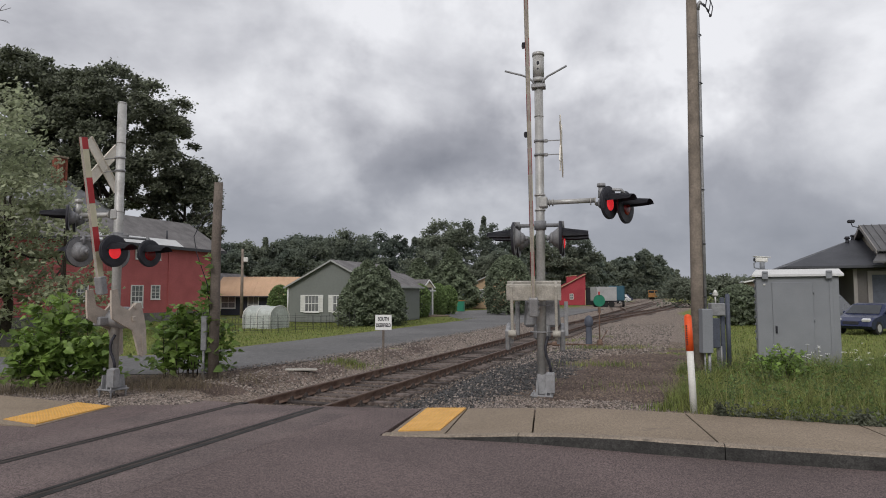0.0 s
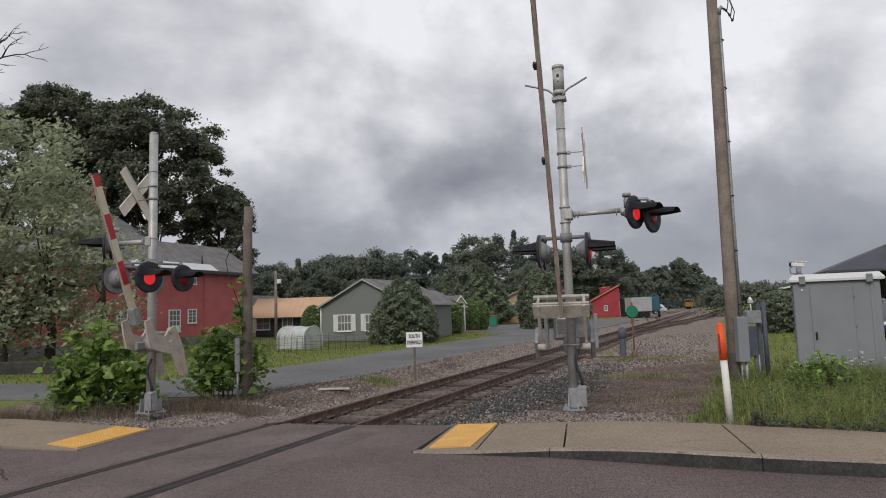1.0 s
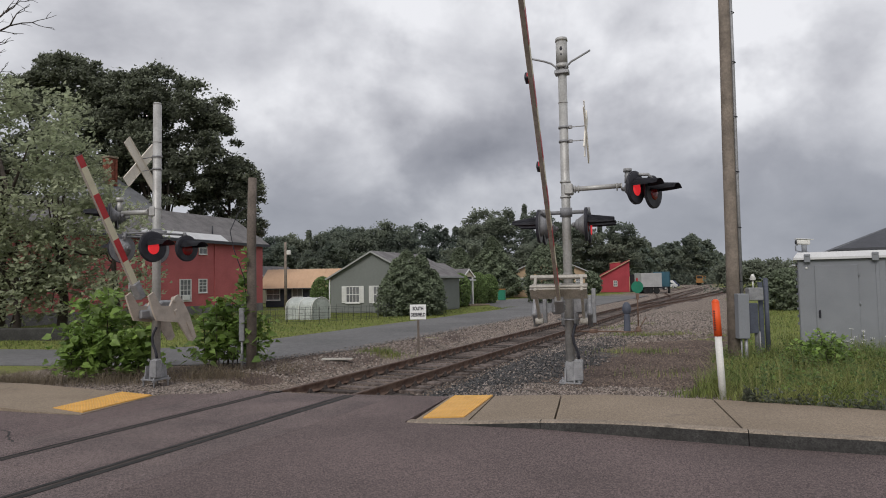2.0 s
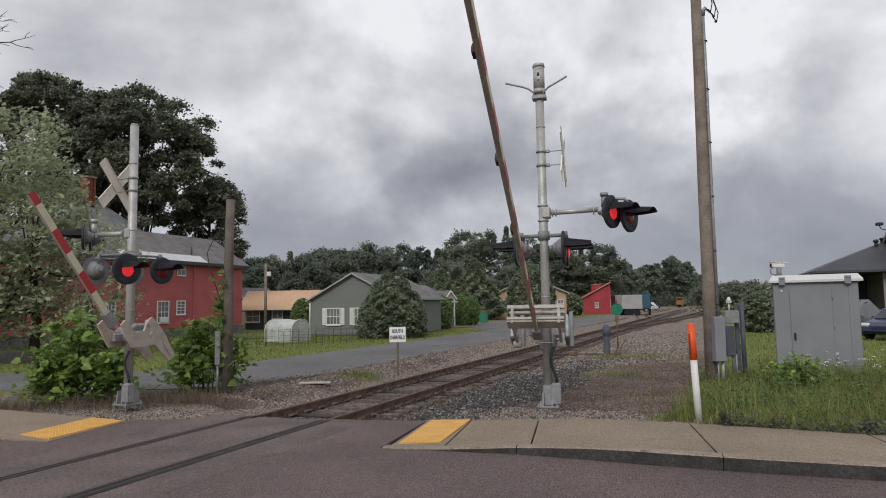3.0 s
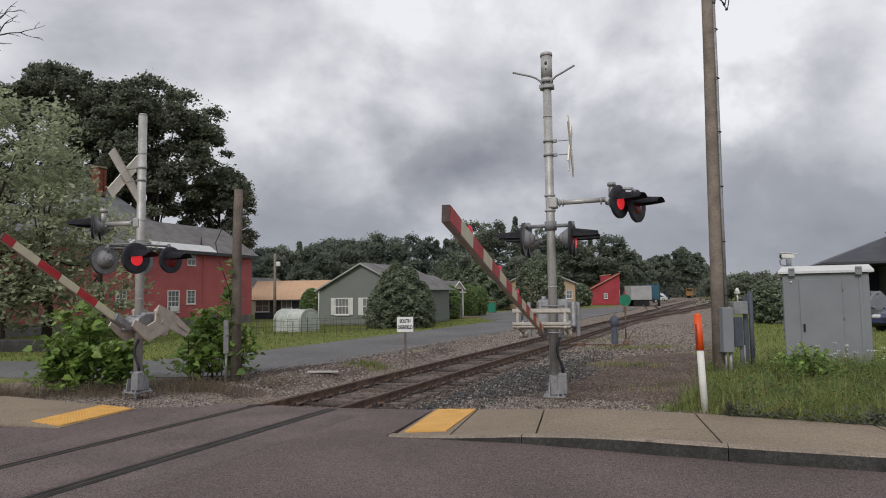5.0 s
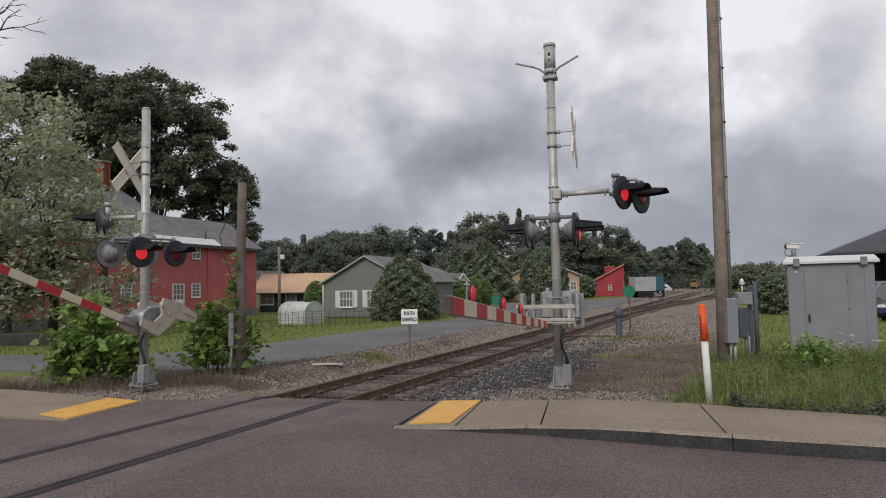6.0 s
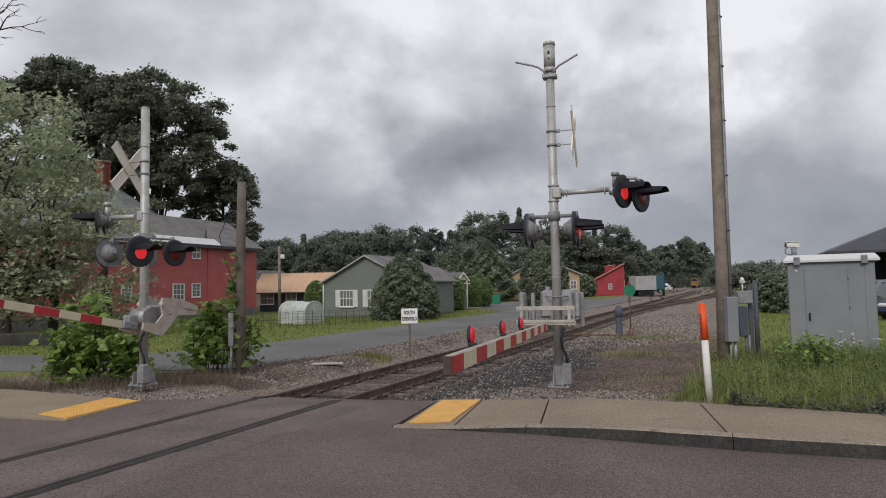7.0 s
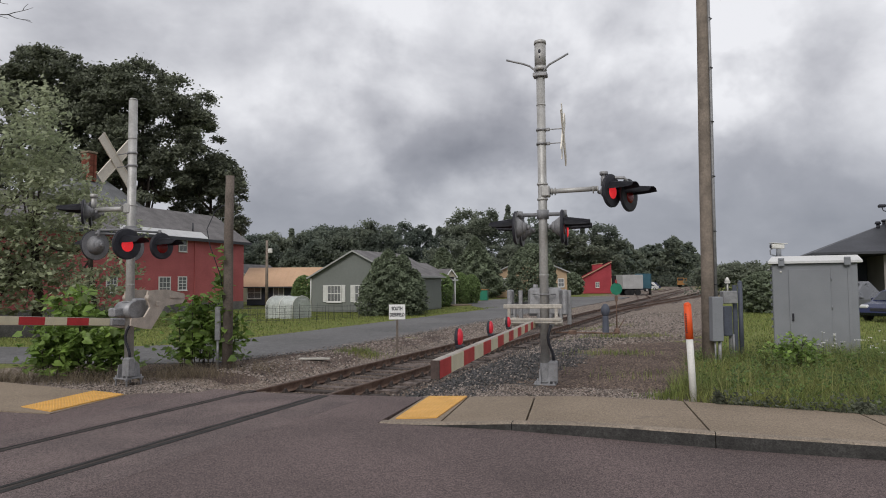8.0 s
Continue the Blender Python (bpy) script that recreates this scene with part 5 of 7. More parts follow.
def gable_roof(parent, w, l, eave, rise_, over, mat, thick=0.10, trim=TRIMWHITE, ribs=0.0, front=None):
    front = over if front is None else front
    slope = math.hypot(w / 2, rise_)
    ang = math.atan2(rise_, w / 2)
    for s in (-1, 1):
        bm = bmesh.new()
        run = slope + over
        cx = s * (w / 2 + over * math.cos(ang)) / 2
        cz = eave + rise_ - (rise_ + over * math.sin(ang)) / 2 + thick / 2 / math.cos(ang)
        box(bm, run, l + front + over, thick, (cx, (l + over - front) / 2, cz), (0, s * math.degrees(ang), 0))
        if ribs:
            for k in range(int((l + 2 * over) / ribs)):
                rb = bmesh.new()
                box(rb, run, 0.04, 0.05, (cx, -front + ribs * (k + 0.5), cz + thick / 2), (0, s * math.degrees(ang), 0))
                part("roof_seam", rb, mat, parent)
        part("roof_slope", bm, mat, parent)
        bm = bmesh.new()
        box(bm, run, 0.05, thick + 0.03, (cx, -front - 0.026, cz - 0.04), (0, s * math.degrees(ang), 0))
        part("barge_board", bm, trim, parent, "pale barge board")
        bm = bmesh.new()
        ex = s * (w / 2 + over * math.cos(ang) + 0.03)
        box(bm, 0.06, l + front + over, 0.11, (ex, (l + over - front) / 2, eave - over * math.sin(ang) + 0.05))
        part("eaves_board", bm, trim, parent, "pale eaves board")


# the red house: local x along the street front (away), the front faces -y
def red_house():
    c = Vector((-16.6, 54.0, 0))
    length, width, eave = 23.0, 7.0, 5.75
    start = c - U * length
    ang = math.degrees(math.atan2(U.y, U.x))
    t = thing("red_house", pose(start.x, start.y, 0, 0, 0, ang), "two-storey red clapboard house with grey shingle roof", "house")
    bm = bmesh.new()
    box(bm, length, width, eave - 0.6, (length / 2, width / 2 + 0.01, 0.6 + (eave - 0.6) / 2))
    pts = [(0.25, eave - 0.05), (width - 0.25, eave - 0.05), (width / 2, eave + 1.85)]
    a = [bm.verts.new((0.02, y, z)) for y, z in pts]
    b_ = [bm.verts.new((length - 0.02, y, z)) for y, z in pts]
    bm.faces.new(a), bm.faces.new(b_[::-1])
    for i in range(3):
        bm.faces.new((a[i], b_[i], b_[(i + 1) % 3], a[(i + 1) % 3]))
    bmesh.ops.recalc_face_normals(bm, faces=bm.faces[:])
    part("wall", bm, REDSIDING, t, "red painted wall")
    bm = bmesh.new()
    box(bm, length + 0.05, width + 0.05, 0.72, (length / 2, width / 2, 0.30))
    part("foundation", bm, SHINGLE, t, "dark grey foundation")
    s1 = siding_face(t, pose(length / 2, 0, 0.62), length, eave - 0.62, REDSIDING, 0.15, deep=0.034)
    tagged(s1, "red clapboard siding")
    siding_face(t, pose(length + 0.01, width / 2, 0.62, 0, 0, 90), width, eave - 0.62, REDSIDING, 0.15, gable=1.85, deep=0.034)
    for s, y0, y1 in ((0, -0.45, width / 2), (1, width + 0.45, width / 2)):
        bm = bmesh.new()
        z0, z1 = eave - 0.25, eave + 2.2
        verts = [(-0.4, y0, z0), (length + 0.4, y0, z0), (length + 0.4, y1, z1), (-0.4, y1, z1)]
        a = [bm.verts.new(v) for v in verts]
        b_ = [bm.verts.new((v[0], v[1], v[2] - 0.16)) for v in verts]
        bm.faces.new(a), bm.faces.new(b_[::-1])
        for i in range(4):
            bm.faces.new((a[i], a[(i + 1) % 4], b_[(i + 1) % 4], b_[i]))
        bmesh.ops.recalc_face_normals(bm, faces=bm.faces[:])
        part("roof_slope", bm, SHINGLE, t, "grey shingle roof slope")
    for k in range(5):      # pale metal edge sheets along the near part of the eaves
        bm = bmesh.new()
        x0 = 10.8 + 1.55 * k
        for j in range(1):
            verts = [(x0, -0.47, eave - 0.235), (x0 + 1.53, -0.47, eave - 0.235), (x0 + 1.53, 0.35, eave + 0.30), (x0, 0.35, eave + 0.30)]
            a = [bm.verts.new((v[0], v[1], v[2] + 0.02)) for v in verts]
            b_ = [bm.verts.new((v[0], v[1], v[2])) for v in verts]
            bm.faces.new(a), bm.faces.new(b_[::-1])
            for i in range(4):
                bm.faces.new((a[i], a[(i + 1) % 4], b_[(i + 1) % 4], b_[i]))
        bmesh.ops.recalc_face_normals(bm, faces=bm.faces[:])
        part("eave_sheet", bm, LIDWHITE, t, "pale metal eave sheet")
    bm = bmesh.new()
    box(bm, length + 0.8, 0.05, 0.22, (length / 2, -0.49, eave - 0.36))
    part("eaves_board", bm, DARKROOF, t, "dark eaves board")

    def front(x, z, w, h, **kw):
        window(t, pose(x, -0.035, z), w, h, **kw)
    front(14.6, 1.80, 0.95, 1.45, cols=3, rows=4)
    front(16.27, 2.10, 0.72, 0.90, cols=2, rows=4)
    front(16.27, 4.93, 0.72, 0.85, cols=2, rows=2, trim=0.05)
    front(14.75, 4.90, 0.70, 0.85, cols=2, rows=2, trim=0.05)
    front(10.2, 2.05, 0.72, 0.95, cols=3, rows=4)
    front(2.2, 2.2, 0.95, 1.5, cols=3, rows=4)
    bm = bmesh.new()
    box(bm, 0.12, 0.06, eave - 0.7, (12.0, -0.05, 0.7 + (eave - 0.7) / 2))
    part("corner_board", bm, REDSIDING, t)
    bm = bmesh.new()
    box(bm, 0.10, 0.06, eave - 0.7, (17.5, -0.05, 0.7 + (eave - 0.7) / 2))
    part("corner_board", bm, REDSIDING, t)
    bm = bmesh.new()
    rod(bm, (17.8, 0.5, eave + 0.3), (17.8, 0.5, eave + 1.0), 0.06, 0.06, 8)
    part("roof_vent", bm, DARKROOF, t)
    bm = bmesh.new()
    box(bm, 0.6, 0.25, 0.40, (14.6, -0.12, 1.25), bev=0.03)
    part("window_unit", bm, TRIMWHITE, t, "white window air unit")
    # tall block with a hipped roof and chimney
    bm = bmesh.new()
    box(bm, 9.4, 7.4, 7.2, (16.3, 11.2, 3.6))
    part("rear_block", bm, REDSIDING, t, "red rear block")
    bm = bmesh.new()
    low = [bm.verts.new((16.3 + x * 5.4, 11.2 + y * 4.3, 7.3)) for x, y in ((-1, -1), (1, -1), (1, 1), (-1, 1))]
    low2 = [bm.verts.new((v.co.x, v.co.y, 7.1)) for v in low]
    tops = [bm.verts.new((17.2 + x, 11.2, 11.3)) for x in (-0.8, 0.8)]
    bm.faces.new((low[0], low[1], tops[1], tops[0])), bm.faces.new((low[1], low[2], tops[1]))
    bm.faces.new((low[2], low[3], tops[0], tops[1])), bm.faces.new((low[3], low[0], tops[0]))
    bm.faces.new(low2)
    for i in range(4):
        bm.faces.new((low[i], low2[i], low2[(i + 1) % 4], low[(i + 1) % 4]))
    bmesh.ops.recalc_face_normals(bm, faces=bm.faces[:])
    part("hipped_roof", bm, PALEROOF, t, "pale grey hipped shingle roof")
    chim = new("chimney")
    chim.parent, chim.matrix_basis = t, pose(16.7, 10.6, 10.6)
    tagged(chim, "red brick chimney")
    n = 0
    for k in range(18):
        for i in range(4):
            bm = bmesh.new()
            a = i * 90
            o = 0.17 if k % 2 else 0.0
            box(bm, 0.50, 0.22, 0.115, (0, 0, 0), bev=0.0)
            q = pose(0, 0, k * 0.125, 0, 0, a) @ pose(-0.14, -0.28, 0)
            part("brick", bm, BRICK, chim, at=q)
    bm = bmesh.new()
    box(bm, 0.92, 0.92, 0.14, (0, 0, 2.3), bev=0.02)
    part("chimney_cap", bm, CONCRETE, chim, "concrete cap")
    bm = bmesh.new()
    box(bm, 0.60, 0.60, 2.2, (0, 0, 1.05))
    part("flue", bm, BRICK, chim)


PALEROOF = material("pale_shingle", (0.23, 0.235, 0.245), 0.95, var=0.25, scale=1.2, fine=22, bump=0.5)
red_house()


def street_angle():
    return -math.degrees(HEAD)


PALETRIM = material("grey_pale_trim", (0.36, 0.37, 0.36), 0.75, var=0.1, scale=2, fine=20, bump=0.05)


def grey_house():
    """Gable end towards the crossing, running along the street."""
    w, l, eave, rise_ = 7.0, 7.2, 2.5, 1.75
    left = Vector((-9.3, 46.2, 0))
    o = left + P * (w / 2)
    t = thing("grey_house", pose(o.x, o.y, 0, 0, 0, street_angle()), "low green-grey sided house with white trim and shutters", "house")
    bm = bmesh.new()
    gable_body(bm, w, l, eave, rise_)
    part("wall", bm, GREYSIDING, t)
    siding_face(t, pose(0, -0.002, 0.12), w, eave - 0.12, GREYSIDING, 0.16, gable=rise_, deep=0.010)
    siding_face(t, pose(w / 2 + 0.002, l / 2, 0.12, 0, 0, 90), l, eave - 0.12, GREYSIDING, 0.16)
    gable_roof(t, w, l, eave, rise_, 0.30, SHINGLE, thick=0.07, trim=PALETRIM, front=0.25)
    window(t, pose(-w / 2 + 1.90, -0.035, 1.28), 1.05, 1.05, cols=4, rows=2, shutters=0.30)
    window(t, pose(0.62, -0.035, 1.28), 1.0, 1.05, cols=4, rows=2, shutters=0.30)
    for y in (2.4,):
        window(t, pose(w / 2 + 0.035, y, 1.35, 0, 0, 90), 0.95, 1.05, cols=4, rows=4, shutters=0.3)
    bm = bmesh.new()
    rod(bm, (-w / 2 - 0.06, -0.05, 0.05), (-w / 2 - 0.06, -0.05, eave - 0.1), 0.05, 0.05, 8)
    part("downpipe", bm, TRIMWHITE, t, "white downpipe")
    # long low wing and porch behind
    q = t.matrix_basis
    t2 = thing("grey_house_wing", q @ pose(-1.2, l + 0.3, 0), "low grey wing with a gabled porch and white posts", "house")
    bm = bmesh.new()
    gable_body(bm, 5.6, 7.0, 2.3, 1.4)
    part("wall", bm, GREYSIDING, t2)
    gable_roof(t2, 5.6, 7.0, 2.3, 1.4, 0.3, SHINGLE)
    porch = thing("porch", pose(0.84, 56.6, 0, 0, 0, 42), "small white gabled porch with slim posts", "porch")
    bm = bmesh.new()
    gable_body(bm, 1.25, 2.5, 0.01, 0.62)
    bmesh.ops.transform(bm, matrix=pose(0, 0, 2.51), verts=bm.verts[:])
    part("gable", bm, CREAMWALL, porch, "cream porch gable")
    gable_roof(porch, 1.25, 2.5, 2.52, 0.64, 0.12, SHINGLE, thick=0.07)
    for x in (-0.56, 0.56):
        bm = bmesh.new()
        box(bm, 0.12, 0.12, 2.52, (x, 0.06, 1.26), bev=0.01)
        part("post", bm, TRIMWHITE, porch, "white porch post")
    bm = bmesh.new()
    box(bm, 2.4, 3.0, 0.10, (0.3, 0.4, 0.04))
    part("step", bm, CONCRETE, porch, "concrete porch slab")


grey_house()


def low_house(name, c, rz, w, l, eave, rise_, wall, roof, label, wins=(), ribs=0.0, over=0.4, trim=None):
    t = thing(name, pose(*c, 0, 0, rz), label, "house")
    bm = bmesh.new()
    gable_body(bm, w, l, eave, rise_)
    part("wall", bm, wall, t)
    gable_roof(t, w, l, eave, rise_, over, roof, ribs=ribs, trim=trim or TRIMWHITE)
    for x, z, ww, hh in wins:
        window(t, pose(x, -0.03, z), ww, hh)
    return t


# tan-roofed house: its long side faces the crossing
tan = low_house("tan_roof_house", (-8.5, 66.0, 0), 93, 7.5, 10.3, 1.95, 1.65, NAVY, TANROOF, "low dark house with a tan metal roof", ribs=0.6, over=0.7, trim=DARKROOF)
for y, ww, hh, zz in ((7.3, 0.9, 1.8, 0.95), (5.0, 1.5, 1.0, 1.2), (9.6, 1.2, 1.0, 1.2)):
    window(tan, pose(-3.78, y, zz, 0, 0, -90), ww, hh)
low_house("cream_house", (-24.4, 77.0, 0), -22, 4.4, 6.0, 2.65, 1.75, CREAMWALL, SHINGLE, "small cream house with a grey gable roof", wins=((0.75, 2.5, 0.6, 0.6),))
low_house("orange_house", (12.2, 86.0, 0), -6, 9.4, 10.0, 3.4, 2.1, BEIGE, SHINGLE, "ochre house half hidden by evergreen trees", wins=((-3.6, 2.0, 1.2, 1.0), (3.9, 1.9, 0.7, 1.0)), trim=PALETRIM)


def red_barn():
    t = thing("red_barn", pose(27.7, 111.0, 0, 0, 0, -10), "red barn with a sloping roof beside a dark block for the shade of an open bay", "barn")
    bm = bmesh.new()
    pts = [(-3.0, 0), (1.9, 0), (1.9, 5.3), (-3.0, 2.7)]
    a = [bm.verts.new((x, 0, z)) for x, z in pts]
    b_ = [bm.verts.new((x, 9, z)) for x, z in pts]
    bm.faces.new(a), bm.faces.new(b_[::-1])
    for i in range(4):
        bm.faces.new((a[i], b_[i], b_[(i + 1) % 4], a[(i + 1) % 4]))
    bmesh.ops.recalc_face_normals(bm, faces=bm.faces[:])
    part("wall", bm, BARNRED, t)
    tilt = math.degrees(math.atan2(2.6, 4.9))
    bm = bmesh.new()
    box(bm, 5.9, 9.6, 0.12, (-0.65, 4.5, 4.08), (0, -tilt, 0))
    part("roof", bm, BARNRED, t, "faded red metal roof")
    bm = bmesh.new()
    box(bm, 5.8, 0.08, 0.14, (-0.62, -0.34, 4.03), (0, -tilt, 0))
    part("barge_board", bm, BEIGE, t, "pale barge board")
    bm = bmesh.new()
    box(bm, 1.7, 2.4, 1.3, (-0.3, 3.2, 4.45))
    part("dormer", bm, BARNRED, t, "small red dormer")
    bm = bmesh.new()
    box(bm, 1.9, 2.6, 0.10, (-0.3, 3.2, 5.14), (0, -6, 0))
    part("dormer_roof", bm, BEIGE, t, "pale dormer edge")
    for x in (-2.98, 1.86):
        bm = bmesh.new()
        box(bm, 0.10, 0.06, 2.6, (x, -0.04, 1.3))
        part("corner_board", bm, BEIGE, t, "pale corner board")
    # solid block; the bay's inner shade is its near-black colour
    bm = bmesh.new()
    box(bm, 2.5, 5.0, 3.0, (3.15, 3.0, 1.5))
    part("open_bay", bm, DARK, t, "dark block for the shade of an open bay")
    window(t, pose(-0.5, -0.03, 1.5), 0.5, 0.8)


red_barn()


def box_trailer(name, m, l, w, h, mat, label):
    t = thing(name, m, label, "trailer")
    bm = bmesh.new()
    box(bm, l, w, h, (0, 0, 0.95 + h / 2), bev=0.03)
    for k in range(int(l / 0.6)):
        box(bm, 0.03, w + 0.03, h * 0.96, (-l / 2 + 0.6 * (k + 0.5), 0, 0.95 + h / 2))
    part("box_body", bm, mat, t)
    bm = bmesh.new()
    box(bm, l * 0.96, 0.9, 0.16, (0, 0, 0.86))
    part("chassis", bm, BLACK, t)
    for x in (-l / 2 + 0.8, l / 2 - 0.8, l / 2 - 1.8):
        for y in (-w / 2 + 0.16, w / 2 - 0.16):
            bm = bmesh.new()
            rod(bm, (x, y - 0.13, 0.42), (x, y + 0.13, 0.42), 0.46, 0.46, 18)
            part("wheel", bm, TYRE, t, "black tyre")
    return t


TRAILERGREY = material("weathered_pale_trailer", (0.40, 0.40, 0.40), 0.6, var=0.15, scale=0.8, fine=12, bump=0.05)
BLUEBOX = material("teal_trailer", (0.03, 0.10, 0.14), 0.6, var=0.2, scale=1, fine=12, bump=0.05)
box_trailer("white_trailer", pose(28.6, 97.0, -0.05, 0, 0, 8), 3.2, 2.4, 2.1, TRAILERGREY, "white box trailer parked beside the barn")
box_trailer("teal_trailer", pose(32.3, 102.0, -0.05, 0, 0, 70), 5.0, 2.3, 2.3, BLUEBOX, "dark teal box trailer parked beside the track")


def simple_car(name, m, paint, label, l=4.4, w=1.78, h=1.48, cab=(0.26, 0.92)):
    """A car with its nose towards -x."""
    t = thing(name, m, label, "car")
    prof = [(0.0, 0.42), (0.02, 0.66), (0.10, 0.82), (cab[0], 0.94), (cab[0] + 0.16, h - 0.06), (cab[0] + 0.24, h), (cab[1] - 0.18, h - 0.01), (cab[1], 0.98), (0.99, 0.92), (1.0, 0.50), (0.97, 0.30), (0.04, 0.28)]
    bm = bmesh.new()
    rings = []
    for side in (-1, -0.86, 0.86, 1):
        ring = []
        for k, (x, z) in enumerate(prof):
            tuck = 0.86 if z > 1.1 else 1.0
            zz = z if abs(side) < 1 else 0.28 + (z - 0.28) * 0.95
            ring.append(bm.verts.new(((x - 0.5) * l * (1 if abs(side) < 1 else 0.985), side * w / 2 * tuck, zz)))
        rings.append(ring)
    n = len(prof)
    for a, b_ in zip(rings, rings[1:]):
        for i in range(n):
            bm.faces.new((a[i], a[(i + 1) % n], b_[(i + 1) % n], b_[i]))
    bm.faces.new(rings[0][::-1]), bm.faces.new(rings[-1])
    bmesh.ops.recalc_face_normals(bm, faces=bm.faces[:])
    part("body", bm, paint, t, smooth=False)
    for side in (-1, 1):
        bm = bmesh.new()
        y = side * (w / 2 * 0.86 + 0.006)
        pts = [(cab[0] + 0.07, 1.00), (cab[0] + 0.185, h - 0.12), (cab[1] - 0.20, h - 0.12), (cab[1] - 0.06, 1.02)]
        a = [bm.verts.new(((x - 0.5) * l, y + side * (0.10 if z < 1.1 else 0.0) * 0.9, z)) for x, z in pts]
        bm.faces.new(a)
        part("side_window", bm, GLASS, t, "dark side window")
    bm = bmesh.new()
    x0, x1 = (cab[0] + 0.012 - 0.5) * l, (cab[0] + 0.148 - 0.5) * l
    a = [bm.verts.new(v) for v in ((x0 - 0.02, -w * 0.42, 0.985), (x0 - 0.02, w * 0.42, 0.985), (x1 - 0.03, w * 0.36, h - 0.09), (x1 - 0.03, -w * 0.36, h - 0.09))]
    bm.faces.new(a)
    part("windscreen", bm, GLASS, t, "windscreen")
    for x in (-l * 0.32, l * 0.30):
        for y in (-w / 2 + 0.09, w / 2 - 0.09):
            bm = bmesh.new()
            rod(bm, (x, y - 0.105, 0.32), (x, y + 0.105, 0.32), 0.32, 0.32, 22)
            wheel = part("wheel", bm, TYRE, t, "black tyre")
            bm = bmesh.new()
            s = -1 if y < 0 else 1
            rod(bm, (x, y + s * 0.10, 0.32), (x, y + s * 0.115, 0.32), 0.20, 0.19, 16)
            part("rim", bm, ALU, wheel, "silver rim")
    for y in (-w * 0.36, w * 0.36):
        bm = bmesh.new()
        box(bm, 0.20, 0.36, 0.15, (-l / 2 + 0.13, y, 0.70), (0, -20, 0), bev=0.04)
        part("headlight", bm, LIDWHITE, t, "clear headlight")
    bm = bmesh.new()
    box(bm, 0.04, 0.7, 0.16, (-l / 2 + 0.03, 0, 0.56), bev=0.02)
    part("grille", bm, BLACK, t, "dark grille")
    for y in (-w / 2 - 0.06, w / 2 + 0.06):
        bm = bmesh.new()
        box(bm, 0.14, 0.16, 0.12, ((cab[0] + 0.10 - 0.5) * l, y, 1.02), bev=0.03)
        part("mirror", bm, paint, t)
    return t


simple_car("blue_car", pose(21.9, 30.6, -0.03, 0, 0, 30), BLUECAR, "dark blue car parked before the station building")
simple_car("grey_pickup", pose(22.6, 34.6, -0.03, 0, 0, 12), SILVER, "silver pickup truck parked before the canopy", l=5.4, w=1.9, h=1.88, cab=(0.22, 0.62))
VEHICLE = material("yellow_machine", (0.30, 0.15, 0.045), 0.6, var=0.2, scale=2, fine=20, bump=0.05)
for k, (s, d, mat, label) in enumerate(((150, -7.5, TANK, "white van parked beside the far track"), (162, -8.0, BLUECAR, "dark car parked beside the far track"), (128, -7.4, DARKROOF, "dark pickup parked beside the far track"))):
    o = at_track(s, d)
    simple_car("parked_car", pose(o.x, o.y, -0.05, 0, 0, -25 + 9 * k), mat, label, h=1.9)


def track_machine(s, d):
    o = at_track(s, d, 0.0)
    t = thing("track_machine", pose(o.x, o.y, -0.03, 0, 0, 66), "yellow track maintenance machine on the far siding", "rail vehicle")
    bm = bmesh.new()
    box(bm, 6.0, 2.2, 0.5, (0, 0, 1.0), bev=0.05)
    box(bm, 3.0, 2.1, 1.2, (1.2, 0, 1.8), bev=0.08)
    part("frame", bm, VEHICLE, t)
    bm = bmesh.new()
    box(bm, 1.7, 2.2, 2.2, (-1.6, 0, 2.2), bev=0.08)
    cabin = part("cab", bm, VEHICLE, t)
    bm = bmesh.new()
    box(bm, 1.74, 1.8, 0.8, (-1.6, 0, 2.7), bev=0.03)
    part("cab_window", bm, GLASS, cabin)
    for x in (-2.0, 2.0):
        bm = bmesh.new()
        rod(bm, (x, -0.8, 0.45), (x, 0.8, 0.45), 0.42, 0.42, 16)
        part("wheel_set", bm, TYRE, t)


def train():
    """A far train on the main track, headlight lit."""
    o = at_track(218, float(siding(218.0)))
    t = thing("train", pose(o.x, o.y, -0.11, 0, 0, -math.degrees(HEAD)), "blue and grey train far off on the main track", "train")
    bm = bmesh.new()
    box(bm, 3.1, 20.0, 3.3, (0, 10, 2.4), bev=0.25)
    part("body", bm, BLUECAR, t)
    bm = bmesh.new()
    box(bm, 2.5, 0.06, 0.9, (0, -0.02, 3.1), bev=0.02)
    part("windscreen", bm, GLASS, t)
    bm = bmesh.new()
    rod(bm, (0, -0.08, 1.9), (0, 0.0, 1.9), 0.30, 0.30, 14)
    part("headlight", bm, HEADLIGHT, t, "lit white headlight")
    for y in (3.0, 17.0):
        bm = bmesh.new()
        box(bm, 2.4, 3.0, 0.7, (0, y, 0.45), bev=0.05)
        part("bogie", bm, BLACK, t)


HEADLIGHT = material("headlight", (0.9, 0.9, 0.85), 0.3, emit=((1.0, 0.97, 0.88), 6.0))
train()
track_machine(232, -4.2)
track_machine(256, -4.2)


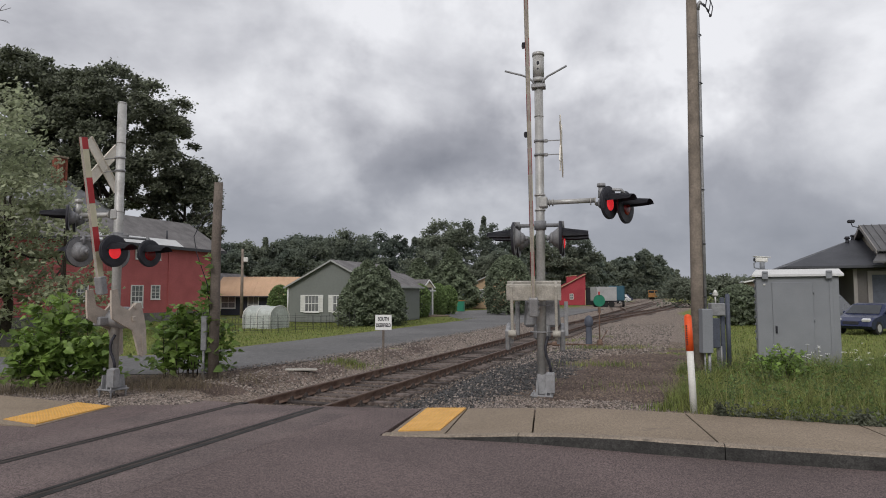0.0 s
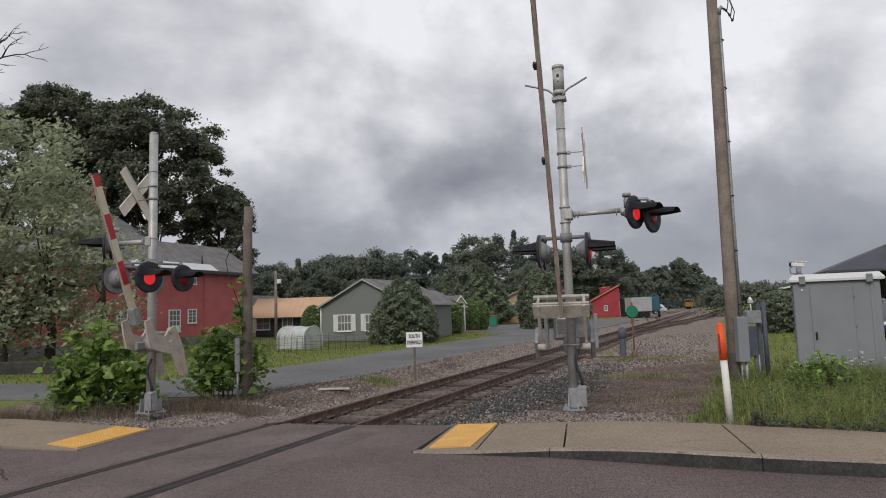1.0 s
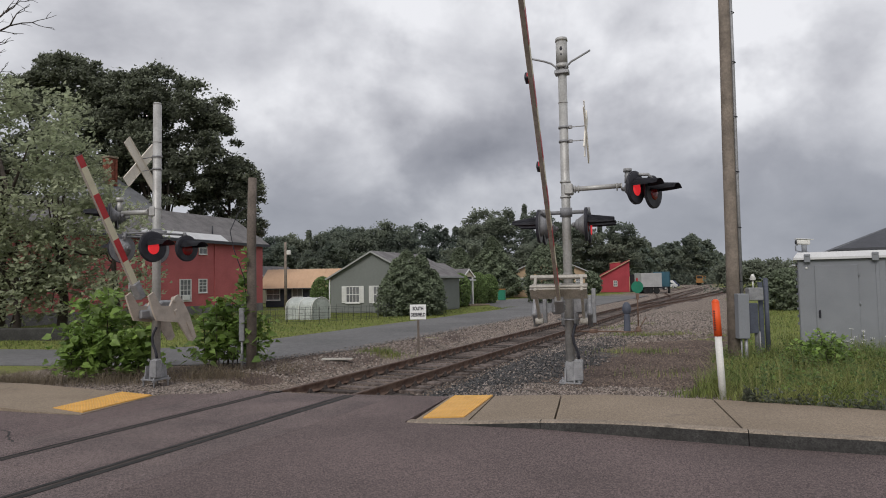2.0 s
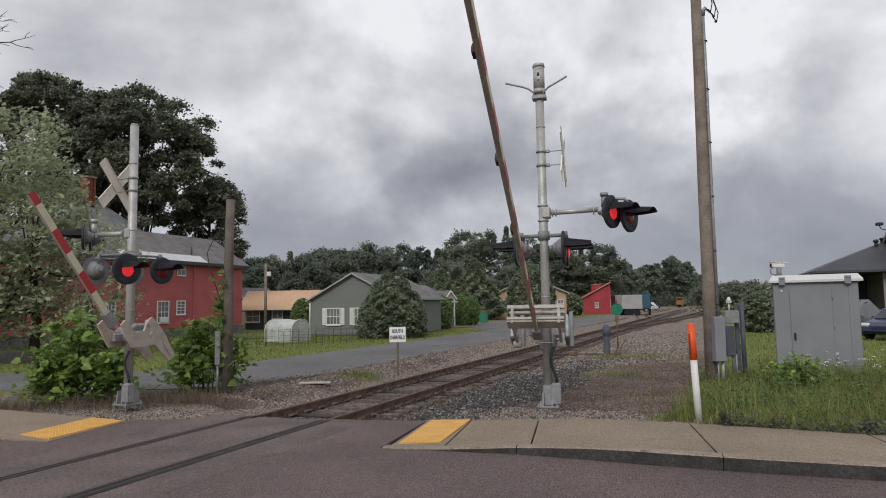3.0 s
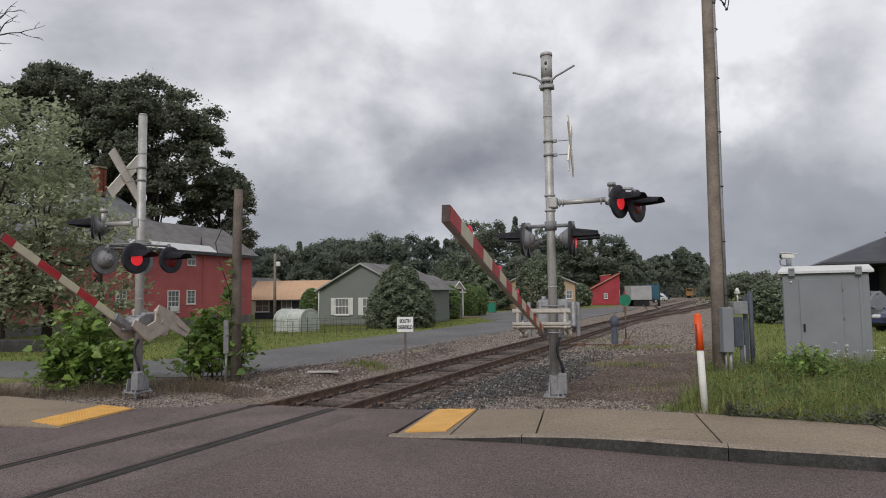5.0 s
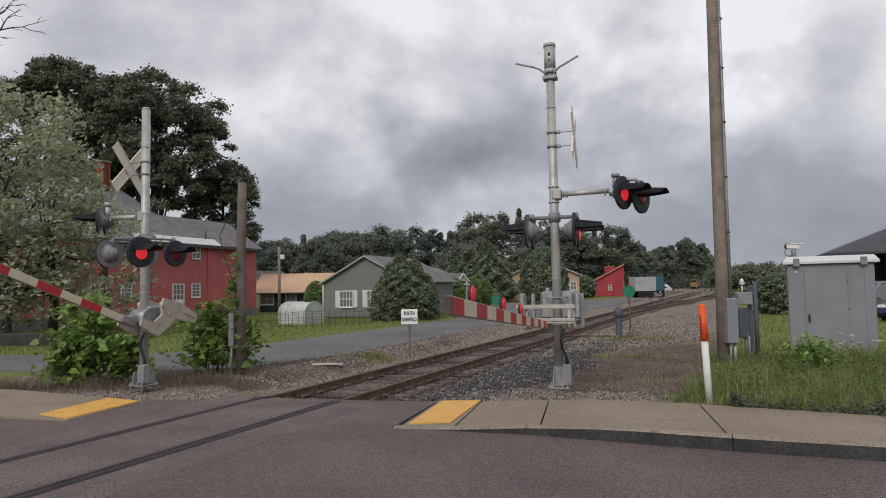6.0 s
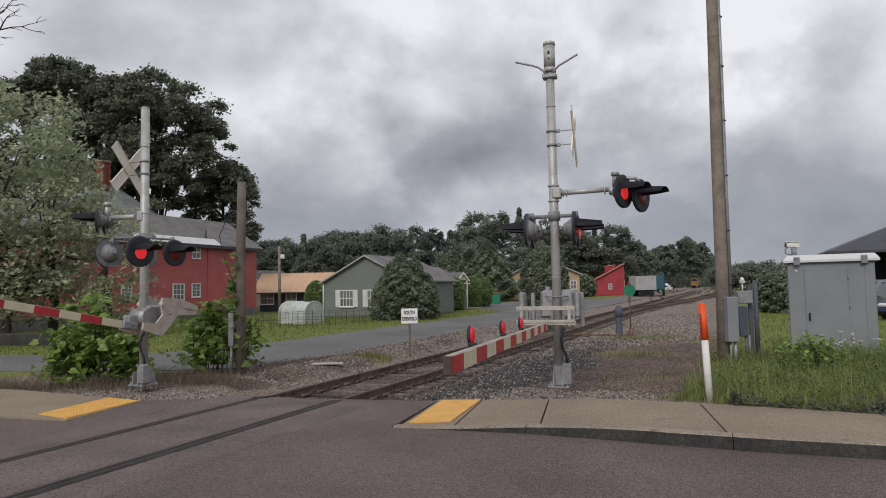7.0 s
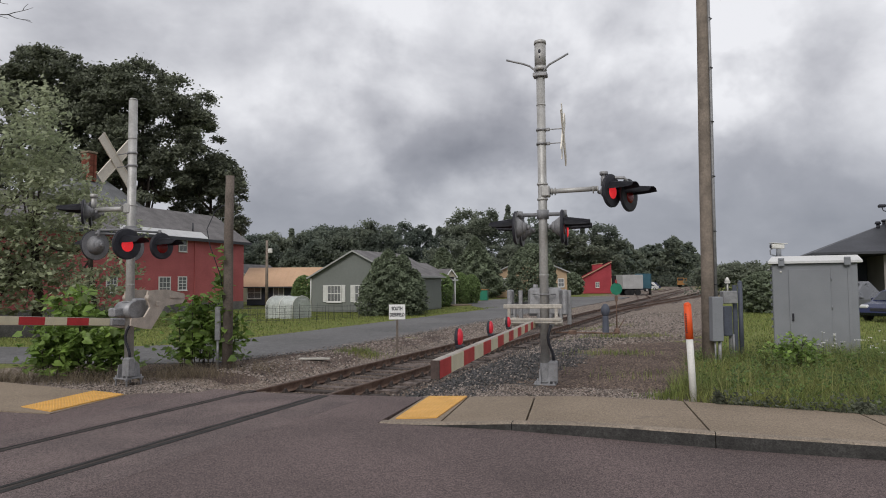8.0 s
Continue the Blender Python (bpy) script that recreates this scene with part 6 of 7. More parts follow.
def station():
    """Dark hip-roofed building; local x runs along its front, y away from it."""
    t = thing("station_building", pose(22.6, 38.9, 0, 0, 0, -math.degrees(HEAD)), "grey building with dark hipped roof and metal gable", "building")
    wide, deep, eave, ridge = 22.0, 12.0, 3.6, 6.06

    def block(name, x0, x1, y0, y1, z0, z1, mat, label="", parent=None, bev=0.0):
        bm = bmesh.new()
        box(bm, x1 - x0, y1 - y0, z1 - z0, ((x0 + x1) / 2, (y0 + y1) / 2, (z0 + z1) / 2), bev=bev)
        return part(name, bm, mat, parent or t, label)

    def slab_of(name, verts, mat, label="", thick=0.14):
        bm = bmesh.new()
        a = [bm.verts.new(v) for v in verts]
        b_ = [bm.verts.new((v[0], v[1], v[2] - thick)) for v in verts]
        bm.faces.new(a), bm.faces.new(b_[::-1])
        for i in range(len(a)):
            bm.faces.new((a[i], a[(i + 1) % len(a)], b_[(i + 1) % len(a)], b_[i]))
        bmesh.ops.recalc_face_normals(bm, faces=bm.faces[:])
        return part(name, bm, mat, t, label)

    block("wall", 3.9, wide - 0.6, 0.9, deep - 0.6, 0.0, eave - 0.16, GREYSIDING2, "taupe grey wall")
    block("rear_wall", 0.6, 3.88, 6.0, 6.2, 0.0, eave - 0.16, NAVY, "dark wall behind the open canopy")
    block("corner_board", 3.78, 3.98, 0.80, 0.92, 0.0, eave - 0.17, TAUPETRIM, "taupe corner board")
    for y in (0.5, 6.6):
        block("canopy_post", 0.5, 0.68, y, y + 0.18, 0.0, eave - 0.17, GREYSIDING2, "taupe canopy post")
    r = ridge
    slab_of("roof_slope", [(0, 0, eave), (wide, 0, eave), (wide - 6, 6, r), (6, 6, r)], DARKROOF, "dark shingle roof slope")
    slab_of("roof_slope", [(0, deep, eave), (0, 0, eave), (6, 6, r)], DARKROOF, "dark shingle hip")
    slab_of("roof_slope", [(wide, deep, eave), (0, deep, eave), (6, 6, r), (wide - 6, 6, r)], DARKROOF)
    slab_of("roof_slope", [(wide, 0, eave), (wide, deep, eave), (wide - 6, 6, r)], DARKROOF)
    # soffit in near black, the recess's shade put into its colour
    block("ceiling_panel", 0.1, wide - 0.1, 0.1, deep - 0.1, eave - 0.19, eave - 0.15, DARK, "canopy soffit coloured dark for the shade under it")
    for x, y, h in ((4.2, 4.0, 0.42), (4.7, 4.8, 0.30), (5.1, 5.3, 0.30)):
        bm = bmesh.new()
        z = eave + 0.41 * min(x, y)
        rod(bm, (x, y, z - 0.1), (x, y, z + h * 0.6), 0.10, 0.10, 10)
        rod(bm, (x, y, z + h * 0.6), (x, y, z + h), 0.19, 0.12, 10)
        part("roof_vent", bm, BLACK, t, "dark roof vent")
    # cross gable with a metal roof; its end faces along the front
    foot, top, x0, x1, y1 = 4.55, 6.2, 5.2, 16.0, 6.6
    bm = bmesh.new()
    tri = [(0.0, foot), (y1, foot), (y1 / 2, top)]
    a = [bm.verts.new((x0, y, z)) for y, z in tri]
    b_ = [bm.verts.new((x1, y, z)) for y, z in tri]
    bm.faces.new(a), bm.faces.new(b_[::-1])
    for i in range(3):
        bm.faces.new((a[i], b_[i], b_[(i + 1) % 3], a[(i + 1) % 3]))
    bmesh.ops.recalc_face_normals(bm, faces=bm.faces[:])
    part("gable", bm, BEIGEGABLE, t, "beige gable end")
    block("gable_wall", x0 + 0.02, x1, 0.02, y1 - 0.02, eave - 0.1, foot, GREYSIDING2)
    fall = (top - foot) / (y1 / 2)
    for s_ in (-1, 1):
        y_low = y1 / 2 + s_ * (y1 / 2 + 0.35)
        z_low = top - fall * (y1 / 2 + 0.35)
        slab_of("gable_roof_slope", [(x0 - 0.4, y_low, z_low + 0.12), (x1, y_low, z_low + 0.12), (x1, y1 / 2, top + 0.12), (x0 - 0.4, y1 / 2, top + 0.12)], METALROOF, "standing seam metal slope", 0.10)
        slab_of("barge_board", [(x0 - 0.46, y_low, z_low + 0.14), (x0 - 0.41, y_low, z_low + 0.14), (x0 - 0.41, y1 / 2, top + 0.14), (x0 - 0.46, y1 / 2, top + 0.14)], TAUPETRIM, "taupe barge board", 0.24)
        if s_ < 0:
            for k in range(26):
                x = x0 - 0.2 + 0.42 * k
                slab_of("roof_seam", [(x, y_low, z_low + 0.17), (x + 0.03, y_low, z_low + 0.17), (x + 0.03, y1 / 2, top + 0.17), (x, y1 / 2, top + 0.17)], METALROOF, "", 0.05)
    # metal skirt roof below the gable
    slab_of("skirt_roof", [(4.4, -1.1, 3.80), (x1, -1.1, 3.80), (x1, 0.3, 4.50), (5.1, 0.3, 4.50)], METALROOF, "metal skirt roof", 0.10)
    for k in range(24):
        x = 5.2 + 0.42 * k
        slab_of("roof_seam", [(x, -1.1, 3.85), (x + 0.03, -1.1, 3.85), (x + 0.03, 0.3, 4.55), (x, 0.3, 4.55)], METALROOF, "", 0.05)
    dr = block("door", 4.75, 6.25, 0.84, 0.91, 0.0, 3.05, BLUEGREY, "tall dark grey door")
    block("door_frame", 4.52, 4.75, 0.80, 0.92, 0.0, 3.28, TAUPETRIM, "taupe door frame", dr)
    block("door_frame", 6.25, 6.48, 0.80, 0.92, 0.0, 3.28, TAUPETRIM, "", dr)
    block("door_frame", 4.752, 6.248, 0.80, 0.92, 3.05, 3.28, TAUPETRIM, "", dr)
    bm = bmesh.new()
    ly = y1 / 2
    pipe(bm, [(x0 - 0.44, ly, top - 0.05), (x0 - 0.75, ly + 0.3, top + 0.1), (x0 - 0.80, ly + 0.4, top + 0.32)], 0.03, 8)
    box(bm, 0.42, 0.30, 0.20, (x0 - 0.80, ly + 0.4, top + 0.42), bev=0.05)
    part("flood_lamp", bm, BLACK, t, "black flood lamp on the gable")
    return t


TAUPETRIM = material("taupe_trim", (0.27, 0.25, 0.235), 0.75, var=0.1, scale=2, fine=20, bump=0.05)
METALROOF = material("ribbed_metal_roof", (0.125, 0.122, 0.125), 0.5, 0.2, var=0.15, scale=1, fine=12, bump=0.05)
BEIGEGABLE = material("beige_gable", (0.33, 0.29, 0.235), 0.8, var=0.1, scale=1, fine=14, bump=0.05)
BROWNWALL = material("weathered_brown_wall", (0.20, 0.155, 0.12), 0.85, var=0.2, scale=1, fine=14, bump=0.1)
GREYSIDING2 = material("taupe_siding", (0.125, 0.115, 0.11), 0.8, var=0.12, scale=0.6, fine=12, bump=0.05)
station()
low_house("far_shed", (34.3, 60.0, 0), -24, 5.0, 6.0, 3.1, 0.5, BROWNWALL, SHINGLE, "small brown shed among bushes")


# ---- garden things ----
def greenhouse():
    t = thing("greenhouse", pose(-9.1, 38.2, -0.04, 0, 0, -27), "small hoop greenhouse with white plastic cover", "greenhouse")
    bm = bmesh.new()
    w, l, h = 1.7, 1.95, 1.30
    prof = [(-w / 2, 0)] + [(-w / 2 * math.cos(a), 0.72 + (h - 0.72) * math.sin(a)) for a in np.linspace(0.05, math.pi - 0.05, 9)] + [(w / 2, 0)]
    sect = []
    for y in (0, 0.3, 0.65, 0.98, 1.3, 1.65, l):
        sect.append([bm.verts.new((y - l / 2 + 0.03 * math.sin(5 * z), x, z * (1 + 0.02 * math.sin(3 * y)))) for x, z in prof])
    for a, b_ in zip(sect, sect[1:]):
        for i in range(len(prof) - 1):
            bm.faces.new((a[i], a[i + 1], b_[i + 1], b_[i])).smooth = True
    bm.faces.new(sect[0]), bm.faces.new(sect[-1][::-1])
    bmesh.ops.recalc_face_normals(bm, faces=bm.faces[:])
    part("cover", bm, PLASTIC, t)
    for y in (-l / 2 - 0.01, 0, l / 2 + 0.01):
        bm = bmesh.new()
        pipe(bm, [(y, x * 1.01, z * 1.01) for x, z in prof], 0.02, 6)
        part("hoop", bm, WHITE, t)
    bm = bmesh.new()
    box(bm, 0.03, 0.8, 1.1, (l / 2 + 0.02, 0, 0.55), bev=0.01)
    part("door_flap", bm, PLASTIC, t, "plastic door flap")


greenhouse()


def fence():
    t = thing("garden_fence", Matrix(), "low dark wire garden fence round a vegetable bed", "fence")
    corners = [Vector((-10.3, 33.0, 0)), Vector((-6.9, 33.3, 0)), Vector((-3.9, 37.6, 0)), Vector((-8.6, 36.6, 0)), Vector((-10.3, 33.0, 0))]
    for (a, b_), n in zip(zip(corners, corners[1:]), (8, 11, 10, 8)):
        for k in range(n):
            p = a + (b_ - a) * ((k + random.uniform(-0.12, 0.12)) / n)
            tall = random.uniform(0.72, 0.90)
            bm = bmesh.new()
            rod(bm, (p.x, p.y, -0.1), (p.x + random.uniform(-0.03, 0.03), p.y, tall), 0.010, 0.009, 6)
            part("post", bm, WIRE, t)
        for z in (0.10, 0.40, 0.72):
            bm = bmesh.new()
            rod(bm, a + Vector((0, 0, z)), b_ + Vector((0, 0, z)), 0.007, 0.007, 5)
            part("rail", bm, WIRE, t)


fence()


def far_pole():
    t = thing("street_light_pole", pose(-14.9, 55.0, -0.05), "thin grey wooden pole with a small light", "street light")
    bm = bmesh.new()
    rod(bm, (0, 0, 0), (0, 0, 5.8), 0.14, 0.10, 10)
    part("pole", bm, WOODPOLE, t)
    bm = bmesh.new()
    box(bm, 0.35, 0.25, 0.40, (0.28, 0, 4.9), bev=0.05)
    part("light_head", bm, WHITE, t, "white light head")


far_pole()


def bins():
    t = thing("dumpster", pose(4.75, 70.5, 0, 0, 0, -15), "green bin with a yellow lid at the lot's edge", "bin")
    bm = bmesh.new()
    box(bm, 0.8, 0.8, 1.1, (0, 0, 0.6), bev=0.04)
    part("body", bm, GREENSIGN, t)
    bm = bmesh.new()
    box(bm, 0.86, 0.86, 0.12, (0, 0, 1.21), bev=0.03)
    part("lid", bm, VEHICLE, t, "yellow lid")


bins()
bm = bmesh.new()
box(bm, 9.0, 0.4, 0.55, (0, 0, 0.22), bev=0.04)
wall_low = new("low_wall", mesh_of(bm, KERB))
wall_low.matrix_basis = pose(-19.0, 25.6, -0.05, 0, 0, -4)
tagged(wall_low, "low grey stone garden wall in the shade of trees", "wall")
bm = bmesh.new()
box(bm, 0.80, 0.20, 0.04, (0, 0, 0.0), (2, 0, 0), bev=0.012)
slab = new("stone_slab", mesh_of(bm, DIRTYCREAM))
slab.matrix_basis = pose(-3.45, 16.9, -0.02, 0, 1, 6)
tagged(slab, "pale flat stone slab lying on the gravel", "stone")


# ---- plants ----
rng = np.random.default_rng(7)


def leaf_quads(pts, size, spread=0.35, up=0.7):
    """A diamond leaf at each point, turned at random."""
    n = len(pts)
    nrm = rng.normal(size=(n, 3))
    nrm[:, 2] = np.abs(nrm[:, 2]) + up * 0.7
    nrm += np.array([-0.25, -0.65, 0.0]) * up      # leaves turn towards the light
    nrm /= np.linalg.norm(nrm, axis=1)[:, None]
    a = np.cross(nrm, rng.normal(size=(n, 3)))
    a /= np.linalg.norm(a, axis=1)[:, None] + 1e-9
    b_ = np.cross(nrm, a)
    s = size * (1 + spread * rng.uniform(-1, 1, size=(n, 1)))
    drop = nrm * s * 0.12
    v = np.stack([pts - a * s * 0.62, pts + b_ * s * 0.36 - drop, pts + a * s * 0.62, pts - b_ * s * 0.36 - drop], 1).reshape(-1, 3)
    return v, np.arange(4 * n).reshape(n, 4)


def clumps(centres, radii, per, squash=0.8, shell=0.25):
    """Points spread over balls, thicker at their upper skin."""
    out = []
    for c, r in zip(centres, radii):
        k = max(4, int(per * r * r))
        d = rng.normal(size=(k, 3))
        d /= np.linalg.norm(d, axis=1)[:, None]
        d[:, 2] = np.where(d[:, 2] < -0.5, -d[:, 2] * 0.6, d[:, 2])
        rr = r * (shell + (1 - shell) * rng.uniform(0, 1, size=(k, 1)) ** 0.6) * (1 + 0.28 * np.abs(rng.normal(size=(k, 1))))
        out.append(c + d * rr * np.array([1, 1, squash]))
    return np.concatenate(out)


def crown_lobes(n, rx, ry, rz, lobe, inner=0.45, low=False):
    """Lobe centres through an ellipsoid, most of them near its skin."""
    d = rng.normal(size=(n, 3))
    d /= np.linalg.norm(d, axis=1)[:, None]
    if not low:
        d[:, 2] = np.where(d[:, 2] < -0.55, -d[:, 2], d[:, 2])
    k = inner + (1 - inner) * rng.uniform(0, 1, size=(n, 1)) ** 0.5
    return d * k * np.array([rx, ry, rz]), lobe * rng.uniform(0.6, 1.3, size=n)


def broadleaf(name, x, y, h, rx, ry, crown_h, label, mats, lobes, lobe, per, leaf, trunk=0.4, inner=0.45, limbs=9, lean=(0, 0), group="", low=False):
    """A tree: tapered trunk, limbs and a crown of leaf clumps."""
    t = thing(name, pose(x, y, -0.1), label, "tree", group)
    cz = h - crown_h / 2
    cen, rad = crown_lobes(lobes, rx, ry, crown_h / 2, lobe, inner=inner, low=low)
    cen = cen + np.array([lean[0], lean[1], cz])
    bm = bmesh.new()
    pipe(bm, [(0, 0, 0), (lean[0] * 0.2 + 0.1, 0.05, h * 0.2), (lean[0] * 0.5 - 0.1, 0, h * 0.45), (lean[0], lean[1], h * 0.8)], [trunk * 1.25, trunk, trunk * 0.7, trunk * 0.15], 10)
    part("trunk", bm, BARK, t, "dark bark trunk")
    for k in range(limbs):
        c = cen[k % len(cen)]
        z0 = h * (0.22 + 0.45 * (k / limbs))
        p0 = Vector((lean[0] * z0 / h, lean[1] * z0 / h, z0))
        p1 = Vector(c)
        mid_ = (p0 + p1) / 2 + Vector((0, 0, -0.06 * h * (k % 3) / 3))
        bm = bmesh.new()
        pipe(bm, [p0, mid_, p1], [trunk * 0.42, trunk * 0.25, trunk * 0.05], 6)
        part("limb", bm, BARK, t)
    pts = clumps(cen, rad, per)
    v, f = leaf_quads(pts, leaf)
    crown = soup("crown", v, f, mats, index=None if not isinstance(mats, (list, tuple)) else (rng.uniform(size=len(f)) < 0.35).astype(int))
    crown.parent = t
    return t


# the tall dark tree behind the red house, and lower neighbours
broadleaf("tall_maple", -28.0, 60.0, 22.8, 7.6, 6.5, 17.5, "tall dark broadleaf tree with an open crown behind the house", LEAF, 280, 0.85, 340, 0.28, 0.5, inner=0.35, limbs=30)
broadleaf("maple", -22.2, 62.0, 14.6, 3.4, 3.4, 10.0, "dark broadleaf tree beside the tall one", LEAF, 120, 0.7, 420, 0.26, 0.35, limbs=12)
broadleaf("maple", -36.5, 60.0, 24.6, 7.2, 6.0, 19.5, "dark broadleaf tree with a rounded crown", LEAF, 190, 0.9, 260, 0.32, 0.5, limbs=14)
# the paler trees that hang over the left of the street
broadleaf("silver_maple", -20.6, 28.0, 12.2, 4.4, 4.0, 11.6, "large grey-green tree hanging over the lawn", LEAFMID, 180, 0.75, 125, 0.21, 0.30, inner=0.5, limbs=24, low=True)
broadleaf("silver_maple", -17.9, 28.4, 8.0, 2.4, 2.6, 7.8, "grey-green tree with drooping branches", LEAFMID, 110, 0.58, 95, 0.20, 0.18, inner=0.45, limbs=16, low=True)
broadleaf("silver_maple", -15.7, 28.8, 6.6, 1.9, 2.0, 6.3, "lower grey-green tree with drooping branches", LEAFMID, 90, 0.50, 110, 0.19, 0.12, inner=0.45, limbs=14, low=True)
broadleaf("silver_maple", -19.0, 27.0, 5.4, 2.6, 1.8, 5.2, "low grey-green tree over the garden wall", LEAFMID, 70, 0.52, 95, 0.20, 0.14, inner=0.45, limbs=12, low=True)
broadleaf("silver_maple", -25.5, 27.0, 12.5, 4.5, 4.0, 11.0, "grey-green tree at the lawn's edge", LEAFMID, 110, 0.9, 170, 0.22, 0.35, limbs=9)


def dead_tree():
    t = thing("dead_tree", pose(-16.15, 20.5, -0.1), "bare dead branches of a leafless tree", "tree")
    bm = bmesh.new()
    pipe(bm, [(-1.5, 0, 0), (-1.4, 0, 4), (-1.1, 0, 8.0), (-0.4, 0, 9.6)], [0.28, 0.22, 0.14, 0.09], 8)

    def twig(p, d, n, r):
        if n == 0 or r < 0.006:
            return
        q = p + d
        pipe(bm, [p, (p + q) / 2 + Vector(rng.normal(size=3)) * d.length * 0.07, q], [r, r * 0.8, r * 0.6], 5)
        for k in range(2 if n > 1 else 1):
            e = d * float(rng.uniform(0.55, 0.85))
            e.rotate(Euler(tuple(rng.uniform(-0.65, 0.65, size=3))))
            twig(q, e, n - 1, r * 0.62)
        e = d * 0.5
        e.rotate(Euler((0, float(rng.uniform(-1.1, 1.1)), 0.5)))
        twig((p + q) / 2, e, n - 2, r * 0.45)
    for p0, d0, r0 in (((-0.4, 0, 9.6), (0.75, 0.1, 0.9), 0.07), ((-0.75, 0, 8.6), (0.9, -0.1, 0.25), 0.06), ((-0.5, 0, 9.3), (0.5, 0.4, 1.0), 0.05), ((-1.1, 0, 8.0), (0.8, 0.2, 0.5), 0.06)):
        twig(Vector(p0), Vector(d0), 5, r0)
    part("branches", bm, BARK, t)


dead_tree()


def evergreen(name, x, y, h, r, label, mat, n, leaf, power=0.8, base=0.03, lump=0.12, egg=0.0, spires=()):
    """A dense conical or egg-shaped evergreen of small sprays with an uneven skin."""
    t = thing(name, pose(x, y, -0.08), label, "shrub" if h < 4.5 else "tree")
    bm = bmesh.new()
    rod(bm, (0, 0, 0), (0, 0, h * 0.85), r * 0.10, r * 0.02, 8)
    part("trunk", bm, BARK, t)
    zz = rng.uniform(0, 1, size=n) ** 0.85
    if egg:
        prof = np.clip(np.sqrt(np.clip(1 - ((zz - egg) / np.where(zz > egg, 1.0 - egg, egg + 0.18)) ** 2, 0.0, 1)), 0.03, 1)
    else:
        prof = np.clip((1 - zz) ** power * (0.55 + 0.45 * smooth(0.0, 0.15, zz)) * 1.1, 0.02, 1.1)
    ang = rng.uniform(0, math.tau, size=n)
    skin = rng.uniform(0.62, 1.0, size=n) ** 0.5
    bumps = 1 + lump * (np.sin(ang * 5 + zz * 17) + np.sin(ang * 9 - zz * 29 + 1.0)) * 0.7
    rr = r * prof * skin * bumps
    pts = np.stack([rr * np.cos(ang), rr * np.sin(ang), base * h + zz * h * (1 - base)], -1)
    for dx, dy, hh, r2 in spires:      # side leaders that break the outline
        k = int(n * 0.30 * hh / h)
        z2 = rng.uniform(0.02, 1, size=k) ** 0.85
        a2 = rng.uniform(0, math.tau, size=k)
        q2 = r2 * np.clip(np.minimum(1.0, 0.55 + 2.2 * z2) * (1 - z2) ** 0.5, 0.03, 1) * rng.uniform(0.5, 1.0, size=k) ** 0.5
        q2 = q2 * (1 + 0.2 * np.sin(a2 * 4 + z2 * 21))
        pts = np.concatenate([pts, np.stack([dx + q2 * np.cos(a2), dy + q2 * np.sin(a2), z2 * hh], -1)])
    v, f = leaf_quads(pts, leaf)
    crown = soup("foliage", v, f, mat)
    crown.parent = t
    return t


evergreen("juniper", -3.15, 41.0, 3.3, 1.75, "broad dark green juniper beside the house", CONIFER, 9000, 0.17, egg=0.34, lump=0.22, spires=((-0.25, 0.0, 4.2, 1.3), (-0.85, 0.1, 3.7, 1.25), (0.65, -0.1, 3.85, 1.35), (0.2, -0.6, 3.2, 1.4), (-1.45, -0.1, 2.5, 0.95), (1.45, 0.1, 2.9, 0.95), (0.9, -0.9, 2.2, 1.2), (-0.8, -0.9, 2.3, 1.2)))
evergreen("clipped_evergreen", 0.08, 55.0, 2.85, 0.95, "clipped rounded evergreen shrub", HEDGE, 4000, 0.16, egg=0.55, lump=0.04)
evergreen("clipped_evergreen", 1.75, 60.0, 3.0, 0.98, "clipped rounded evergreen shrub", HEDGE, 4000, 0.16, egg=0.55, lump=0.04)
evergreen("clipped_evergreen", 2.95, 63.0, 2.85, 0.92, "clipped rounded evergreen shrub", HEDGE, 3500, 0.16, egg=0.55, lump=0.04)
evergreen("clipped_evergreen", -11.3, 53.0, 2.75, 1.0, "clipped rounded evergreen shrub", HEDGE, 3500, 0.17, egg=0.45, lump=0.04)
evergreen("clipped_evergreen", -0.62, 54.0, 1.05, 0.75, "small clipped shrub beside the porch", HEDGE, 1200, 0.14, egg=0.5, lump=0.05)
evergreen("arborvitae", 8.75, 62.0, 5.75, 2.35, "tall conical arborvitae at the lot's edge", CONIFER, 9000, 0.26, egg=0.30, lump=0.08)
evergreen("blue_spruce", 4.6, 84.0, 8.0, 3.9, "tall blue-grey spruce behind the lot", CONIFER, 8000, 0.42, power=0.8, lump=0.2)
evergreen("blue_spruce", 0.4, 92.0, 7.0, 3.6, "blue-grey spruce behind the house", CONIFER, 6000, 0.55, power=0.75, lump=0.2)
evergreen("round_shrub", 20.9, 103.0, 3.6, 2.0, "dark rounded shrub beside the barn", CONIFER, 3000, 0.4, egg=0.45, lump=0.12)
evergreen("round_shrub", 19.9, 39.5, 2.55, 1.45, "dark green rounded shrub on the lawn", CONIFER, 5000, 0.20, egg=0.5, lump=0.14)
evergreen("round_shrub", 21.2, 41.0, 2.1, 1.3, "dark green rounded shrub on the lawn", CONIFER, 3500, 0.20, egg=0.5, lump=0.14)


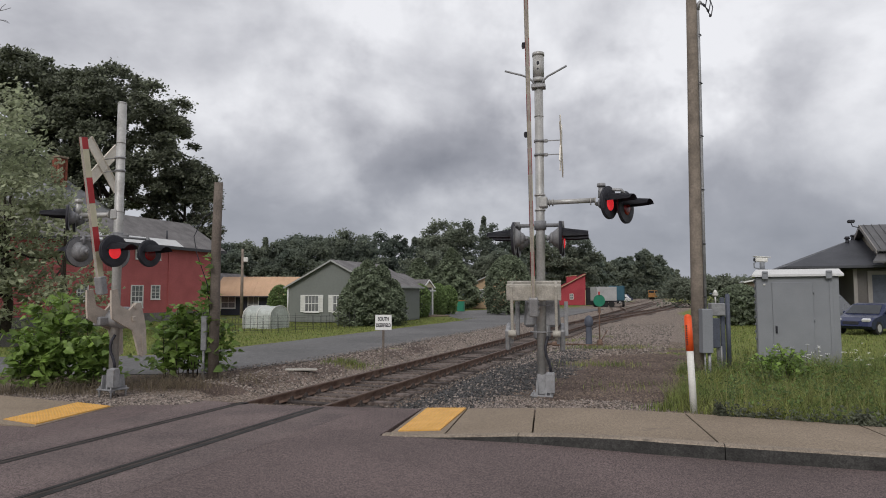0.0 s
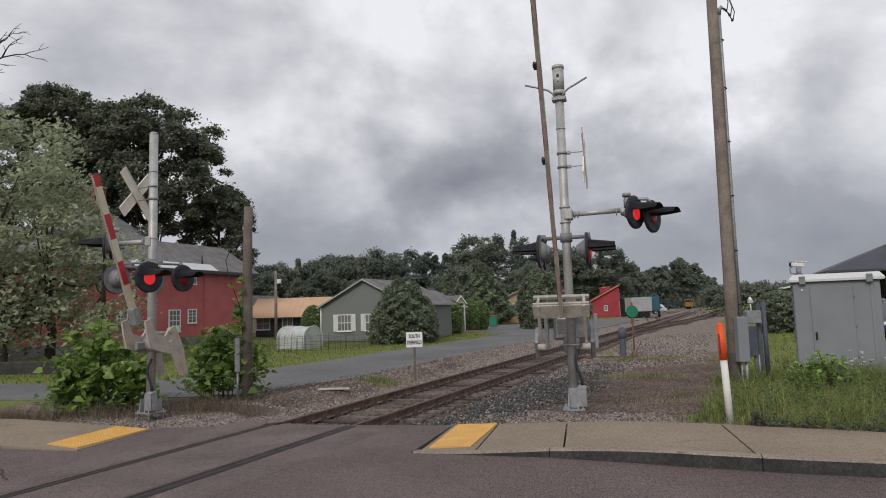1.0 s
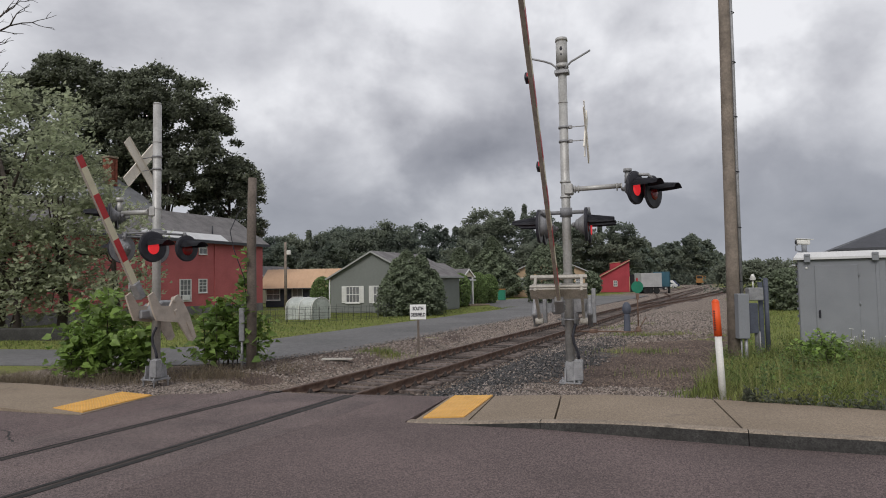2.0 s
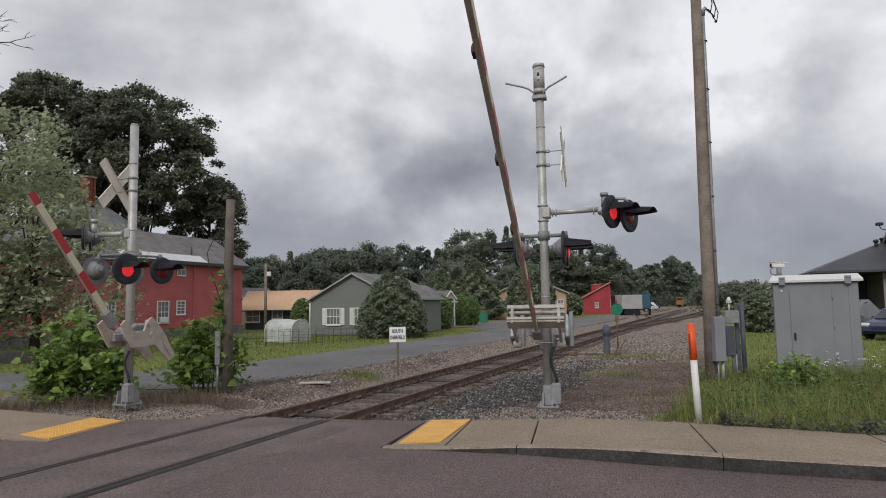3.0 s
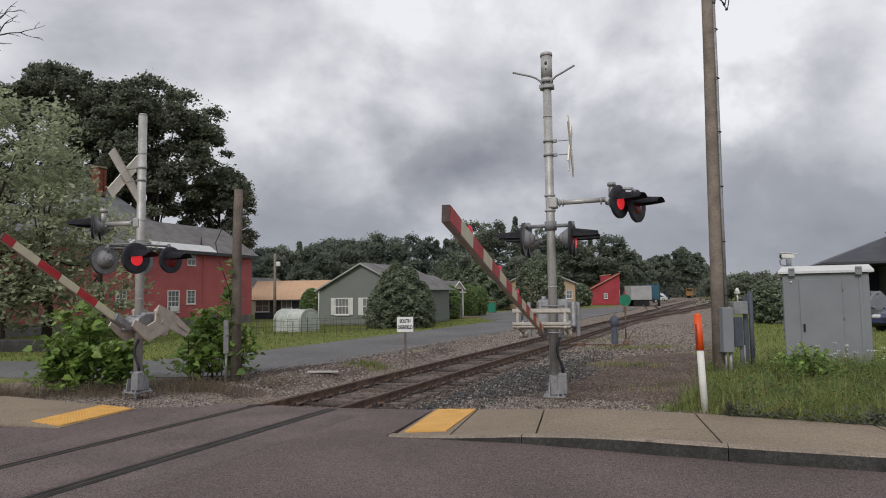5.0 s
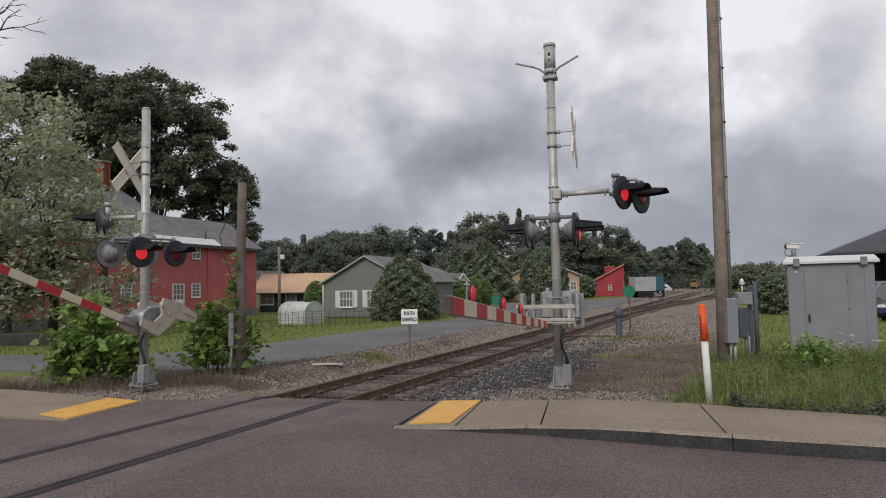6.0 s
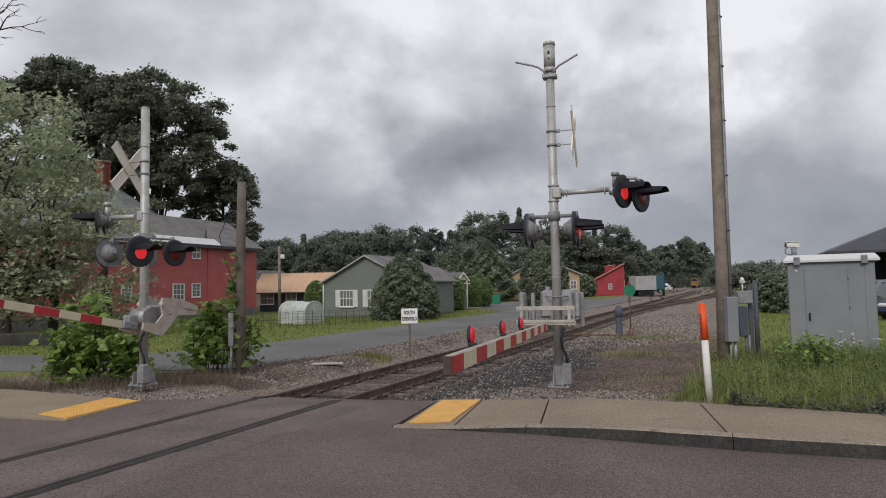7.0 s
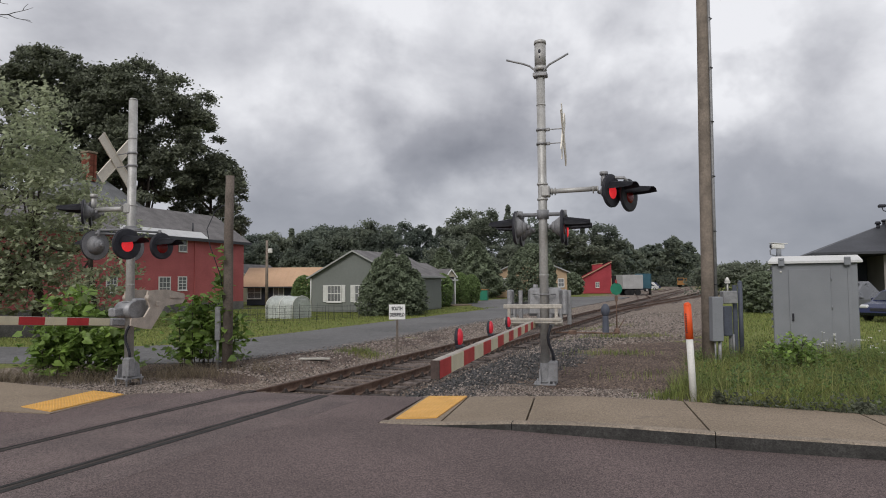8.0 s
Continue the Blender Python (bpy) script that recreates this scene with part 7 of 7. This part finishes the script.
def woods():
    """Far woods along the back of the place, one sheet of crowns."""
    verts, faces, base = [], [], 0
    rows = []
    for k in range(64):
        x = -100 + 2.05 * k + rng.uniform(-1, 1)
        top = float(np.interp(x, [-95, -60, -32, -17, -11, -4, 1, 6, 15, 20, 29], [12, 11, 10.7, 12.7, 11.8, 11.8, 12.2, 15.0, 14.6, 12.5, 10.4]))
        far = 112 if x < 14 else 127
        pine = rng.uniform() < 0.28
        rows.append((x * far / 112, far + rng.uniform(-4, 7), top * far / 112 * rng.uniform(0.95, 1.08), rng.uniform(3.0, 4.4), pine))
    for k in range(26):
        x = -75 + 3.6 * k + rng.uniform(-2, 2)
        rows.append((x, 103 + rng.uniform(-4, 3), rng.uniform(6.0, 9.5), rng.uniform(2.6, 3.8), False))
    for k in range(34):        # along the left of the line, far off
        s = 135 + 9 * k
        o = at_track(s, -17 - rng.uniform(0, 7) + 0.012 * (s - 135))
        rows.append((o.x, o.y, (10.0 + 13.0 * (s - 135) / 300) * rng.uniform(0.85, 1.12), rng.uniform(3.2, 4.8), rng.uniform() < 0.2))
    for k in range(24):
        s = 260 + 9 * k
        o = at_track(s, -5.5 - rng.uniform(0, 4) + 0.035 * (s - 260))
        rows.append((o.x, o.y, rng.uniform(14, 22) * (1.12 if k < 6 else 0.9), rng.uniform(3.2, 4.6), rng.uniform() < 0.3))
    for k in range(22):        # along the right of the line
        s = 118 + 15 * k
        o = at_track(s, 26 + rng.uniform(0, 14) + 0.06 * (s - 118))
        rows.append((o.x, o.y, rng.uniform(4.5, 7.0) * (1 + (s - 118) / 300), rng.uniform(3.2, 5.0), rng.uniform() < 0.15))
    for k in range(22):
        x = 42 + 3.4 * k
        rows.append((x, 94 + rng.uniform(-8, 8), rng.uniform(3.8, 6.0), rng.uniform(2.4, 3.6), rng.uniform() < 0.15))
    for x, y, h, r, pine in rows:
        far = math.hypot(x, y)
        leaf = 0.32 + 0.004 * max(0, far - 100)
        if pine:
            n = 1500
            zz = rng.uniform(0.1, 1, size=n) ** 0.8
            ang = rng.uniform(0, math.tau, size=n)
            tier = 0.75 + 0.25 * np.sin(zz * 40)
            rr = r * 0.8 * (1 - zz) ** 0.62 * tier * rng.uniform(0.4, 1, size=n) + 0.1
            pts = np.stack([x + rr * np.cos(ang), y + rr * np.sin(ang), zz * h * 1.0], -1)
        else:
            cen, rad = crown_lobes(44, r, r, h * 0.46, r * 0.27, inner=0.3)
            cen = cen + np.array([x, y, h * 0.53])
            pts = clumps(cen, rad, 125 if far < 140 else 60)
            low_ = rng.normal(size=(260, 3)) * np.array([r * 0.7, r * 0.5, h * 0.12]) + np.array([x, y, h * 0.12])
            pts = np.concatenate([pts, low_])
        v, f = leaf_quads(pts, leaf)
        verts.append(v)
        faces.append(f + base)
        base += len(v)
    ob = soup("woods", np.concatenate(verts), np.concatenate(faces), FARLEAF)
    tagged(ob, "dark green mixed woods behind the houses", "woods", kind="stuff")


woods()

# a far hill beyond the end of the line, air haze put into its blue
hx = np.linspace(-900, 1500, 60)
hv, hf = [], []
for i, x in enumerate(hx):
    top = 38 + 26 * math.sin(x * 0.0042 + 0.5) + 9 * math.sin(x * 0.017)
    hv += [(x, 1900 - 0.25 * x, -2.0), (x, 1960 - 0.25 * x, max(6.0, top))]
    if i:
        hf.append((2 * i - 2, 2 * i, 2 * i + 1, 2 * i - 1))
HILL = material("haze_blue_hill", (0.07, 0.09, 0.125), 1.0, var=0.15, scale=0.01, fine=0.1, bump=0)
hill = soup("backdrop", hv, hf, HILL)
tagged(hill, "low wooded hills on the horizon, coloured blue for haze", "hills", kind="structure")


def big_leaf_bush(name, x, y, rx, ry, h, n, leaf, label, mat, climb=None):
    """A thicket of broad heart-shaped leaves on thin stems."""
    t = thing(name, pose(x, y, -0.08), label, "bush")
    stems = 16
    cen = np.stack([rng.uniform(-rx, rx, stems) * 0.8, rng.uniform(-ry, ry, stems) * 0.8, np.zeros(stems)], -1)
    tall = h * (1 - 0.45 * (np.abs(cen[:, 0]) / rx) ** 2) * rng.uniform(0.50, 1.15, stems)
    pts = []
    for c, z in zip(cen, tall):
        bend = rng.normal(size=2) * 0.18
        bm = bmesh.new()
        pipe(bm, [(c[0], c[1], 0), (c[0] + bend[0] * 0.4, c[1] + bend[1] * 0.4, z * 0.5), (c[0] + bend[0], c[1] + bend[1], z)], [0.014, 0.011, 0.005], 5)
        part("stem", bm, BARK, t)
        k = int(n / stems)
        q = rng.uniform(0.08, 1.0, size=k) ** 0.8
        pts.append(np.stack([c[0] + bend[0] * q + rng.normal(size=k) * 0.24 * (1.15 - 0.6 * q), c[1] + bend[1] * q + rng.normal(size=k) * 0.24 * (1.1 - 0.5 * q), z * q + 0.03], -1))
    if climb:
        for k in range(4):
            q = np.sort(rng.uniform(0, 1, size=int(climb[3] / 4)))
            pts.append(np.stack([climb[0] + rng.normal(size=len(q)) * 0.16 * (1.2 - q) - 0.05, climb[1] + rng.normal(size=len(q)) * 0.16, 0.3 + q * climb[2]], -1))
    pts = np.concatenate(pts)
    k = len(pts)
    # heart-shaped leaves: six corners, folded on the midrib and drooping
    nrm = np.stack([rng.normal(size=k) * 0.6, rng.normal(size=k) * 0.6 - 0.35, np.abs(rng.normal(size=k)) + 0.7], -1)
    nrm /= np.linalg.norm(nrm, axis=1)[:, None]
    a = np.cross(nrm, rng.normal(size=(k, 3)))
    a /= np.linalg.norm(a, axis=1)[:, None]
    a[:, 2] = -np.abs(a[:, 2])
    b_ = np.cross(nrm, a)
    s = leaf * rng.uniform(0.55, 1.25, size=(k, 1))
    shape = [(-0.42, 0.0, 0.0), (-0.50, 0.30, 0.06), (-0.10, 0.46, 0.10), (0.55, 0.0, -0.08), (-0.10, -0.46, 0.10), (-0.50, -0.30, 0.06)]
    v = np.stack([pts + a * s * p + b_ * s * q + nrm * s * r for p, q, r in shape], 1).reshape(-1, 3)
    i = np.arange(k)[:, None] * 6
    f = np.concatenate([i + np.array([[0, 1, 2, 3]]), i + np.array([[0, 3, 4, 5]])])
    ob = soup("leaves", v, f, mat)
    ob.parent = t
    return t


big_leaf_bush("knotweed_bush", -7.95, 14.3, 1.2, 0.55, 1.95, 1900, 0.19, "bright green broad-leaved bush behind the signal mast", LEAFBRIGHT)
big_leaf_bush("knotweed_bush", -5.85, 15.75, 0.75, 0.5, 1.85, 1000, 0.185, "bright green broad-leaved vine climbing the short pole", LEAFBRIGHT, climb=(0.58, -0.45, 2.6, 150))
big_leaf_bush("weed_bush", 7.32, 13.7, 0.42, 0.36, 0.88, 1000, 0.10, "leafy green weed clump beside the signal cabinet", LEAFBRIGHT)


def blades(name, xs, ys, h, w, mat, label, lean=0.35, category="grass"):
    """Grass blades as bent strips."""
    n = len(xs)
    z0 = height_at(xs, ys) - 0.02
    ang = rng.uniform(0, math.tau, size=n)
    hh = h * rng.uniform(0.45, 1.15, size=n)
    bend = lean * rng.uniform(0.2, 1.0, size=n) * hh
    dx, dy = np.cos(ang), np.sin(ang)
    px, py = -dy, dx
    ww = w * rng.uniform(0.7, 1.3, size=n)
    p0 = np.stack([xs, ys, z0], -1)
    p1 = p0 + np.stack([dx * bend * 0.35, dy * bend * 0.35, hh * 0.6], -1)
    p2 = p0 + np.stack([dx * bend, dy * bend, hh], -1)
    side = np.stack([px * ww, py * ww, np.zeros(n)], -1)
    v = np.stack([p0 - side, p0 + side, p1 - side * 0.75, p1 + side * 0.75, p2 - side * 0.1, p2 + side * 0.1], 1).reshape(-1, 3)
    i = np.arange(n)[:, None] * 6
    f = np.concatenate([i + np.array([[0, 1, 3, 2]]), i + np.array([[2, 3, 5, 4]])])
    ob = soup(name, v, f, mat)
    return tagged(ob, label, category, kind="stuff")


def scatter(n, x0, x1, y0, y1, keep):
    xs, ys = rng.uniform(x0, x1, n), rng.uniform(y0, y1, n)
    m = keep(xs, ys)
    return xs[m], ys[m]


def back_y(x):
    return np.interp(x, [p[0] for p in BACK_LINE], [p[1] for p in BACK_LINE])


def tall_zone(xs, ys):
    s, d = track_sd(xs, ys)
    edge = 6.5 + 0.35 * wobble(xs, ys, 1.4)
    return (d > edge) & (ys > back_y(xs) + 0.02) & (ys < 16.8 - 0.25 * (xs - 4)) & ~((np.abs(xs - 9.9) < 1.3) & (np.abs(ys - 17.6) < 1.3))


gxs, gys = scatter(150000, 3.4, 20, 3.0, 17.2, tall_zone)
dens = rng.uniform(size=len(gxs)) < np.clip(1.25 - 0.06 * (gxs - 3), 0.35, 1.0)
gxs, gys = gxs[dens], gys[dens]
hgt = np.clip(0.29 + 0.20 * wobble(gxs, gys, 0.8) + 0.06 * wobble(gxs, gys, 2.3, 4.0) + 0.06 * np.clip(gxs - 6, 0, 6), 0.10, 0.9)
blades("tall_grass", gxs, gys, hgt, 0.0045, GRASS, "tall uncut green grass beside the pavement", lean=1.5)
sxs, sys_ = scatter(13000, 3.6, 20, 3.0, 16.5, tall_zone)
blades("tall_grass", sxs, sys_, 0.60, 0.0030, SEEDGRASS, "taller seeding grass stalks among the green", lean=0.7)
lxs, lys = scatter(42000, 4.5, 30, 14.5, 44, lambda x, y: (track_sd(x, y)[1] > 6.8) & (y > 16.2 - 0.25 * (x - 4)))
blades("lawn_grass", lxs, lys, 0.12, 0.012, GRASS, "mown lawn behind the signal cabinet", category="lawn")
lxs, lys = scatter(52000, -24, 6, 20, 52, lambda x, y: (track_sd(x, y)[1] < -8.9) & (y > np.interp(x, [-25, -16, -11, -8.6, -7.3, 0], [24.6, 21.6, 20.5, 21.5, 23.5, 23.5])))
blades("lawn_grass", lxs, lys, 0.10, 0.014, GRASS, "mown green lawn before the houses", category="lawn")


def weed_patch(cx, cy, rx, ry, n):
    xs, ys = cx + rng.normal(size=n) * rx, cy + rng.normal(size=n) * ry
    return xs, ys


wx, wy = zip(*[weed_patch(*p) for p in ((-11.0, 13.6, 1.6, 0.4, 2500), (-9.4, 13.2, 0.7, 0.25, 900), (-5.6, 13.9, 0.5, 0.3, 900), (-4.3, 15.0, 0.3, 0.25, 160), (-7.2, 13.4, 0.6, 0.2, 500))])
blades("dry_weeds", np.concatenate(wx), np.concatenate(wy), 0.34, 0.003, DRYGRASS, "dry brown weed stalks beside the bushes", lean=1.8, category="weeds")
wx, wy = zip(*[weed_patch(*p) for p in ((-2.4, 18.8, 0.35, 0.30, 600), (4.5, 17.5, 0.6, 0.3, 350), (6.3, 23.0, 0.9, 0.25, 700), (3.55, 10.1, 0.25, 0.15, 500), (4.1, 13.5, 0.7, 0.5, 120), (7.0, 29.0, 0.8, 0.4, 300))])
blades("grass_tufts", np.concatenate(wx), np.concatenate(wy), 0.16, 0.006, GRASS, "small green grass tufts on the gravel", category="grass")

# low creeping leaves along the pavement's edge, dark to stand for shade under overhanging grass
cx_ = rng.uniform(3.75, 14.0, 9000)
cx_ = cx_ + 0.35 * np.sin(cx_ * 4.1)
cy_ = back_y(cx_) + np.abs(rng.normal(size=9000)) * np.clip(0.14 * (1 + 1.6 * wobble(cx_, cx_, 1.1)), 0.03, 0.5) - 0.05
cp = np.stack([cx_, cy_, 0.13 + np.abs(rng.normal(size=9000)) * 0.09], -1)
v, f = leaf_quads(cp, 0.045)
tagged(soup("creeping_weeds", v, f, LEAF), "low weeds at the pavement edge, dark for shade under the grass", "weeds", kind="stuff")

# leafy weeds standing in the tall grass
lx, ly = scatter(900, 4.2, 14.0, 5.0, 15.5, tall_zone)
pts = []
for x, y in zip(lx, ly):
    k = int(rng.integers(8, 22))
    q = rng.uniform(0.1, 1.0, k)
    h = rng.uniform(0.25, 0.6)
    pts.append(np.stack([x + rng.normal(size=k) * 0.06, y + rng.normal(size=k) * 0.06, float(height_at(x, y)) + h * q], -1))
v, f = leaf_quads(np.concatenate(pts), 0.05)
tagged(soup("leafy_weeds", v, f, WEEDLEAF), "small leafy weeds standing among the tall grass", "weeds", kind="stuff")

# white flower heads among the tall grass
fx, fy = scatter(240, 7.6, 14.0, 7.5, 15.5, tall_zone)
hv, hf, b0 = [], [], 0
for x, y in zip(fx, fy):
    z = float(height_at(x, y)) + rng.uniform(0.45, 0.80)
    pts = np.array([x, y, z]) + rng.normal(size=(9, 3)) * np.array([0.022, 0.022, 0.006])
    v, f = leaf_quads(pts, 0.017, up=2.0)
    st = np.array([[x - 0.003, y, z - 0.6], [x + 0.003, y, z - 0.6], [x + 0.003, y, z], [x - 0.003, y, z]])
    hv += [v, st]
    hf += [f + b0, np.array([[0, 1, 2, 3]]) + b0 + len(v)]
    b0 += len(v) + 4
idx = np.concatenate([np.r_[np.zeros(9), 1] for _ in fx])
fl = soup("wild_flowers", np.concatenate(hv), np.concatenate(hf), [WHITE, GRASS], index=idx)
tagged(fl, "white umbel wild flowers among the tall grass", "flowers", kind="stuff")


# ---- pieces: ties, plates, stones ----
def tie_mesh(k):
    bm = bmesh.new()
    box(bm, 2.6, 0.23, 0.18, (0, 0, 0), bev=0.012)
    for v in bm.verts:
        v.co += Vector(rng.normal(size=3) * 0.006)
    return mesh_of(bm, TIE)


tie_kinds = [tie_mesh(k) for k in range(6)]
bm = bmesh.new()
box(bm, 0.34, 0.19, 0.022, (0, 0, 0))
for x in (-0.10, 0.10):
    for y in (-0.06, 0.06):
        box(bm, 0.035, 0.03, 0.035, (x, y, 0.02))
for x in (-0.085, 0.085):
    box(bm, 0.075, 0.13, 0.10, (x * 1.35, 0, 0.035), taper=0.4)
plate_mesh = mesh_of(bm, GRIMYRAIL)
for k in range(300):
    s = 0.28 + 0.50 * k
    o = at_track(s, float(rng.normal() * 0.03), -0.172 - 0.09)
    tie = new("tie", tie_kinds[k % 6])
    tie.parent = track
    tie.matrix_basis = pose(o.x, o.y, o.z + rng.normal() * 0.006, 0, rng.normal() * 0.4, -math.degrees(HEAD) + rng.normal() * 0.9)
    if k < 140:
        for side in (-0.5, 0.5):
            q = at_track(s, side * RAIL_GAP, -0.165)
            pl = new("tie_plate", plate_mesh)
            pl.parent = track
            pl.matrix_basis = pose(q.x, q.y, q.z, 0, 0, -math.degrees(HEAD))
for k in range(170):
    s = 40 + 0.55 * k
    o = at_track(s, siding(s), -0.172 - 0.095)
    tie = new("tie", tie_kinds[k % 6])
    tie.parent = siding_track
    tie.matrix_basis = pose(o.x, o.y, o.z, 0, 0, -math.degrees(HEAD) + rng.normal() * 0.9)


def stones(name, n, s0, s1, d0, d1, size, mat, label, keep=None, power=1.6, lift=0.0):
    """Loose angular stones lying on the ground, thickest near the road."""
    s = s0 + (s1 - s0) * rng.uniform(0, 1, n) ** power
    d = rng.uniform(d0, d1, n)
    x, y = T0.x + U.x * s + P.x * d, T0.y + U.y * s + P.y * d
    if keep is not None:
        m = keep(x, y, s, d)
        x, y, s, d = x[m], y[m], s[m], d[m]
    n = len(x)
    z = height_at(x, y) + lift
    shape = np.array([(1, 0.2, -0.3), (0.3, 0.95, -0.35), (-0.9, 0.45, -0.3), (-0.5, -0.85, -0.35), (0.55, -0.8, -0.3), (0.05, 0.1, 0.75), (0.45, 0.35, 0.45), (-0.4, -0.2, 0.55)])
    tri = np.array([(0, 1, 6), (1, 2, 5), (1, 5, 6), (2, 3, 7), (2, 7, 5), (3, 4, 7), (4, 0, 6), (4, 6, 5), (4, 5, 7)])
    a = rng.uniform(0, math.tau, n)
    sz = size * rng.uniform(0.5, 1.4, size=(n, 1, 1))
    v = shape[None] * sz * rng.uniform(0.65, 1.35, size=(n, 8, 3))
    ca, sa = np.cos(a)[:, None], np.sin(a)[:, None]
    vx, vy = v[:, :, 0] * ca - v[:, :, 1] * sa, v[:, :, 0] * sa + v[:, :, 1] * ca
    v = np.stack([vx + x[:, None], vy + y[:, None], v[:, :, 2] * 0.8 + z[:, None] + 0.25 * sz[:, :, 0]], -1).reshape(-1, 3)
    f = (tri[None] + (np.arange(n) * 8)[:, None, None]).reshape(-1, 3)
    ob = soup(name, v, f, mat)
    return tagged(ob, label, "gravel", kind="stuff")


off_road = lambda x, y, s, d: (y > np.where(x > -0.4, back_y(x) + 0.03, np.where(x < -5.6, 11.5 - 0.33 * (x + 5.6), np.interp(x, [-5.6, -4, -2.87, -1.6, -0.4], [11.68, 11.66, 11.52, 11.25, 11.0]))))
stones("ballast", 16000, 0.05, 26, -0.66, 0.66, 0.026, BROWNSTONE, "grey-brown ballast stones between the rails", off_road, lift=0.012)
stones("ballast", 9000, 0.05, 26, -1.6, -0.84, 0.024, BROWNSTONE, "grey-brown ballast stones beside the rail", off_road, lift=0.01)
stones("ballast", 7000, 0.05, 26, 0.84, 1.5, 0.024, BROWNSTONE, "grey-brown ballast stones beside the rail", off_road)
stones("ballast", 26000, -0.5, 14, 1.0, 4.3, 0.024, DARKSTONE, "dark crushed stone beside the track", lambda x, y, s, d: off_road(x, y, s, d) & (s + 0.25 * d > 1.1 + 0.3 * wobble(x, y, 2.0)) & (d < 3.6 + 0.8 * wobble(x, y, 0.8)), 1.2)
stones("gravel_strip", 60000, -3.5, 4.5, 0.8, 7.2, 0.019, STONE, "pale gravel strip along the pavement", lambda x, y, s, d: off_road(x, y, s, d) & (y < back_y(x) + 1.2 + 0.25 * wobble(x, y, 2.0)), 0.9)
stones("gravel_strip", 9000, -1.0, 3.6, -8.0, -0.9, 0.022, STONE, "pale gravel strip along the road edge", lambda x, y, s, d: off_road(x, y, s, d) & (y < 12.75 - 0.25 * (x + 4) + 0.2 * wobble(x, y, 2.0)), 1.0)
stones("gravel", 14000, 3, 34, 1.4, 6.0, 0.034, STONE, "pale gravel spread beside the track", lambda x, y, s, d: off_road(x, y, s, d) & (s > 7 + d), 1.2)
stones("gravel", 9000, 2, 36, -3.6, -1.2, 0.028, STONE, "pale gravel between street and track", off_road, 1.2)
stones("loose_stone", 16000, 1, 18, 3.0, 6.9, 0.017, BROWNSTONE, "loose stones on the bare earth", off_road, 1.1)
stones("loose_stone", 8000, 0.5, 10, -6.5, -1.6, 0.015, BROWNSTONE, "loose stones on the bare earth", off_road, 1.1)

near_line = np.array(near_edge[3:])
spill_x = lambda s_: np.interp(s_, [track_sd(*p)[0] for p in near_line], [track_sd(*p)[1] for p in near_line])
stones("loose_stone", 16000, 3.5, 34, -6.2, -2.4, 0.022, STONE, "gravel spilled over the edge of the side street", lambda x, y, s, d: np.abs(d - spill_x(s)) < 0.10 + 0.45 * rng.uniform(size=len(d)) ** 2, 1.2, lift=0.03)
stones("ballast", 1500, 0.3, 12, 1.0, 4.2, 0.024, STONE, "pale stones mixed into the dark ballast", lambda x, y, s, d: off_road(x, y, s, d) & (d < 3.6 + 0.8 * wobble(x, y, 0.8)), 1.2, lift=0.012)


# ---- what moves ----
def motions():
    right = [(0.0, 74.5), (0.5, 64.5), (1.0, 55.0), (1.5, 46.7), (2.0, 39.6), (2.4, 34.4), (2.8, 29.7), (3.2, 25.6), (3.5, 22.5), (4.0, 17.2), (4.5, 13.1), (5.0, 9.5), (5.5, 6.6), (6.0, 4.5), (6.5, 2.9), (6.8, 2.0), (7.1, 1.4), (7.5, 1.2), (8.0, 1.2)]
    walk(arm_right, [(t, pose(-0.11, -0.228, 1.22, -a, 0, 2.5)) for t, a in right])
    left = [(0.0, 78.9), (0.5, 73.9), (1.0, 69.2), (1.5, 64.8), (2.0, 60.5), (2.5, 56.0), (3.0, 51.5), (3.5, 46.7), (4.0, 41.8), (4.5, 36.7), (5.0, 31.4), (5.5, 26.1), (6.0, 20.9), (6.5, 15.8), (7.0, 11.2), (7.5, 7.2), (8.0, 4.0)]
    walk(arm_left, [(t, pose(0.176, 0.040, 1.703, -a, 0, 8.9)) for t, a in left])


motions()
